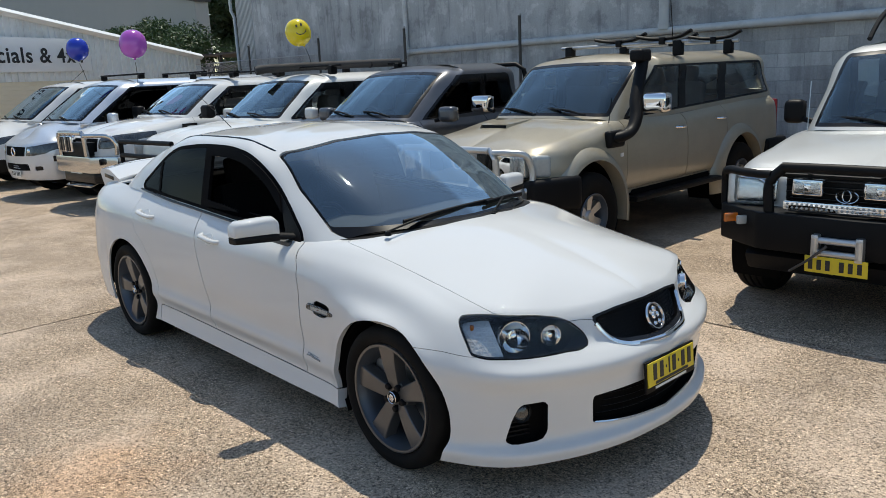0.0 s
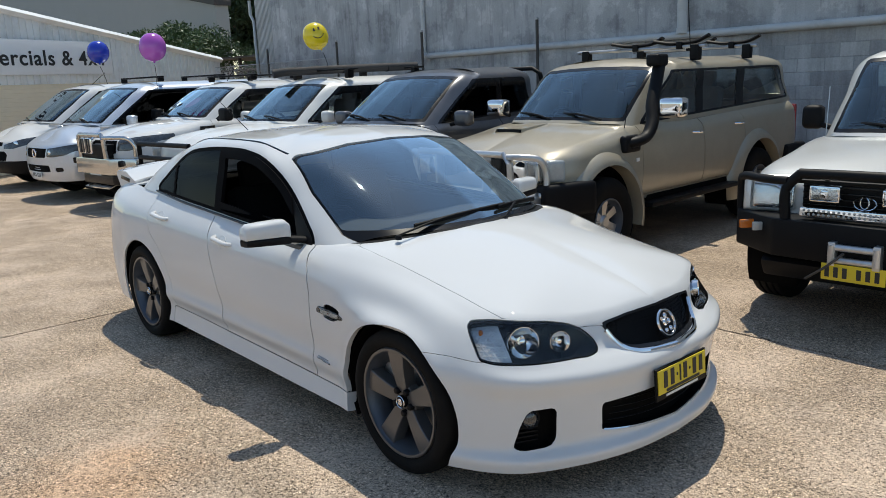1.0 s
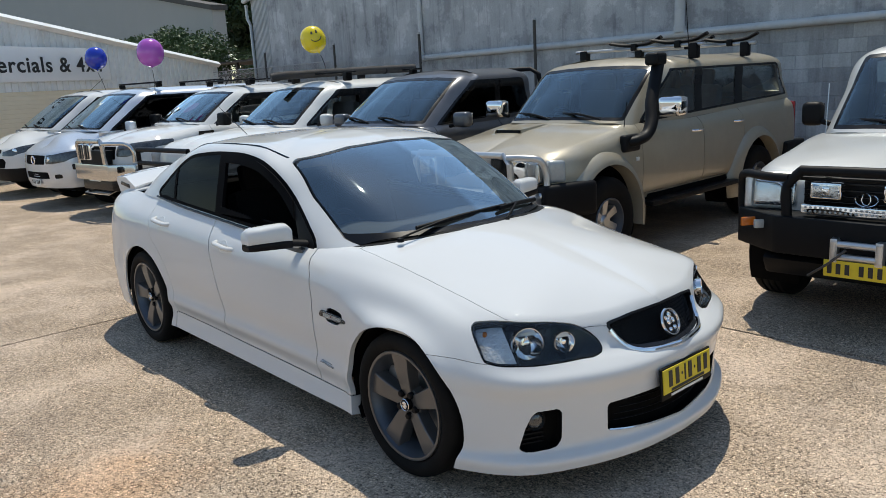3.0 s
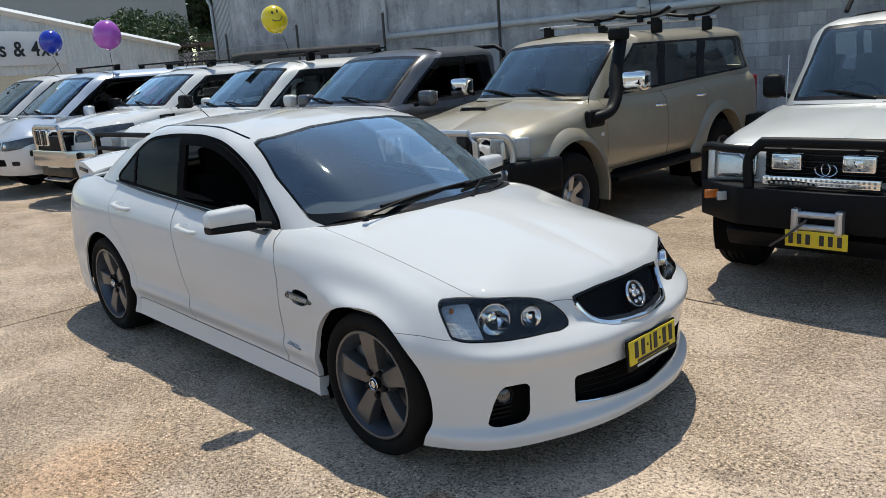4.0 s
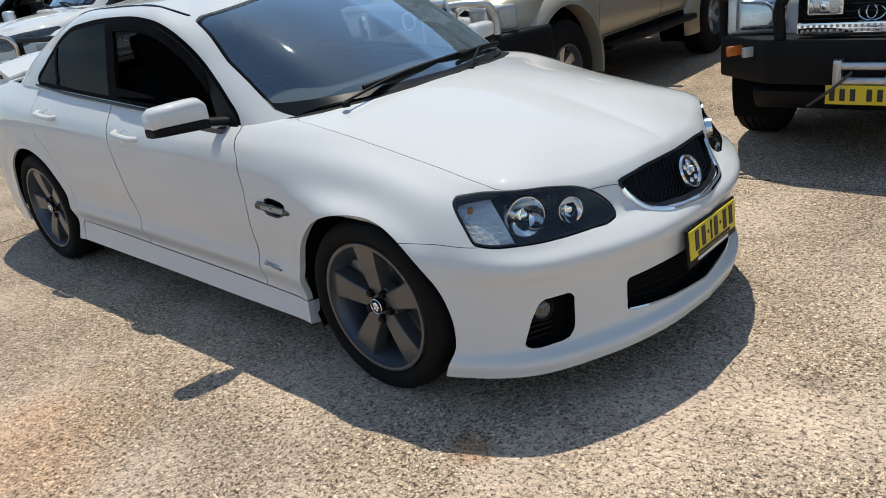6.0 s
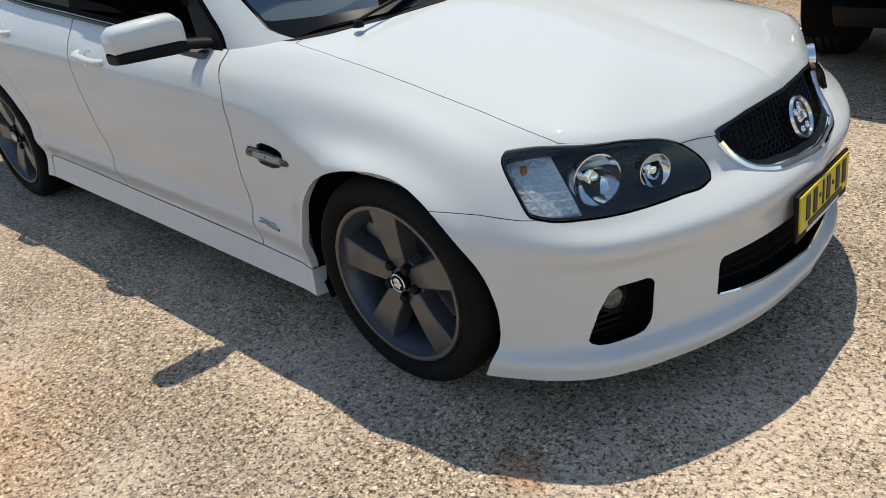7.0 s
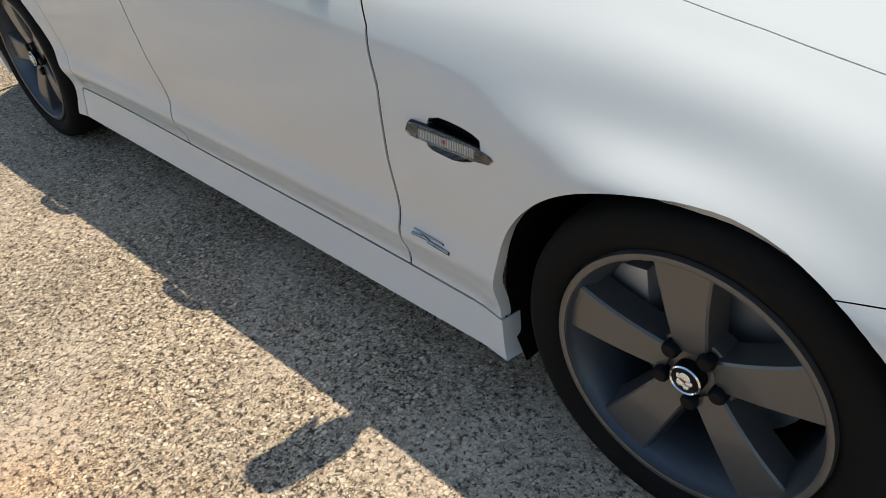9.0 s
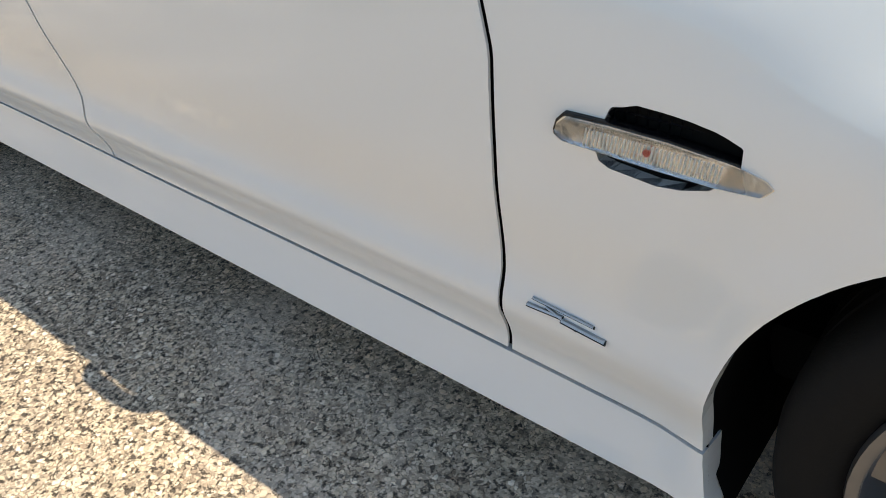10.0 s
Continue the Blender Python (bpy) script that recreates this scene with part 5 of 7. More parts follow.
    for x, y, q, st in ((0.004, 0.030, 0.012, 1.3), (-0.010, 0.004, 0.014, 1.2), (0.018, 0.004, 0.008, 1.8), (0.018, -0.028, 0.011, 1.0), (-0.016, -0.030, 0.010, 1.0), (-0.028, 0.022, 0.007, 1.6)):
        bm = lathe([(0, 0.012), (q * 0.7, 0.009), (q, 0.002)], 16, m=m @ Matrix.Translation((x, y, 0)) @ Matrix.Diagonal((1, st, 1, 1)))
        part("crest_boss", bm, CHROME, e)

    # lower intake, its bright strip, and the number plate
    k = new("lower_intake")
    k.parent = car
    soup_part("backing", pushed(throat, -0.05), DARK, k, rim=-0.05, both=True)
    part("bright_strip", tube(skin_front(bumper, [(y, 0.253 + 0.2 * y * y) for y in np.linspace(-0.405, 0.405, 15)], -0.001), 0.006, 6, smooth=40), CHROME, k)
    bm = None
    for i in range(4):
        zz = 0.300 + i * 0.028
        bm = tube([(2.322 - 0.40 * y * y - 0.9 * abs(y) ** 3 - 0.045, y, zz) for y in np.linspace(-0.39, 0.39, 21)], 0.003, 4, bm=bm)
    part("slats", bm, BLACK, k)
    n = new("number_plate")
    n.parent = car
    tagged(n, "yellow number plate with black characters")
    n.matrix_basis = Matrix.Translation((2.338, 0.0, 0.452)) @ Euler((0, -0.06, 0)).to_matrix().to_4x4()
    part("plate", box((0.006, 0.372, 0.107), (0, 0, 0), 0.002), YELLOW, n)
    part("holder", box((0.010, 0.392, 0.142), (-0.008, 0, -0.010), 0.003), BLACK, n)
    widths = [0.042, 0.042, 0.012, 0.016, 0.042, 0.012, 0.042, 0.042]
    y = -0.155
    bm = None
    for i, wd in enumerate(widths):
        tall = 0.012 if i in (2, 5) else 0.072
        part("character", box((0.003, wd * 0.62, tall), (0.004, y + wd / 2, 0.008)), INK, n, smooth=False)
        y += wd + 0.010
    part("state_line", box((0.003, 0.26, 0.012), (0.004, 0.0, -0.043)), INK, n, smooth=False)
    part("dealer_line", box((0.003, 0.25, 0.010), (-0.002, 0.0, -0.068)), WHITEPLASTIC, n, smooth=False)

    # fog lamps
    for s in (-1, 1):
        f = new("fog_light")
        f.parent = car
        tagged(f, "fog light in a black recess")
        q = pushed(foghole, -0.055)
        soup_part("recess", q if s < 0 else flipped(q), DARK, f, rim=-0.053)
        way = Vector((0.9, s * 0.35, 0.05)).normalized()
        m = Matrix.Translation((2.058, s * 0.682, 0.375)) @ way.to_track_quat("Z", "Y").to_matrix().to_4x4()
        part("lamp", lathe([(0.0, 0.016), (0.022, 0.014), (0.034, 0.006), (0.038, -0.004), (0.040, -0.03)], 28, m=m), LAMPGLASS, f)
        part("ring", lathe([(0.038, 0.0), (0.044, 0.004), (0.046, -0.03)], 28, m=m), BLACK, f)
        bm = None
        for i in range(4):
            bm = box((0.012, 0.10, 0.008), (2.030, s * 0.676, 0.266 + i * 0.020), 0.002, bm=bm, turn=Euler((0, 0, s * 0.45)).to_matrix())
        part("ribs", bm, BLACK, f)

    # side vents
    for s in (-1, 1):
        v = new("side_vent")
        v.parent = car
        tagged(v, "black mesh side vent crossed by a clear repeater lamp")
        q = pushed(venthole, -0.018)
        soup_part("recess", q if s < 0 else flipped(q), BLACK, v, rim=-0.018)
        bm = None
        for i in range(5):
            bm = tube([(0.895, s * 0.893, 0.630 + i * 0.0135), (1.045, s * 0.893, 0.628 + i * 0.0135)], 0.0016, 4, bm=bm)
        for i in range(14):
            bm = tube([(0.90 + i * 0.0115, s * 0.893, 0.630), (0.905 + i * 0.0115, s * 0.893, 0.692)], 0.0012, 4, bm=bm)
        part("mesh", bm, GLOSSBLACK, v)
        yy = abs(skin_side(skin, [(0.97, 0.66)])[0][1]) + 0.004
        shape = [(0.858, 0.656), (0.862, 0.668), (0.870, 0.676), (0.92, 0.677), (0.98, 0.675), (1.045, 0.669), (1.075, 0.662), (1.083, 0.655), (1.074, 0.645), (1.03, 0.642), (0.96, 0.644), (0.868, 0.649)]
        mid_x, mid_z = 0.97, 0.66
        turn = Matrix.Translation((mid_x, s * yy, mid_z)) @ (Matrix.Rotation(math.pi / 2, 4, "X") if s < 0 else Matrix(((1, 0, 0, 0), (0, 0, 1, 0), (0, 1, 0, 0), (0, 0, 0, 1))))
        local = [(a - mid_x, b - mid_z) for a, b in shape]
        part("lamp_frame", prism([(a * 1.03, b * 1.12) for a, b in local], 0.014, turn, 0.002), GLOSSBLACK, v)
        part("lamp_back", prism(local, 0.012, turn @ Matrix.Translation((0, 0, 0.002)), 0.0), REFLECTOR, v, smooth=False)
        lz = part("lamp_lens", prism([(a * 0.985, b * 0.92) for a, b in local], 0.004, turn @ Matrix.Translation((0, 0, 0.006)), 0.0), LENS, v, smooth=False)
        lz.visible_shadow = False
        bm = None
        for i in range(34):
            bm = box((0.0016, 0.003, 0.019), (0.895 + i * 0.0042, s * (yy + 0.0022), 0.6595 - i * 0.0001), 0.0005, bm=bm, turn=Euler((0, 0.15, 0)).to_matrix(), seg=1)
        part("fluting", bm, LAMPWHITE, v, smooth=False)
        part("bulb", lathe([(0, 0.003), (0.004, 0.0015), (0.0045, -0.002)], 12, m=Matrix.Translation((0.962, s * (yy + 0.0025), 0.6595)) @ Matrix.Rotation(-s * math.pi / 2, 4, "X")), REDLENS, v)
        b = new("fender_badge")
        b.parent = car
        tagged(b, "small slanted chrome badge")
        for (xa, za, xb, zb, r) in ((0.817, 0.406, 0.905, 0.400, 0.0022), (0.811, 0.395, 0.862, 0.3955, 0.0034), (0.862, 0.392, 0.922, 0.386, 0.0042), (0.838, 0.401, 0.882, 0.387, 0.0030)):
            yb = [abs(q[1]) + 0.002 for q in skin_side(skin, [(xa, za), (xb, zb)])]
            part("stroke", tube([(xa, s * yb[0], za), (xb, s * yb[1], zb)], r, 6, flat=0.7), STEEL, b)
            part("stroke_shadow_edge", tube([(xa - 0.001, s * (yb[0] - 0.0025), za - 0.002), (xb + 0.001, s * (yb[1] - 0.0025), zb - 0.002)], r * 1.6, 6, flat=0.7), GLOSSBLACK, b)

    # door handles
    for s in (-1, 1):
        for x, yy, zz, panel in ((-0.190, 0.866, 0.868, door_f), (-1.095, 0.866, 0.925, door_r)):
            h = new("door_handle")
            h.parent = car
            bow = [(x - 0.108, s * (yy - 0.006), zz + 0.010), (x - 0.093, s * (yy + 0.024), zz + 0.008), (x - 0.02, s * (yy + 0.036), zz + 0.001), (x + 0.06, s * (yy + 0.032), zz - 0.008), (x + 0.098, s * (yy + 0.018), zz - 0.012), (x + 0.106, s * (yy - 0.008), zz - 0.013)]
            part("grip", tube(bow, 0.018, 12, smooth=24, flat=0.75), WHITE, h)
            ring = [(x - 0.005 + 0.046 * math.cos(k * math.pi / 16), zz - 0.008 + 0.034 * math.sin(k * math.pi / 16)) for k in range(33)]
            lip = [(q[0], s * (abs(q[1]) - 0.0004), q[2]) for q in skin_side(panel, ring)]
            part("cup_lip", tube(lip, 0.0024, 6), WHITE, h)

    # mirrors
    for s in (-1, 1):
        mir = new("wing_mirror")
        mir.parent = car
        tagged(mir, "white wing mirror with a black lower half")
        def shell(zlo, zhi, dx=0.0):
            rows = []
            for t in np.linspace(0, 1, 11):
                yy = 0.865 + 0.225 * t
                grow = (1 - (2 * t - 1.0) ** 10 * 0.22) * (0.82 + 0.22 * t - 0.22 * max(0, t - 0.75))
                cx = 0.545 - 0.055 * t
                hh = (zhi - zlo) * (1.04 - 0.20 * t ** 1.6) * (1 - 0.20 * abs(2 * t - 1) ** 14)
                ring = []
                for a in np.linspace(0, 2 * math.pi, 20, endpoint=False):
                    ca, sa = math.cos(a), math.sin(a)
                    ring.append((cx + (0.066 if ca > 0 else 0.036) * abs(ca) ** 0.7 * (1 if ca > 0 else -1) * grow, s * yy, zlo + hh / 2 + hh / 2 * abs(sa) ** (0.55 if sa > 0 else 0.35) * (1 if sa > 0 else -1) + 0.012 * t))
                rows.append(ring)
            own = bmesh.new()
            vr = [[own.verts.new(q) for q in r] for r in rows]
            for a, b in zip(vr, vr[1:]):
                for i in range(20):
                    own.faces.new((a[i], a[(i + 1) % 20], b[(i + 1) % 20], b[i]))
            own.faces.new(vr[0])
            own.faces.new(vr[-1][::-1])
            return own
        part("cap", shell(0.975, 1.075), WHITE, mir, sharp=1.0)
        part("lower_shell", shell(0.945, 1.00), BLACK, mir, sharp=1.0)
        part("foot", tube([(0.58, s * 0.775, 0.955), (0.565, s * 0.83, 0.965), (0.555, s * 0.90, 0.975)], 0.032, 12, smooth=8, flat=0.6), BLACK, mir)
        part("mirror_glass", box((0.004, 0.17, 0.08), (0.470, s * 0.975, 1.018), 0.001), CHROME, mir)

    # wipers and cowl
    w = new("wiper_cowl")
    w.parent = car
    soup_part("cowl_panel", pushed(cowl, 0.001), BLACK, w, rim=0.01, both=True)
    for pivot, c0, c1 in (((1.095, -0.56, 1.004), (1.078, -0.44, 1.030), (1.070, 0.22, 1.050)), ((1.19, 0.10, 1.008), (1.100, 0.14, 1.048), (0.990, 0.55, 1.030))):
        wp = new("wiper")
        wp.parent = car
        p0, a, b = Vector(pivot), Vector(c0), Vector(c1)
        mid = a.lerp(b, 0.45) + Vector((0.008, 0, 0.014))
        part("arm", tube([p0, p0.lerp(mid, 0.5) + Vector((0.004, 0, 0.006)), mid], 0.006, 8, smooth=12), BLACK, wp)
        part("blade", tube([a, a.lerp(b, 0.5) + Vector((0.010, 0, 0.006)), b], 0.010, 8, smooth=14, flat=1.3), BLACK, wp)
        part("pivot", lathe([(0, 0.022), (0.014, 0.020), (0.018, 0)], 16, m=Matrix.Translation(p0 - Vector((0, 0, 0.02)))), BLACK, wp)

    # boot spoiler
    sp = new("boot_spoiler")
    sp.parent = car
    rows = []
    bm = bmesh.new()
    for yy in np.linspace(-0.74, 0.74, 31):
        back_x = -2.38 + 0.16 * (abs(yy) / 0.74) ** 2.6
        zt = 1.176 - 0.03 * (abs(yy) / 0.74) ** 3
        deck = 1.085 - 0.075 * max(0.0, (abs(yy) - 0.60) / 0.14)
        rows.append([bm.verts.new(q) for q in ((back_x + 0.36, yy, zt - 0.055), (back_x + 0.19, yy, zt + 0.008), (back_x + 0.02, yy, zt + 0.004), (back_x - 0.008, yy, zt - 0.024), (back_x + 0.015, yy, zt - 0.062), (back_x + 0.06, yy, deck), (back_x + 0.34, yy, deck))])
    for a, b in zip(rows, rows[1:]):
        for i in range(7):
            bm.faces.new((a[i], a[(i + 1) % 7], b[(i + 1) % 7], b[i]))
    bm.faces.new(rows[0])
    bm.faces.new(rows[-1][::-1])
    part("blade", bm, WHITE, sp, sharp=0.9)
    for s in (-1, 1):
        part("brake_duct", box((0.17, 0.014, 0.028), (-2.05, s * 0.738, 1.098), 0.005, turn=Euler((0, 0.10, 0)).to_matrix()), GLOSSBLACK, sp)
        tl = new("tail_light")
        tl.parent = car
        part("lens", box((0.05, 0.16, 0.12), (-2.41, s * 0.52, 0.93), 0.02), REDLENS, tl)

    # cabin
    cab = new("cabin")
    cab.parent = car
    part("floor", box((2.6, 1.6, 0.05), (-0.35, 0, 0.36)), DARK, cab)
    bm = bmesh.new()
    rows = []
    for yy in np.linspace(-0.68, 0.68, 23):
        hump = 0.03 * math.exp(-((yy + 0.36) / 0.16) ** 2)
        rows.append([bm.verts.new(q) for q in ((1.10 - 0.55 * yy * yy, yy, 0.965), (0.72 - 0.2 * yy * yy, yy, 0.965 + hump), (0.40, yy, 0.945 + hump * 1.4), (0.30, yy, 0.88), (0.33, yy, 0.60))])
    for a, b in zip(rows, rows[1:]):
        for i in range(4):
            bm.faces.new((a[i], a[i + 1], b[i + 1], b[i]))
    part("dashboard", bm, DASH, cab)
    part("steering_wheel", tube([(0.20 + 0.06 * math.sin(a), -0.36 + 0.185 * math.cos(a), 0.86 + 0.175 * math.sin(a)) for a in np.linspace(0, 2 * math.pi, 33)], 0.016, 8), BLACK, cab)
    part("steering_hub", box((0.05, 0.16, 0.10), (0.22, -0.36, 0.86), 0.02), BLACK, cab)
    for s in (-1, 1):
        seat = new("front_seat")
        seat.parent = car
        part("cushion", box((0.52, 0.50, 0.16), (-0.22, s * 0.37, 0.50), 0.05), SEAT, seat)
        part("backrest", box((0.16, 0.50, 0.62), (-0.50, s * 0.37, 0.82), 0.06, turn=Euler((0, -0.28, 0)).to_matrix()), SEAT, seat)
        part("headrest", box((0.10, 0.27, 0.19), (-0.62, s * 0.37, 1.19), 0.04, turn=Euler((0, -0.2, 0)).to_matrix()), SEAT, seat)
        part("door_card", box((1.9, 0.05, 0.55), (-0.35, s * 0.80, 0.66), 0.02), DASH, cab)
    bench = new("rear_seat")
    bench.parent = car
    part("cushion", box((0.5, 1.3, 0.18), (-1.0, 0, 0.52), 0.05), SEAT, bench)
    part("backrest", box((0.16, 1.3, 0.62), (-1.28, 0, 0.82), 0.06, turn=Euler((0, -0.35, 0)).to_matrix()), SEAT, bench)
    part("parcel_shelf", box((0.5, 1.3, 0.03), (-1.6, 0, 1.05)), DASH, cab)
    part("headlining", box((1.0, 0.86, 0.03), (-0.52, 0, 1.395), 0.01), DASH, cab)
    part("rear_view_mirror", box((0.03, 0.24, 0.06), (0.36, 0, 1.30), 0.012), BLACK, cab)
    part("underbody", box((3.9, 1.35, 0.10), (0.0, 0, 0.26), 0.03), DARK, car)
    part("engine_bay", box((1.35, 1.05, 0.42), (1.42, 0, 0.52), 0.05), DARK, car)
    part("nose_core", box((0.30, 1.1, 0.30), (1.98, 0, 0.40), 0.05), DARK, car)
    part("bumper_undertray", box((0.36, 1.05, 0.02), (1.88, 0, 0.165), 0.004), DARK, car)
    for x, c in ((1.4575, 1.450), (-1.4575, -1.43)):
        for s in (-1, 1):
            well(car, c - 0.006, 0.328, 0.398, s * 0.872, s * 0.60, 0.380 if x > 0 else 0.390)
            wheel(car, (x, s * 0.785, 0.335), 0.338, 0.245, 0.252, "five", spin=0.10 if x > 0 else 0.25, out=s)
    return car


def frame_shield(glass_soup, outline):
    """The upper band of a side window."""
    d = outline_distance(side(glass_soup.p), outline)
    band = np.maximum(-(d + 0.065), 1.03 - glass_soup.p[:, 2])
    return cut(glass_soup, band)[0]


sedan()


# ---- the row of parked vehicles ----
def at_nose(x, y, ahead, turn=-85.0, z=0.0):
    """The pose of a vehicle whose nose, `ahead` metres before its middle, stands at x, y."""
    a = radians(turn)
    return pose(x - ahead * math.cos(a), y - ahead * math.sin(a), z, 0, 0, turn)


def vehicle(name, label, where, paint, wb, fo, ro, w, zs, belt, bonnet, cowl, wst, roof, rw, rr, rb, tyre, tyre_w, rim_r, pillars, glass_side=None, style="six",
            last=4, arch=None, lower=None, seats=PALESEAT, nose_round=1.0, doors=(), bonnet_in=0.10, track=None, sill=None, wheels=True, visor=False, face=(), belt_in=0.10):
    """A body built from its main sizes: belt = (front, rear) heights, bonnet = (nose, cowl) heights; pillars = (x, half width) of the side pillars."""
    v = thing(name, label, "car", where, group="row of parked vehicles")
    xf, xr = wb / 2 + fo, -(wb / 2 + ro)
    q = nose_round
    base = [(xr, 0), (xr + 0.01, -0.55 * w), (xr + 0.05, -0.85 * w), (xr + 0.16, -0.975 * w), (xr + 0.45, -w), (-wb / 2, -w), (-wb / 2 + 0.55, -w), (0, -w),
            (cowl, -w), (wb / 2, -w), (xf - 0.42 * q, -0.985 * w), (xf - 0.20 * q, -0.90 * w), (xf - 0.07 * q, -0.66 * w), (xf - 0.012, -0.33 * w), (xf, 0)]
    zt = [float(np.interp(p[0], [xr, rb, cowl], [belt[1], belt[1], belt[0]])) for p in base[:8]] + [bonnet[1]]
    zt += [float(np.interp(p[0], [cowl, wb / 2, xf], [bonnet[1], bonnet[1] * 0.45 + bonnet[0] * 0.55 + 0.02, bonnet[0]])) for p in base[9:]]
    fr = [0, 0.16, 0.34, 0.52, 0.72, 0.90, 1.0]
    ins = [0.05, 0.015, 0.0, 0.0, 0.008, belt_in * 0.35, belt_in]
    z = [[zs + (t - zs) * f for t in zt] for f in fr]
    inset = [[i] * 15 for i in ins]
    inset[6] = [belt_in] * 9 + [bonnet_in] * 6
    inset[5] = [belt_in * 0.35] * 9 + [bonnet_in * 0.35] * 6
    bl = [(cowl + 0.12, 0, bonnet[1] + 0.03), (cowl * 0.5 + xf * 0.5, 0, bonnet[1] * 0.5 + bonnet[0] * 0.5 + 0.06), (xf - 0.25, 0, bonnet[0] + 0.04), (xf - bonnet_in, 0, bonnet[0])]
    tl = [(xr + 0.10, 0, belt[1]), (xr + 0.3, 0, belt[1] + 0.02), (rb - 0.2, 0, belt[1] + 0.02), (rb + 0.02, 0, belt[1] + 0.02)]
    bz = lambda x: float(np.interp(x, [rb, cowl], [belt[1], belt[0]]))
    mid = lambda b, t, k: tuple(bb * 0.52 + tt * 0.48 + kk for bb, tt, kk in zip(b, t, k))
    rows = []

    def add(b, t, e, c, bulge=(0, 0, 0)):
        rows.append([b, mid(b, t, bulge), t, e, c])

    add((cowl + 0.14, 0, bonnet[1] + 0.03), (wst, 0, roof - 0.045), (wst - 0.22, 0, roof - 0.006), (wst - 0.5, 0, roof), (0.03, 0, 0.015))
    add((cowl + 0.11, -0.5 * w, bonnet[1] + 0.022), (wst - 0.02, -0.5 * rw, roof - 0.055), (wst - 0.23, -0.4 * rw, roof - 0.014), (wst - 0.5, 0, roof), (0.03, 0, 0.012))
    add((cowl + 0.03, -(w - belt_in - 0.10), bonnet[1] + 0.01), (wst - 0.06, -(rw - 0.08), roof - 0.075), (wst - 0.25, -0.65 * rw, roof - 0.03), (wst - 0.52, 0, roof), (0.03, 0, 0.01))
    add((cowl - 0.07, -(w - belt_in - 0.005), bz(cowl - 0.07)), (wst - 0.14, -(rw - 0.01), roof - 0.10), (wst - 0.28, -0.72 * rw, roof - 0.036), (wst - 0.55, 0, roof), (0.01, -0.01, 0))
    for x in np.linspace(cowl - 0.4, rb + 0.25, 6):
        xt = min(max(x, rr + 0.12), wst - 0.25)
        add((x, -(w - belt_in), bz(x)), (xt, -rw, roof - 0.085), (xt, -0.74 * rw, roof - 0.026), (xt, 0, roof), (0, -0.012, 0))
    add((rb + 0.04, -(w - belt_in - 0.03), bz(rb)), (rr + 0.03, -(rw - 0.03), roof - 0.09), (rr + 0.10, -0.7 * rw, roof - 0.035), (rr + 0.16, 0, roof - 0.004))
    add((rb, -0.5 * w, bz(rb)), (rr, -0.5 * rw, roof - 0.06), (rr + 0.08, -0.4 * rw, roof - 0.02), (rr + 0.15, 0, roof - 0.004))
    add((rb - 0.01, 0, bz(rb)), (rr - 0.01, 0, roof - 0.05), (rr + 0.07, 0, roof - 0.012), (rr + 0.14, 0, roof - 0.004))
    (flank, hood, boot, skin), beltline = car_soups(base, z, inset, bl, tl, rows, nu=150, nv=34, first=8, last=last)
    r = arch or tyre * 1.17
    for x in (wb / 2, -wb / 2):
        ring = [(x + r * math.cos(a), tyre + 0.02 + r * math.sin(a)) for a in np.linspace(0, 2 * math.pi, 44, endpoint=False)]
        flank = take(flank, ring, side, only=lambda p: p[:, 1] < -0.6 * w)[1]
        for s in (-1, 1):
            well(v, x, tyre + 0.02, r + 0.006, s * (w - 0.03), s * (w - 0.38))
            if wheels:
                wheel(v, (x, s * ((track or w - 0.02) - tyre_w / 2), tyre), tyre, tyre_w, rim_r, style, out=s)
    if lower is not None:
        low, flank = cut(flank, flank.p[:, 2] - lower[0])
        soup_part("lower_cladding", low, lower[1], v, both=True)
    for n, (x0, x1) in enumerate(doors):
        shape = [(x0, zs + 0.05), (x1, zs + 0.05), (x1, 3), (x0, 3)]
        door, flank = take(flank, shape, side, 0.006, lambda p: p[:, 1] < -0.6 * w)
        for s, d in ((-1, door), (1, flipped(door))):
            o = soup_part("door", d, paint, v)
            hx, hz = x0 + 0.16, bz(x0) - 0.13
            part("door_handle", tube([(hx - 0.09, s * (w - 0.015), hz), (hx - 0.07, s * (w + 0.022), hz), (hx + 0.05, s * (w + 0.022), hz), (hx + 0.07, s * (w - 0.015), hz)], 0.014, 8, smooth=14), CHROME if paint in (GOLD,) else paint, o)
    for what, outline, material, push in face:
        piece, flank = take(flank, outline, front, 0.0, lambda p: p[:, 0] > wb / 2)
        if max(q[0] for q in outline) > 0:
            soup_part(what, pushed(piece, push), material, v, rim=0.02, both=True)
        else:
            for s in (piece, flipped(piece)):
                soup_part(what, pushed(s, push), material, v, rim=0.02)
    soup_part("body_shell", join(flank, boot), paint, v, both=True)
    soup_part("bonnet", hood, paint, v, both=True)
    # glass
    ztop = roof - 0.135
    bot = lambda x: bz(x) + 0.045
    fx = lambda zz: cowl - 0.09 + (wst - 0.11 - cowl + 0.09) * (zz - belt[0]) / (roof - 0.1 - belt[0])
    win = [(fx(bot(cowl)) + 0.02, bot(cowl)), (0, bot(0)), (rb + 0.16, bot(rb)), (rr + 0.17, ztop - 0.02), (rr + 0.22, ztop), (fx(ztop) - 0.02, ztop), (fx(ztop) + 0.01, ztop - 0.02)]
    dlo, shell = take(skin, win, side, 0.0, lambda p: p[:, 1] < -0.55 * rw)
    sw = w - belt_in - 0.09
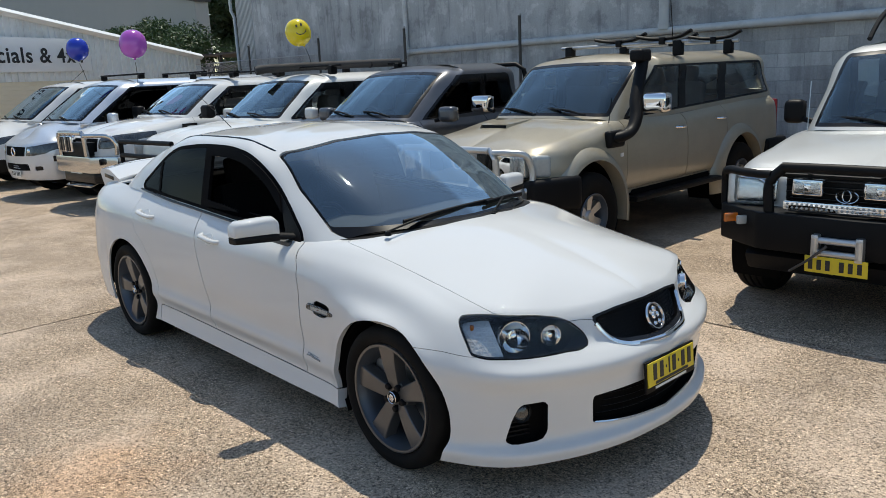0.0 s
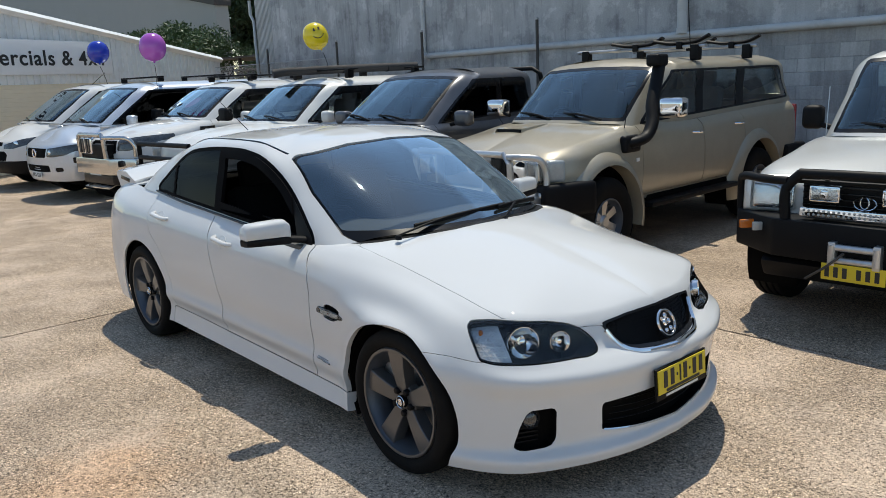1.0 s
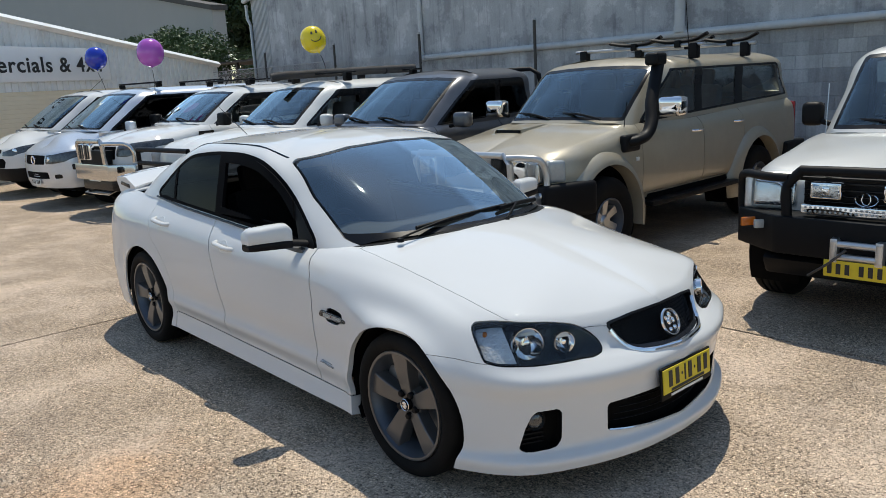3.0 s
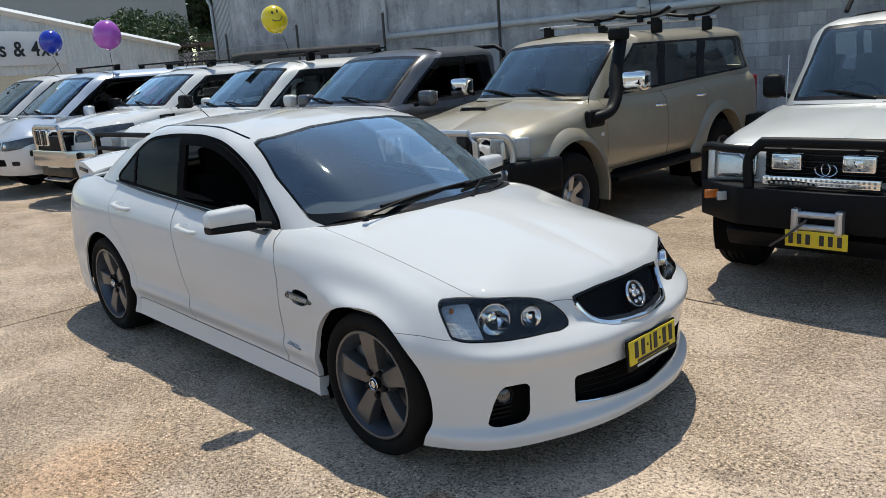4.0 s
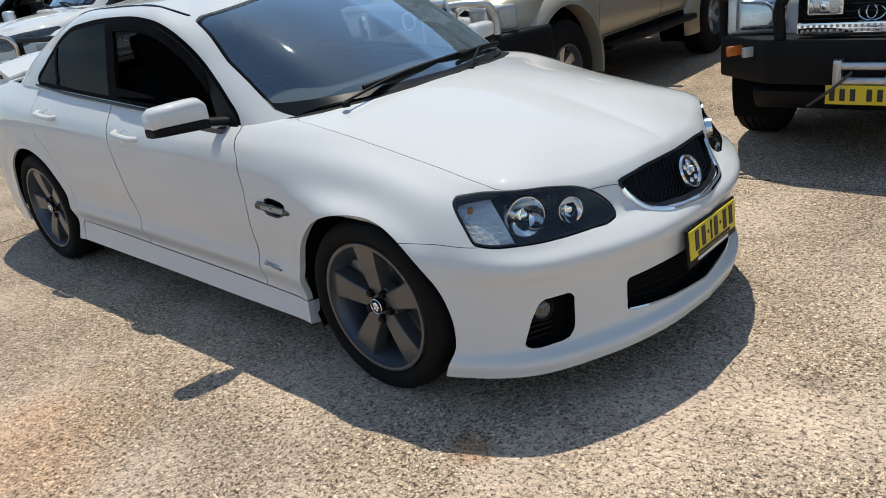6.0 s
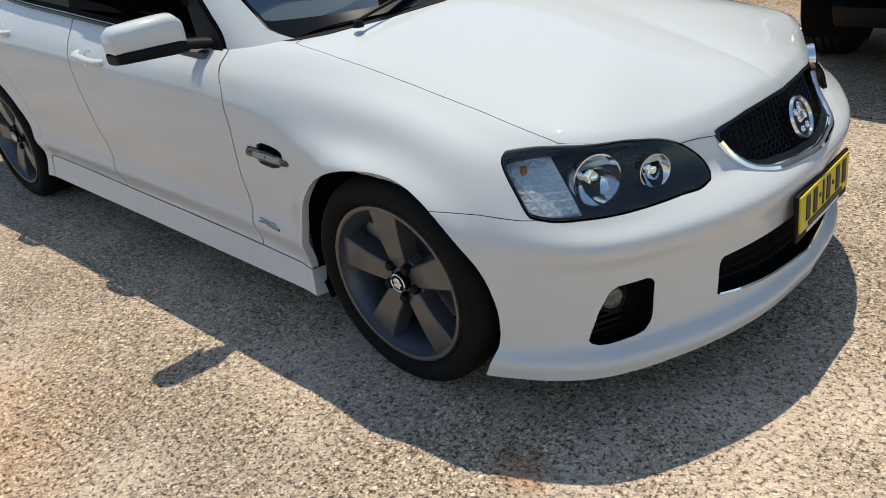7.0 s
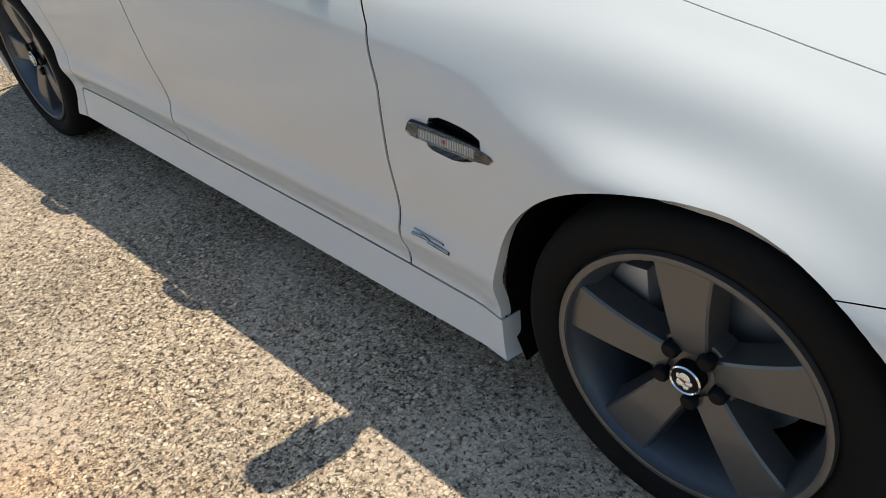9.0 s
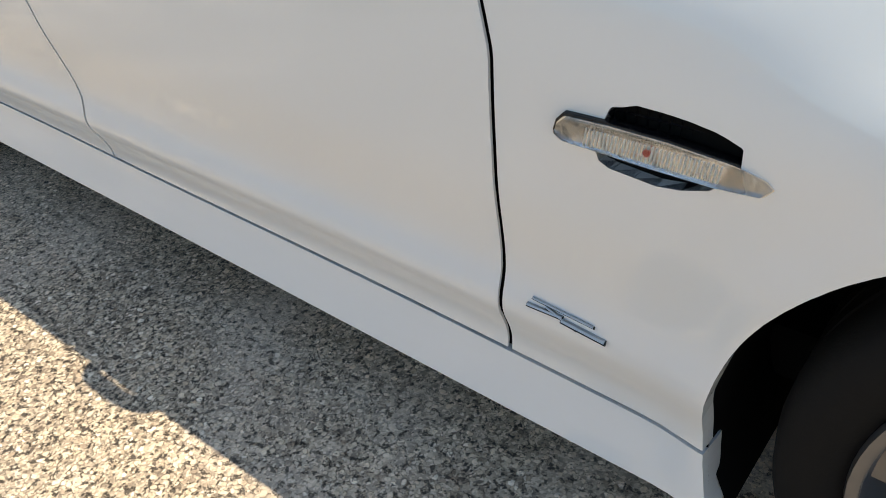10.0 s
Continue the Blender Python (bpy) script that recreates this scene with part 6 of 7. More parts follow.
    scr = [(0.2, bonnet[1] + 0.055), (-0.5 * w, bonnet[1] + 0.050), (-sw, bonnet[1] + 0.04), (-(rw - 0.07), roof - 0.105), (-0.5 * rw, roof - 0.085), (0.2, roof - 0.075)]
    screen, shell = take(shell, scr, front, 0.0, lambda p: p[:, 0] > wst - 0.12)
    rear_s = [(0.2, belt[1] + 0.09), (-(w - 0.24), belt[1] + 0.08), (-(rw - 0.12), roof - 0.17), (0.2, roof - 0.16)]
    back, shell = take(shell, rear_s, front, 0.0, lambda p: p[:, 0] < rr + 0.1)
    soup_part("roof_shell", shell, paint, v, both=True)
    edge, pane = cut(screen, -0.03 - outline_distance(front(screen.p), scr))
    g = soup_part("windscreen", pushed(pane, -0.002), AUTOGLASS, v, rim=0, both=True)
    g.visible_shadow = False
    soup_part("screen_seal", pushed(edge, -0.001), GLOSSBLACK, g, rim=0.01, both=True)
    soup_part("rear_screen", pushed(back, -0.002), CLEAR, v, rim=0, both=True)
    edge, panes = cut(dlo, -0.022 - outline_distance(side(dlo.p), win))
    soup_part("window_surround", pushed(edge, -0.002), GLOSSBLACK, v, rim=0.02, both=True)
    for px, ph in pillars:
        pil, panes = cut(panes, np.abs(panes.p[:, 0] - px) - ph)
        for s in (pil, flipped(pil)):
            soup_part("pillar", pushed(s, -0.001), GLOSSBLACK, v, rim=0.02)
    cuts = sorted([p[0] for p in pillars])
    rest = panes
    for px in cuts + [99]:
        one, rest = cut(rest, rest.p[:, 0] - px)
        if len(one.f):
            for s in (one, flipped(one)):
                soup_part("side_glass", pushed(s, -0.004), glass_side or CLEAR, v, rim=0)
    if visor:
        band, _ = cut(panes, -(outline_distance(side(panes.p), win) + 0.10))
        band, _ = cut(band, ztop - 0.12 - band.p[:, 2])
        for s in (band, flipped(band)):
            soup_part("weather_shield", pushed(s, 0.012), GLOSSBLACK, v, rim=0.02)
    # cabin
    part("cabin_floor", box((cowl - rb - 0.1, 2 * w - 0.3, 0.05), ((cowl + rb) / 2, 0, zs + 0.12)), DARK, v)
    part("dashboard", box((0.45, 2 * w - 0.35, 0.34), (cowl - 0.22, 0, bonnet[1] - 0.14), 0.06), DASH, v)
    part("steering_wheel", tube([(cowl - 0.52 + 0.07 * math.sin(a), -0.38 + 0.18 * math.cos(a), bonnet[1] - 0.03 + 0.17 * math.sin(a)) for a in np.linspace(0, 2 * math.pi, 25)], 0.016, 6), BLACK, v)
    for k, x in enumerate((cowl - 1.15, cowl - 2.0)):
        for s in (-1, 1):
            if x - 0.3 < rb:
                continue
            seat = new("seat")
            seat.parent = v
            part("cushion", box((0.5, 0.5, 0.16), (x + 0.25, s * 0.38, zs + 0.36), 0.05), seats, seat)
            part("backrest", box((0.15, 0.5, 0.62), (x, s * 0.38, zs + 0.70), 0.05, turn=Euler((0, -0.25, 0)).to_matrix()), seats, seat)
            part("headrest", box((0.10, 0.27, 0.2), (x - 0.11, s * 0.38, zs + 1.08), 0.04, turn=Euler((0, -0.2, 0)).to_matrix()), seats, seat)
    part("underbody", box((xf - xr - 0.9, 1.3, 0.25), ((xf + xr) / 2, 0, zs + 0.02), 0.05), DARK, v)
    part("engine_bay", box((xf - cowl - 0.2, 1.2, 0.4), ((xf + cowl) / 2 - 0.05, 0, zs + 0.25), 0.05), DARK, v)
    # wipers
    for y0, y1 in ((-0.10, -0.62), (0.52, 0.0)):
        wp = new("wiper")
        wp.parent = v
        a, b = Vector((cowl + 0.10, y0, bonnet[1] + 0.06)), Vector((cowl + 0.02 - 0.10 * abs(y1), y1, bonnet[1] + 0.115))
        part("blade", tube([a, (a + b) / 2 + Vector((0.02, 0, 0.02)), b], 0.012, 6, smooth=8), BLACK, wp)
    return v


def wing_mirror(v, x, y, z, material, size=(0.12, 0.22, 0.17), foot=BLACK):
    for s in (-1, 1):
        m = new("wing_mirror")
        m.parent = v
        part("shell", box(size, (x, s * (y + size[1] / 2 + 0.04), z), 0.06, seg=4), material, m)
        part("mirror_glass", box((0.004, size[1] * 0.8, size[2] * 0.8), (x - size[0] / 2 - 0.001, s * (y + size[1] / 2 + 0.04), z), 0.001), CHROME, m)
        part("stalk", tube([(x + 0.02, s * (y - 0.03), z - size[2] * 0.42), (x + 0.01, s * (y + 0.06), z - size[2] * 0.30)], 0.024, 8), foot, m)


def flare(v, x, z, r, y, material, width=0.05, first=-0.25):
    for s in (-1, 1):
        pts = [(x + (r + 0.02) * math.cos(a), s * y, z + (r + 0.02) * math.sin(a)) for a in np.linspace(first, math.pi + 0.25, 26)]
        bm = bmesh.new()
        rows = []
        for p in pts:
            d = Vector((p[0] - x, 0, p[2] - z)).normalized()
            rows.append([bm.verts.new(Vector(p) + d * a + Vector((0, s * b, 0))) for a, b in ((-0.03, -0.05), (-0.022, width), (0.02, width * 0.95), (0.085, 0.012), (0.10, -0.03))])
        for a, b in zip(rows, rows[1:]):
            for i in range(4):
                bm.faces.new((a[i], a[i + 1], b[i + 1], b[i]))
        part("wheel_flare", bm, material, v, sharp=1.0)


def plate(parent, at, tilt=0.0, name="number_plate", ground=None):
    n = new(name)
    n.parent = parent
    tagged(n, "white number plate with dark characters" if ground else "yellow number plate with black characters")
    n.matrix_basis = Matrix.Translation(at) @ Euler((0, -tilt, 0)).to_matrix().to_4x4()
    part("plate", box((0.005, 0.372, 0.107), (0, 0, 0), 0.002), ground or YELLOW, n)
    for i in range(6):
        y = (-0.150, -0.098, -0.046, 0.036, 0.088, 0.140)[i]
        part("character", box((0.003, 0.027, 0.066), (0.0035, y, 0)), INK, n, smooth=False)
    return n


def patrol():
    v = vehicle("offroad_wagon", "dusty bronze-gold off-road wagon with snorkel and roof bars", at_nose(-1.08, 2.02, 2.30, -88.5), GOLD, wb=2.97, fo=0.80, ro=1.22, w=0.90, zs=0.52, belt=(1.19, 1.30), bonnet=(1.05, 1.23),
                cowl=0.93, wst=0.30, roof=1.87, rw=0.755, rr=-2.32, rb=-2.64, tyre=0.405, tyre_w=0.27, rim_r=0.215, pillars=((-0.33, 0.07), (-1.22, 0.085)), arch=0.50, doors=((-0.28, 0.88), (-1.18, -0.29)), nose_round=0.75, bonnet_in=0.12, track=0.95)
    flare(v, 1.485, 0.425, 0.50, 0.885, GOLD, 0.085, 0.42)
    flare(v, -1.485, 0.425, 0.50, 0.885, GOLD, 0.085)
    # bonnet scoop
    sc = new("bonnet_scoop")
    sc.parent = v
    bm = bmesh.new()
    vs = [bm.verts.new(q) for q in ((1.62, -0.34, 1.175), (1.62, 0.02, 1.175), (1.60, -0.32, 1.235), (1.60, 0.0, 1.235), (1.15, -0.34, 1.225), (1.15, 0.02, 1.225), (1.18, -0.30, 1.262), (1.18, -0.02, 1.262))]
    for f in ((2, 3, 7, 6), (0, 2, 6, 4), (1, 5, 7, 3), (4, 6, 7, 5)):
        bm.faces.new([vs[i] for i in f])
    part("hump", bm, GOLD, sc, smooth=False)
    part("opening", box((0.02, 0.30, 0.05), (1.595, -0.16, 1.205), 0.008), BLACK, sc)
    # snorkel
    sn = new("snorkel")
    sn.parent = v
    tagged(sn, "black plastic snorkel up the windscreen pillar")
    part("body", tube([(1.16, 0.86, 1.08), (1.08, 0.955, 1.10), (0.95, 0.975, 1.14), (0.84, 0.965, 1.25), (0.74, 0.90, 1.42), (0.62, 0.86, 1.60), (0.50, 0.82, 1.78)], 0.062, 14, smooth=36, flat=0.8), BLACK, sn)
    part("cowl", box((0.19, 0.15, 0.12), (0.52, 0.81, 1.83), 0.04, seg=4), BLACK, sn)
    part("fender_mount", box((0.26, 0.08, 0.16), (1.10, 0.90, 1.08), 0.035, seg=3), BLACK, sn)
    wing_mirror(v, 0.72, 0.95, 1.39, CHROME, (0.17, 0.25, 0.19))
    # front: lamps, grille, bull bar
    for s in (-1, 1):
        h = new("headlight")
        h.parent = v
        tagged(h, "large clear headlight")
        part("reflector", box((0.09, 0.35, 0.19), (2.195, s * 0.60, 0.93), 0.035, seg=3, turn=Euler((0, 0, s * -0.22)).to_matrix()), REFLECTOR, h)
        part("lens", box((0.115, 0.375, 0.215), (2.20, s * 0.60, 0.93), 0.04, seg=3, turn=Euler((0, 0, s * -0.22)).to_matrix()), LENS, h).visible_shadow = False
        part("bowl", lathe([(0.0, 0.012), (0.05, 0.010), (0.085, 0.004), (0.09, -0.02)], 24, m=along((2.252, s * 0.56, 0.93), (3, s * 0.7, 0.93))), CHROME, h)
        part("indicator", box((0.16, 0.12, 0.19), (2.085, s * 0.800, 0.93), 0.035, seg=3, turn=Euler((0, 0, s * -0.6)).to_matrix()), MILKY, h)
        sl = new("side_repeater")
        sl.parent = v
        part("lens", box((0.045, 0.012, 0.035), (0.98, s * 0.905, 0.92), 0.004), WHITEPLASTIC, sl)
        tl = new("tail_light")
        tl.parent = v
        part("lens", box((0.10, 0.12, 0.46), (-2.58, s * 0.80, 1.02), 0.03), REDLENS, tl)
        part("side_step", box((1.75, 0.16, 0.05), (-0.05, s * 0.90, 0.47), 0.015), BLACK, v)
        part("step_bracket", box((1.6, 0.12, 0.10), (-0.05, s * 0.80, 0.53), 0.015), DARK, v)
        part("bumper_corner", box((0.56, 0.17, 0.30), (2.02, s * 0.87, 0.68), 0.05, seg=3, turn=Euler((0, 0, s * -0.25)).to_matrix()), BLACK, v)
        part("rear_bumper_corner", box((0.55, 0.12, 0.20), (-2.47, s * 0.88, 0.68), 0.04, seg=3), BLACK, v)
    part("grille", box((0.06, 0.80, 0.20), (2.245, 0, 0.94), 0.02), GLOSSBLACK, v)
    part("front_bumper", box((0.26, 1.62, 0.22), (2.34, 0, 0.66), 0.06, seg=3), ALLOY, v)
    gb = new("bull_bar")
    gb.parent = v
    tagged(gb, "silver alloy bull bar hoop before the headlights")
    part("upper_hoop", tube([(2.42, -0.60, 0.62), (2.44, -0.60, 1.02), (2.44, -0.53, 1.09), (2.44, 0.53, 1.09), (2.44, 0.60, 1.02), (2.42, 0.60, 0.62)], 0.030, 10), ALLOY, gb)
    for s in (-1, 1):
        part("side_hoop", tube([(2.43, s * 0.56, 1.07), (2.37, s * 0.70, 1.07), (2.28, s * 0.80, 1.04), (2.24, s * 0.82, 0.96), (2.25, s * 0.82, 0.78), (2.32, s * 0.76, 0.70)], 0.028, 10, smooth=26), ALLOY, gb)
        part("upright", box((0.10, 0.03, 0.46), (2.41, s * 0.30, 0.86), 0.01), ALLOY, gb)
    part("logo_ring", lathe([(0.055, 0), (0.06, 0.012), (0.075, 0.012), (0.08, 0)], 24, m=along((2.28, 0, 0.96), (3.2, 0, 0.96)), closed=True), CHROME, v)
    # roof bars with kayak cradles
    for k, x in enumerate((-0.40, -1.55)):
        rack = new("roof_bar")
        rack.parent = v
        tagged(rack, "alloy roof bar on black feet")
        part("bar", tube([(x, -0.82, 1.965), (x, 0.82, 1.965)], 0.027, 8, flat=0.7), ALLOY, rack)
        for s in (-1, 1):
            part("foot", box((0.09, 0.10, 0.16), (x, s * 0.70, 1.90), 0.02), BLACK, rack)
        for y in (-0.02, 0.52):
            cr = new("kayak_cradle")
            cr.parent = rack
            part("saddle", tube([(x + 0.03, y - 0.30, 2.035), (x, y - 0.12, 2.005), (x - 0.02, y + 0.04, 2.005), (x - 0.02, y + 0.20, 2.02), (x - 0.03, y + 0.31, 2.07)], 0.040, 10, smooth=18, flat=0.5), BLACK, cr)
            part("clamp", box((0.09, 0.07, 0.08), (x, y, 1.98), 0.015), BLACK, cr)
    part("aerial", tube([(-0.30, 0.70, 1.86), (-0.12, 0.74, 2.65)], 0.006, 6, taper=0.5), BLACK, v)
    part("thin_aerial", tube([(1.05, 0.80, 1.22), (1.0, 0.80, 1.45)], 0.005, 6), BLACK, v)
    return v


patrol()


def cruiser():
    v = vehicle("four_wheel_drive", "pale silver-white four-wheel drive with a black steel bull bar", at_nose(2.22, 2.32, 1.98, -88.0), PALE_SILVER, wb=2.69, fo=0.64, ro=1.1, w=0.88, belt_in=0.045, zs=0.50, belt=(1.12, 1.16), bonnet=(1.00, 1.15),
                cowl=0.62, wst=0.02, roof=1.86, rw=0.775, rr=-2.22, rb=-2.38, tyre=0.385, tyre_w=0.265, rim_r=0.205, pillars=((-0.5, 0.045), (-1.3, 0.05)), arch=0.46, doors=((-0.45, 0.6), (-1.25, -0.46)), nose_round=0.7, bonnet_in=0.10, track=0.90)
    wing_mirror(v, 0.42, 0.85, 1.30, BLACK, (0.12, 0.17, 0.20))
    bb = new("bull_bar")
    bb.parent = v
    tagged(bb, "black steel bull bar with winch and hoops")
    part("bumper", prism([(2.22, -0.50), (2.24, 0.0), (2.22, 0.50), (2.16, 0.60), (1.98, 0.86), (1.62, 0.90), (1.62, 0.72), (1.85, 0.6), (1.85, -0.6), (1.62, -0.72), (1.62, -0.90), (1.98, -0.86), (2.16, -0.60)], 0.25, Matrix.Translation((0, 0, 0.76)), 0.02), BLACK, bb)
    part("skid", box((0.25, 1.2, 0.14), (2.03, 0, 0.46), 0.03, turn=Euler((0, 0.5, 0)).to_matrix()), BLACK, bb)
    for s in (-1, 1):
        part("upright", tube([(2.17, s * 0.44, 0.74), (2.165, s * 0.43, 0.98), (2.15, s * 0.36, 1.055)], 0.034, 10, smooth=14), BLACK, bb)
        part("side_hoop", tube([(2.17, s * 0.43, 1.005), (2.12, s * 0.62, 1.005), (2.00, s * 0.80, 1.00), (1.93, s * 0.855, 0.97), (1.91, s * 0.865, 0.88), (1.91, s * 0.865, 0.74)], 0.029, 10, smooth=30), BLACK, bb)
        ind = new("indicator")
        ind.parent = bb
        part("lens", box((0.03, 0.15, 0.06), (2.110, s * 0.700, 0.69), 0.01, turn=Euler((0, 0, s * -0.87)).to_matrix()), AMBER, ind)
        part("clear_end", box((0.03, 0.07, 0.06), (2.178, s * 0.618, 0.69), 0.01, turn=Euler((0, 0, s * -0.87)).to_matrix()), MILKY, ind)
        h = new("headlight")
        h.parent = v
        tagged(h, "square clear headlight")
        part("reflector", box((0.10, 0.28, 0.18), (1.93, s * 0.615, 0.87), 0.03, seg=3, turn=Euler((0, -0.12, s * -0.2)).to_matrix()), REFLECTOR, h)
        part("lens", box((0.12, 0.305, 0.205), (1.935, s * 0.615, 0.87), 0.035, seg=3, turn=Euler((0, -0.12, s * -0.2)).to_matrix()), LENS, h).visible_shadow = False
        part("bulb_bowl", lathe([(0.0, -0.03), (0.03, -0.025), (0.06, -0.006), (0.072, 0.006), (0.076, 0.0)], 28, m=along((1.978, s * 0.60, 0.87), (3.2, s * 0.82, 0.93))), CHROME, h)
        part("bezel", box((0.10, 0.40, 0.26), (1.90, s * 0.63, 0.875), 0.03, seg=3, turn=Euler((0, -0.1, s * -0.2)).to_matrix()), ALLOY, h)
        part("corner_lamp", box((0.16, 0.08, 0.2), (1.83, s * 0.80, 0.87), 0.03, turn=Euler((0, 0, s * -0.5)).to_matrix()), MILKY, h)
        sp = new("spot_light")
        sp.parent = v
        tagged(sp, "rectangular driving light on the bull bar")
        part("case", box((0.08, 0.19, 0.105), (2.10, s * 0.215, 0.930), 0.015), CHROME, sp)
        part("lens", box((0.01, 0.168, 0.083), (2.143, s * 0.215, 0.930), 0.006), LENS, sp)
        part("reflector", box((0.012, 0.165, 0.08), (2.135, s * 0.215, 0.930), 0.01), REFLECTOR, sp)
        part("bulb_cover", box((0.012, 0.05, 0.055), (2.139, s * 0.215, 0.930), 0.012), CHROME, sp)
        part("bracket", box((0.03, 0.03, 0.10), (2.09, s * 0.215, 0.99), 0.004), BLACK, sp)
    part("top_bar", tube([(2.15, -0.37, 1.055), (2.17, 0, 1.06), (2.15, 0.37, 1.055)], 0.034, 10, smooth=10), BLACK, bb)
    part("cross_bar", tube([(2.10, -0.42, 1.0), (2.10, 0.42, 1.0)], 0.014, 8), BLACK, bb)
    lb = new("light_bar")
    lb.parent = v
    tagged(lb, "chrome LED light bar")
    part("case", box((0.05, 0.70, 0.062), (2.15, 0.0, 0.812), 0.008), CHROME, lb)
    bm = None
    for i in range(22):
        for j in range(2):
            bm = lathe([(0, 0.003), (0.007, 0.002), (0.009, 0.0)], 8, bm=bm, m=along((2.177, -0.32 + i * 0.0305, 0.801 + j * 0.024), (3, -0.32 + i * 0.0305, 0.801 + j * 0.024)))
    tagged(part("led_strip", bm, MILKY, lb), kind="stuff")
    part("grille", box((0.08, 0.80, 0.20), (1.97, 0, 0.90), 0.02), BLACK, v)
    for i in range(4):
        part("grille_bar", box((0.02, 0.78, 0.012), (2.02, 0, 0.84 + i * 0.04), 0.003), GLOSSBLACK, v)
    bm = tube([(2.05, 0.066 * math.cos(a), 0.872 + 0.042 * math.sin(a)) for a in np.linspace(0, 2 * math.pi, 25)], 0.005, 6)
    bm = tube([(2.055, 0.026 * math.cos(a), 0.876 + 0.036 * math.sin(a)) for a in np.linspace(0, 2 * math.pi, 25)], 0.0045, 6, bm=bm)
    part("logo_ring", bm, CHROME, v)
    wn = new("winch")
    wn.parent = bb
    tagged(wn, "alloy roller fairlead of the winch")
    for z in (0.545, 0.625):
        part("roller", tube([(2.262, -0.09, z), (2.262, 0.15, z)], 0.022, 14), ALLOY, wn)
    for s in (-1, 1):
        part("end_roller", tube([(2.275, 0.03 + s * 0.130, 0.53), (2.275, 0.03 + s * 0.130, 0.64)], 0.020, 14), ALLOY, wn)
        part("bracket", box((0.07, 0.045, 0.15), (2.25, 0.03 + s * 0.130, 0.585), 0.008), ALLOY, wn)
    part("hook", tube([(2.30, -0.02, 0.60), (2.31, -0.10, 0.52), (2.30, -0.24, 0.41)], 0.008, 8, smooth=8), OLDSTEEL, wn)
    plate(v, (2.272, 0.03, 0.470), -0.05)
    part("aerial", tube([(0.60, 0.80, 1.12), (0.52, 0.82, 1.55)], 0.004, 6), ALLOY, v)
    part("aerial", tube([(0.60, -0.80, 1.12), (0.52, -0.82, 1.55)], 0.004, 6), ALLOY, v)
    for s in (-1, 1):
        part("roof_rail", tube([(-0.2, s * 0.62, 1.87), (-0.3, s * 0.62, 1.95), (-1.9, s * 0.62, 1.95), (-2.0, s * 0.62, 1.87)], 0.022, 8, smooth=20), BLACK, v)
    for i in range(10):
        part("bonnet_louvre", box((0.012, 0.022, 0.004), (0.80, -0.02 + i * 0.03, 1.190), 0.001), BLACK, v)
    return v


cruiser()


def grey_ute():
    v = vehicle("dual_cab_ute", "dark grey dual-cab ute with weather shields", at_nose(-3.28, 1.32, 2.45, -85.0), GREY, wb=3.085, fo=0.90, ro=1.25, w=0.90, zs=0.50, belt=(1.20, 1.26), bonnet=(1.10, 1.235),
                cowl=0.98, wst=0.24, roof=1.86, rw=0.715, rr=-0.98, rb=-1.12, tyre=0.39, tyre_w=0.265, rim_r=0.215, pillars=((-0.30, 0.05),), glass_side=TINT, last=6, doors=((-0.25, 0.9), (-1.05, -0.26)), nose_round=1.2, visor=True, bonnet_in=0.16)
    wing_mirror(v, 0.68, 0.90, 1.30, GREY, (0.14, 0.22, 0.17))
    for s in (-1, 1):
        h = new("headlight")
        h.parent = v
        part("lens", box((0.24, 0.30, 0.20), (2.20, s * 0.68, 0.93), 0.05, seg=3, turn=Euler((0, 0, s * -0.5)).to_matrix()), MILKY, h)
        part("tray_rail", tube([(-1.2, s * 0.78, 1.30), (-2.6, s * 0.78, 1.32)], 0.022, 8), CHROME, v)
    part("sports_bar", tube([(-1.35, -0.74, 1.28), (-1.25, -0.70, 1.75), (-1.22, -0.60, 1.82), (-1.22, 0.60, 1.82), (-1.25, 0.70, 1.75), (-1.35, 0.74, 1.28)], 0.030, 10), BLACK, v)
    part("grille", box((0.06, 0.85, 0.25), (2.42, 0, 0.92), 0.03), GLOSSBLACK, v)
    part("front_bumper", box((0.30, 1.6, 0.26), (2.34, 0, 0.62), 0.08, seg=3), GREY, v)
    return v


grey_ute()


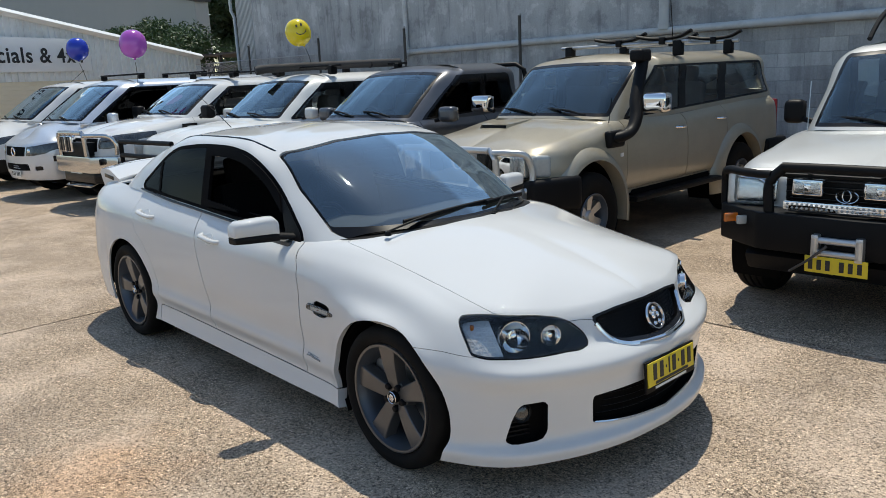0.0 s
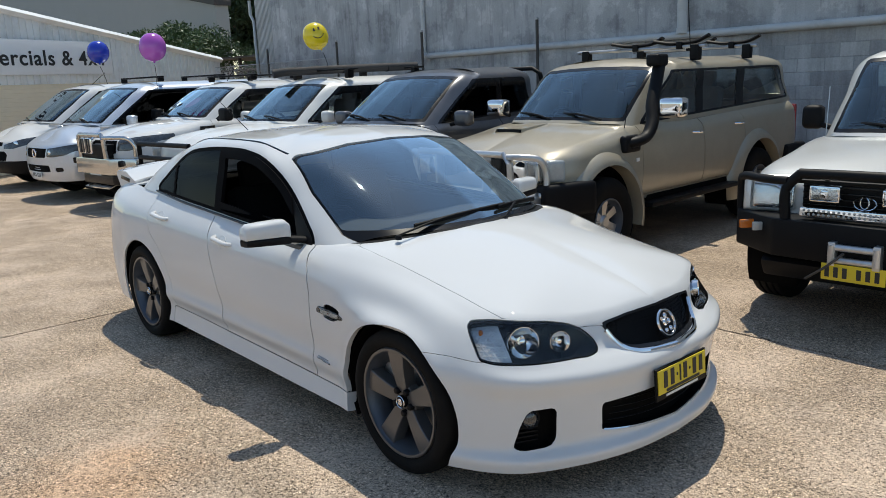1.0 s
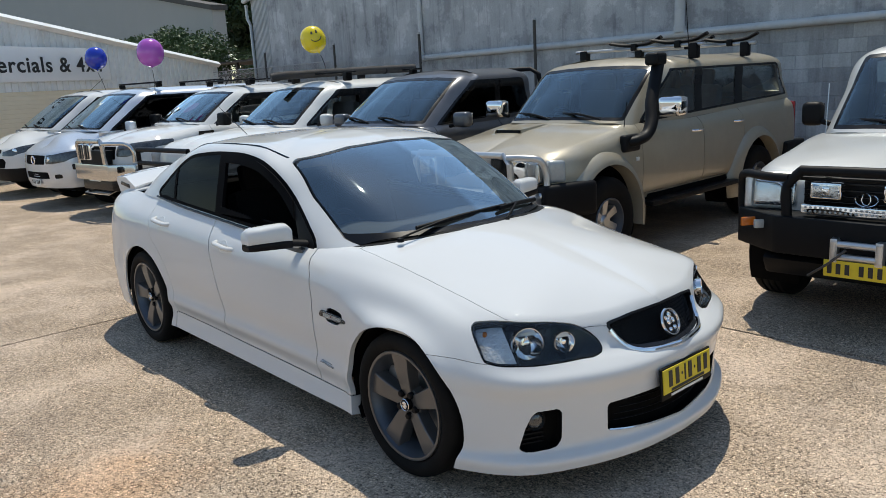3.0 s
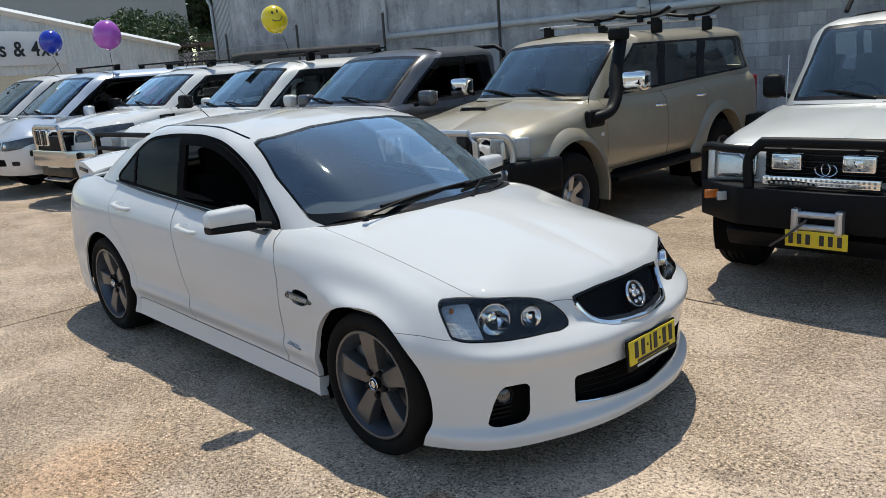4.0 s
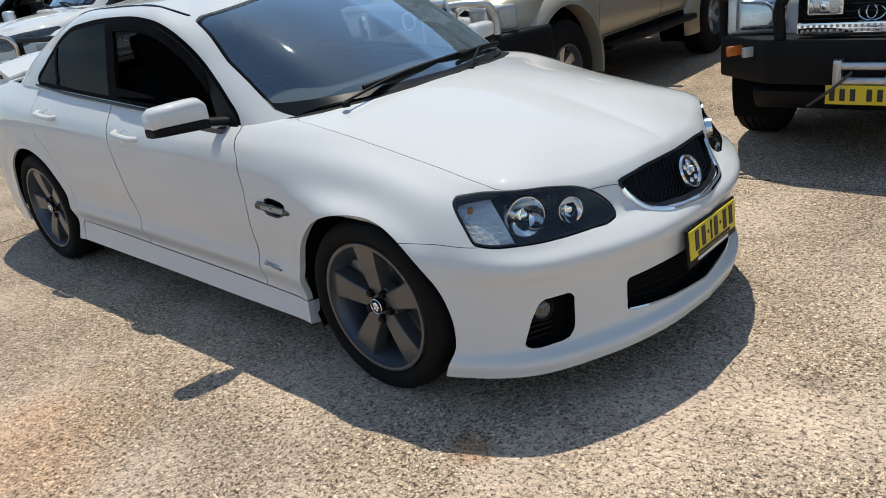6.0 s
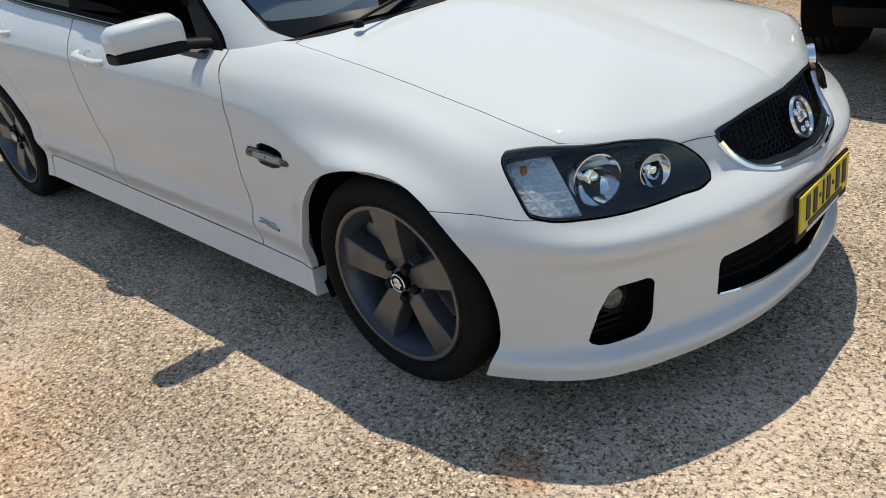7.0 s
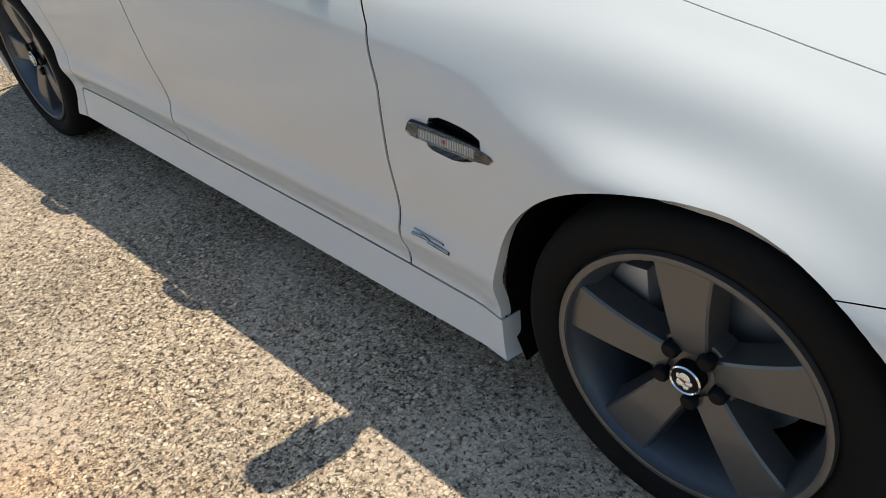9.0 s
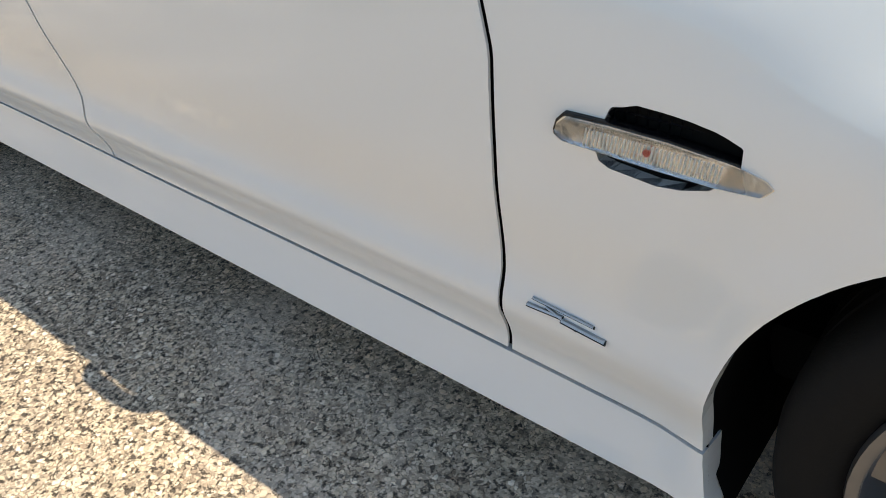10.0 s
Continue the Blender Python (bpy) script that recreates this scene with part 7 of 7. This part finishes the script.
def awning_ute():
    v = vehicle("work_ute", "white work ute with a rolled awning on roof bars", at_nose(-5.88, 1.22, 2.42, -85.0), WHITE_OLD, wb=3.0, fo=0.86, ro=1.3, w=0.86, zs=0.50, belt=(1.18, 1.24), bonnet=(1.08, 1.21),
                cowl=0.92, wst=0.22, roof=1.83, rw=0.68, rr=-2.6, rb=-2.75, tyre=0.39, tyre_w=0.26, rim_r=0.20, pillars=((-0.36, 0.09), (-1.35, 0.08)), doors=((-0.35, 0.85),), nose_round=1.2, bonnet_in=0.14, visor=True)
    wing_mirror(v, 0.60, 0.86, 1.30, WHITE_OLD, (0.12, 0.19, 0.16))
    for x in (-0.15, -1.5):
        rb_ = new("roof_bar")
        rb_.parent = v
        part("bar", box((0.06, 1.6, 0.03), (x, 0, 1.93), 0.01), BLACK, rb_)
        for s in (-1, 1):
            part("foot", box((0.12, 0.09, 0.13), (x, s * 0.62, 1.87), 0.025), BLACK, rb_)
    aw = new("awning")
    aw.parent = v
    tagged(aw, "rolled grey canvas awning bag along the roof")
    part("bag", tube([(0.48, -0.37, 1.905), (0.46, -0.36, 1.91), (0.0, -0.20, 1.935), (-0.7, 0.06, 1.945), (-1.4, 0.32, 1.95), (-1.72, 0.44, 1.95)], 0.070, 14, smooth=30, flat=0.9), CANVAS, aw)
    for t in (0.2, 0.5, 0.8):
        c = Vector((0.62 - 2.3 * t, -0.42 + 0.86 * t, 1.938))
        part("strap", tube([c + Vector((-0.01, 0.0, 0)), c + Vector((0.01, 0, 0))], 0.060, 14), BLACK, aw)
    part("aerial", tube([(1.55, 0.55, 1.15), (1.66, -0.05, 1.62)], 0.006, 6, taper=0.5), BLACK, v)
    for s in (-1, 1):
        h = new("headlight")
        h.parent = v
        part("lens", box((0.2, 0.28, 0.18), (2.18, s * 0.64, 0.92), 0.05, seg=3, turn=Euler((0, 0, s * -0.45)).to_matrix()), MILKY, h)
    bar = new("bull_bar")
    bar.parent = v
    part("upper", tube([(2.50, -0.70, 0.70), (2.52, -0.66, 1.06), (2.52, 0.66, 1.06), (2.50, 0.70, 0.70)], 0.032, 10), BLACK, bar)
    part("bumper", box((0.30, 1.7, 0.26), (2.38, 0, 0.66), 0.05), BLACK, bar)
    part("lower", tube([(2.52, -0.66, 0.88), (2.52, 0.66, 0.88)], 0.03, 8), BLACK, bar)
    return v


awning_ute()


def white_ute():
    v = vehicle("white_pickup", "white pickup with a silver and black bull bar and roof racks", at_nose(-8.22, 1.08, 2.42, -84.5), WHITE, wb=3.22, fo=0.80, ro=1.25, w=0.92, zs=0.50, belt=(1.20, 1.27), bonnet=(1.10, 1.26),
                cowl=1.05, wst=0.30, roof=1.84, rw=0.70, rr=-1.02, rb=-1.18, tyre=0.39, tyre_w=0.265, rim_r=0.21, pillars=((-0.30, 0.05),), glass_side=CLEAR, last=6, doors=((-0.25, 0.98), (-1.1, -0.26)), nose_round=1.1, bonnet_in=0.13, visor=True,
                face=(("grille", [(0.1, 1.05), (-0.47, 1.05), (-0.47, 0.86), (0.1, 0.86)], MATTEBLACK, -0.01), ("headlight", [(-0.50, 0.90), (-0.50, 1.06), (-0.70, 1.085), (-0.908, 1.115), (-0.912, 1.04), (-0.86, 0.95), (-0.70, 0.90)], LAMPGLASS, 0.003)))
    wing_mirror(v, 0.86, 0.92, 1.34, BLACK, (0.14, 0.24, 0.20))
    for s in (-1, 1):
        vt = new("fender_vent")
        vt.parent = v
        part("panel", box((0.26, 0.02, 0.10), (1.10, s * 0.925, 1.13), 0.012), GLOSSBLACK, vt)
        part("bars", box((0.14, 0.026, 0.03), (1.08, s * 0.927, 1.13), 0.006), ALLOY, vt)
    bar = new("bull_bar")
    bar.parent = v
    tagged(bar, "polished bull bar with spot lights and black lower wings")
    part("centre_hoop", tube([(2.50, -0.42, 0.62), (2.52, -0.42, 1.08), (2.52, -0.36, 1.14), (2.52, 0.36, 1.14), (2.52, 0.42, 1.08), (2.50, 0.42, 0.62)], 0.036, 10), POLISHED, bar)
    part("bumper", prism([(2.55, -0.55), (2.55, 0.55), (2.30, 0.90), (1.92, 0.96), (1.92, 0.7), (2.15, 0.5), (2.15, -0.5), (1.92, -0.7), (1.92, -0.96), (2.30, -0.90)], 0.24, Matrix.Translation((0, 0, 0.80)), 0.02), POLISHED, bar)
    part("lower_wing", prism([(2.48, -0.5), (2.48, 0.5), (2.24, 0.86), (1.95, 0.93), (1.95, -0.93), (2.24, -0.86)], 0.16, Matrix.Translation((0, 0, 0.56)), 0.03), GLOSSBLACK, bar)
    part("under_plate", box((0.30, 0.8, 0.02), (2.38, 0, 0.40), 0.004, turn=Euler((0, 0.35, 0)).to_matrix()), CHROME, bar)
    for s in (-1, 1):
        part("side_hoop", tube([(2.52, s * 0.42, 1.10), (2.44, s * 0.62, 1.10), (2.30, s * 0.80, 1.06), (2.26, s * 0.84, 0.98), (2.26, s * 0.84, 0.82)], 0.030, 10, smooth=20), POLISHED, bar)
        sp = new("spot_light")
        sp.parent = v
        ly = -0.27 if s < 0 else -0.07
        part("case", box((0.09, 0.17, 0.25), (2.50, ly, 0.98), 0.03, seg=3), CHROME, sp)
        part("lens", box((0.02, 0.135, 0.21), (2.548, ly, 0.98), 0.02, seg=3), LAMPGLASS, sp)
        part("centre_bar", box((0.012, 0.05, 0.20), (2.556, ly, 0.98), 0.004), BLACK, sp)
        fg = new("fog_light")
        fg.parent = bar
        part("bezel", box((0.03, 0.2, 0.09), (2.42, s * 0.72, 0.73), 0.02, turn=Euler((0, 0, s * -0.95)).to_matrix()), GLOSSBLACK, fg)
        part("lens", box((0.02, 0.12, 0.05), (2.437, s * 0.73, 0.73), 0.012, turn=Euler((0, 0, s * -0.95)).to_matrix()), MILKY, fg)
    plate(v, (2.535, 0.05, 0.60), ground=PLATEWHITE)
    part("winch_box", box((0.16, 0.80, 0.20), (2.42, 0, 0.90), 0.02), BLACK, bar)
    for x in (0.0, -0.8):
        rk = new("roof_bar")
        rk.parent = v
        part("bar", box((0.07, 1.45, 0.03), (x, 0, 1.93), 0.012), BLACK, rk)
        for s in (-1, 1):
            part("foot", box((0.11, 0.06, 0.08), (x, s * 0.64, 1.885), 0.02), BLACK, rk)
    part("aerial", tube([(0.28, 0.30, 1.85), (0.12, 0.30, 2.06)], 0.006, 6), BLACK, v)
    # a flat dark purple disc at the middle of the windscreen
    part("screen_disc", lathe([(0, 0.002), (0.15, 0.0)], 32, m=Matrix.Translation((0.78, 0.0, 1.525)) @ Matrix.Rotation(radians(29.5), 4, "Y")), PURPLE, v, "round dark purple disc at the windscreen")
    return v


white_ute()


def silver_van():
    v = vehicle("passenger_van", "silver passenger van with a dark grille", at_nose(-10.35, 0.72, 2.40, -84.5), SILVER, wb=3.0, fo=0.90, ro=1.05, w=0.93, zs=0.34, belt=(1.16, 1.20), bonnet=(0.98, 1.20),
                cowl=1.55, wst=0.72, roof=1.90, rw=0.76, rr=-2.42, rb=-2.52, tyre=0.335, tyre_w=0.22, rim_r=0.21, pillars=((-0.10, 0.05), (-1.3, 0.05)), glass_side=TINT, doors=((-0.05, 1.35),), nose_round=1.15, bonnet_in=0.14,
                face=(("grille", [(0.1, 0.885), (-0.40, 0.885), (-0.385, 0.735), (0.1, 0.725)], MATTEBLACK, -0.008), ("headlight", [(-0.415, 0.745), (-0.43, 0.885), (-0.62, 0.90), (-0.80, 0.93), (-0.912, 0.955), (-0.912, 0.86), (-0.80, 0.775), (-0.60, 0.745)], LAMPGLASS, 0.003),
                      ("lower_grille", [(0.1, 0.605), (-0.46, 0.61), (-0.48, 0.50), (0.1, 0.485)], MATTEBLACK, -0.012), ("fog_light", [(-0.60, 0.50), (-0.60, 0.57), (-0.74, 0.58), (-0.74, 0.51)], GLOSSBLACK, -0.008)))
    wing_mirror(v, 1.15, 0.93, 1.27, SILVER, (0.13, 0.19, 0.17))
    for z in (0.775, 0.83):
        part("grille_bar", tube([(2.372 - 0.12 * (y / 0.4) ** 2 * 0.4, y, z) for y in np.linspace(-0.38, 0.38, 9)], 0.007, 6), CHROME, v)
    for z in (0.53, 0.565):
        part("grille_bar", tube([(2.385 - 0.06 * (y / 0.45) ** 2, y, z) for y in np.linspace(-0.44, 0.44, 9)], 0.006, 6), SILVER, v)
    part("logo_ring", lathe([(0.05, 0), (0.055, 0.012), (0.072, 0.012), (0.076, 0)], 24, m=along((2.40, 0, 0.80), (4, 0, 0.80)), closed=True), CHROME, v)
    plate(v, (2.405, 0.0, 0.44), ground=PLATEWHITE)
    for s in (-1, 1):
        part("inner_bowl", lathe([(0.0, 0.01), (0.03, 0.008), (0.042, 0.0)], 20, m=along((2.345, s * 0.50, 0.815), (4, s * 1.0, 0.85))), CHROME, v)
        part("headlight_bowl", lathe([(0.0, 0.01), (0.04, 0.008), (0.055, 0.0)], 20, m=along((2.292, s * 0.62, 0.815), (4, s * 1.2, 0.85))), CHROME, v)
    for x in (0.35, -0.9):
        rk = new("roof_bar")
        rk.parent = v
        part("bar", box((0.07, 1.55, 0.03), (x, 0, 1.98), 0.012), BLACK, rk)
        for s in (-1, 1):
            part("foot", box((0.11, 0.06, 0.08), (x, s * 0.70, 1.935), 0.02), BLACK, rk)
    return v


silver_van()


def white_van():
    v = vehicle("delivery_van", "white delivery van with a black lower bumper", at_nose(-12.90, 0.62, 2.40, -84.5), WHITE, wb=2.93, fo=0.92, ro=1.05, w=0.94, zs=0.32, belt=(1.14, 1.20), bonnet=(0.98, 1.20),
                cowl=1.50, wst=0.62, roof=1.92, rw=0.78, rr=-2.40, rb=-2.48, tyre=0.33, tyre_w=0.215, rim_r=0.2, pillars=((-0.15, 0.10),), glass_side=TINT, doors=((-0.05, 1.30),), nose_round=1.3, bonnet_in=0.16, lower=(0.56, BLACK),
                face=(("upper_grille", [(0.1, 0.915), (-0.42, 0.915), (-0.42, 0.84), (0.1, 0.84)], MATTEBLACK, -0.008), ("grille", [(0.1, 0.745), (-0.50, 0.745), (-0.55, 0.68), (-0.50, 0.565), (0.1, 0.565)], MATTEBLACK, -0.010),
                      ("headlight", [(-0.47, 0.795), (-0.47, 0.865), (-0.62, 0.905), (-0.80, 0.965), (-0.918, 1.02), (-0.922, 0.93), (-0.86, 0.845), (-0.70, 0.79)], LAMPGLASS, 0.003)))
    wing_mirror(v, 1.08, 0.94, 1.27, BLACK, (0.13, 0.19, 0.20))
    for s in (-1, 1):
        part("headlight_bowl", lathe([(0.0, 0.01), (0.045, 0.008), (0.06, 0.0)], 20, m=along((2.20, s * 0.72, 0.875), (4, s * 1.6, 1.0))), CHROME, v)
    for z in (0.61, 0.655, 0.70):
        part("grille_bar", tube([(2.375 - 0.10 * (y / 0.5) ** 2, y, z) for y in np.linspace(-0.47, 0.47, 9)], 0.008, 6), BLACK, v)
    part("logo_badge", lathe([(0.0, 0.008), (0.05, 0.006), (0.06, 0.0)], 24, m=along((2.372, 0, 0.88), (4, 0, 0.95)) @ Matrix.Diagonal((1, 1.6, 1, 1))), GREY, v)
    plate(v, (2.415, 0.0, 0.47), ground=PLATEWHITE)
    part("aerial", tube([(0.35, 0.1, 1.92), (0.05, 0.1, 2.15)], 0.005, 6), BLACK, v)
    return v


white_van()


# ---- balloons ----
def balloon(label, at, r, material, foot, lean=(0, 0), face=False):
    b = thing("balloon", label, "balloon", Matrix.Translation(at))
    prof = [(0.0, r * 1.08), (r * 0.35, r * 1.03), (r * 0.68, r * 0.82), (r * 0.92, r * 0.45), (r, 0.0), (r * 0.93, -r * 0.42), (r * 0.74, -r * 0.74), (r * 0.42, -r * 0.97), (r * 0.12, -r * 1.06), (r * 0.04, -r * 1.09), (r * 0.08, -r * 1.16), (0.0, -r * 1.15)]
    pts = smooth_curve(prof, 40)
    tilt = Euler((lean[0], lean[1], 0)).to_matrix().to_4x4()
    part("skin", lathe([(max(0, a), c) for a, c in pts], 40, m=tilt), material, b)
    knot = tilt @ Vector((0, 0, -r * 1.31))
    end = Vector(foot) - Vector(at)
    part("string", tube([knot, knot * 0.6 + end * 0.4 + Vector((0.02, 0, 0)), end], 0.005, 5, smooth=10), INK, b)
    if face:
        way = Vector((0.72, -0.64, 0.10)).normalized()
        right = Vector((0.64, 0.72, 0.0)).normalized()
        up = way.cross(right) * -1
        if up.z < 0:
            up = -up
        tip = 0.35
        right, up = right * math.cos(tip) + up * math.sin(tip), up * math.cos(tip) - right * math.sin(tip)
        spot = lambda a, c: (way * math.sqrt(max(0, 1 - a * a - c * c)) + right * a + up * c) * (r * 1.012)
        bm = None
        for a in (0.14, 0.50):
            bm = tube([spot(a, 0.22), spot(a + 0.015, 0.42)], r * 0.075, 10, bm=bm)
        bm = tube([spot(0.33 + 0.40 * math.sin(t), -0.02 - 0.36 * math.cos(t)) for t in np.linspace(-1.25, 1.25, 15)], r * 0.03, 8, bm=bm)
        part("printed_marks", bm, INK, b)
    return b


balloon("round blue party balloon on a string", (-10.67, 2.09, 2.45), 0.185, RUBBER_BLUE, (-10.72, 2.2, 1.9))
balloon("round purple party balloon on a string", (-8.98, 2.40, 2.44), 0.215, RUBBER_PURPLE, (-9.0, 2.4, 1.75))
balloon("yellow party balloon with printed marks on a string", (-5.98, 3.63, 2.42), 0.185, RUBBER_YELLOW, (-5.86, 3.74, 1.92), (0.28, -0.25), True)


# ---- the blocks of the wall ----
def wall_blocks():
    def block_mesh(length):
        return bm_mesh("block", box((length - 0.010, 0.02, 0.190), (0, 0, 0), 0.004, seg=1), BLOCK, smooth=False)
    whole = block_mesh(0.40)
    rng = np.random.default_rng(2)
    verts, faces = [], []
    for row in range(12):
        z = 0.1 + row * 0.2
        x = -3.9 + (0.2 if row % 2 else 0.0)
        while x < 17.0:
            dy = rng.uniform(-0.0015, 0.0015)
            if x < 3.4 and z > 0.5:
                o = new("block", whole)
                o.location = (x, WALL_Y + dy, z)
                o.parent = wall
            else:
                k = len(verts)
                a, b, c, d = x - 0.195, x + 0.195, z - 0.095, z + 0.095
                y0, y1 = WALL_Y - 0.009 + dy, WALL_Y + 0.003
                verts += [(a + 0.004, y0, c + 0.004), (b - 0.004, y0, c + 0.004), (b - 0.004, y0, d - 0.004), (a + 0.004, y0, d - 0.004), (a, y1, c), (b, y1, c), (b, y1, d), (a, y1, d)]
                faces += [(k, k + 1, k + 2, k + 3), (k, k + 4, k + 5, k + 1), (k + 1, k + 5, k + 6, k + 2), (k + 2, k + 6, k + 7, k + 3), (k + 3, k + 7, k + 4, k)]
            x += 0.4
    me = bpy.data.meshes.new("block_rest")
    me.from_pydata(verts, [], faces)
    me.materials.append(BLOCK)
    tagged(under(new("block_rest", me), wall), kind="stuff")


wall_blocks()
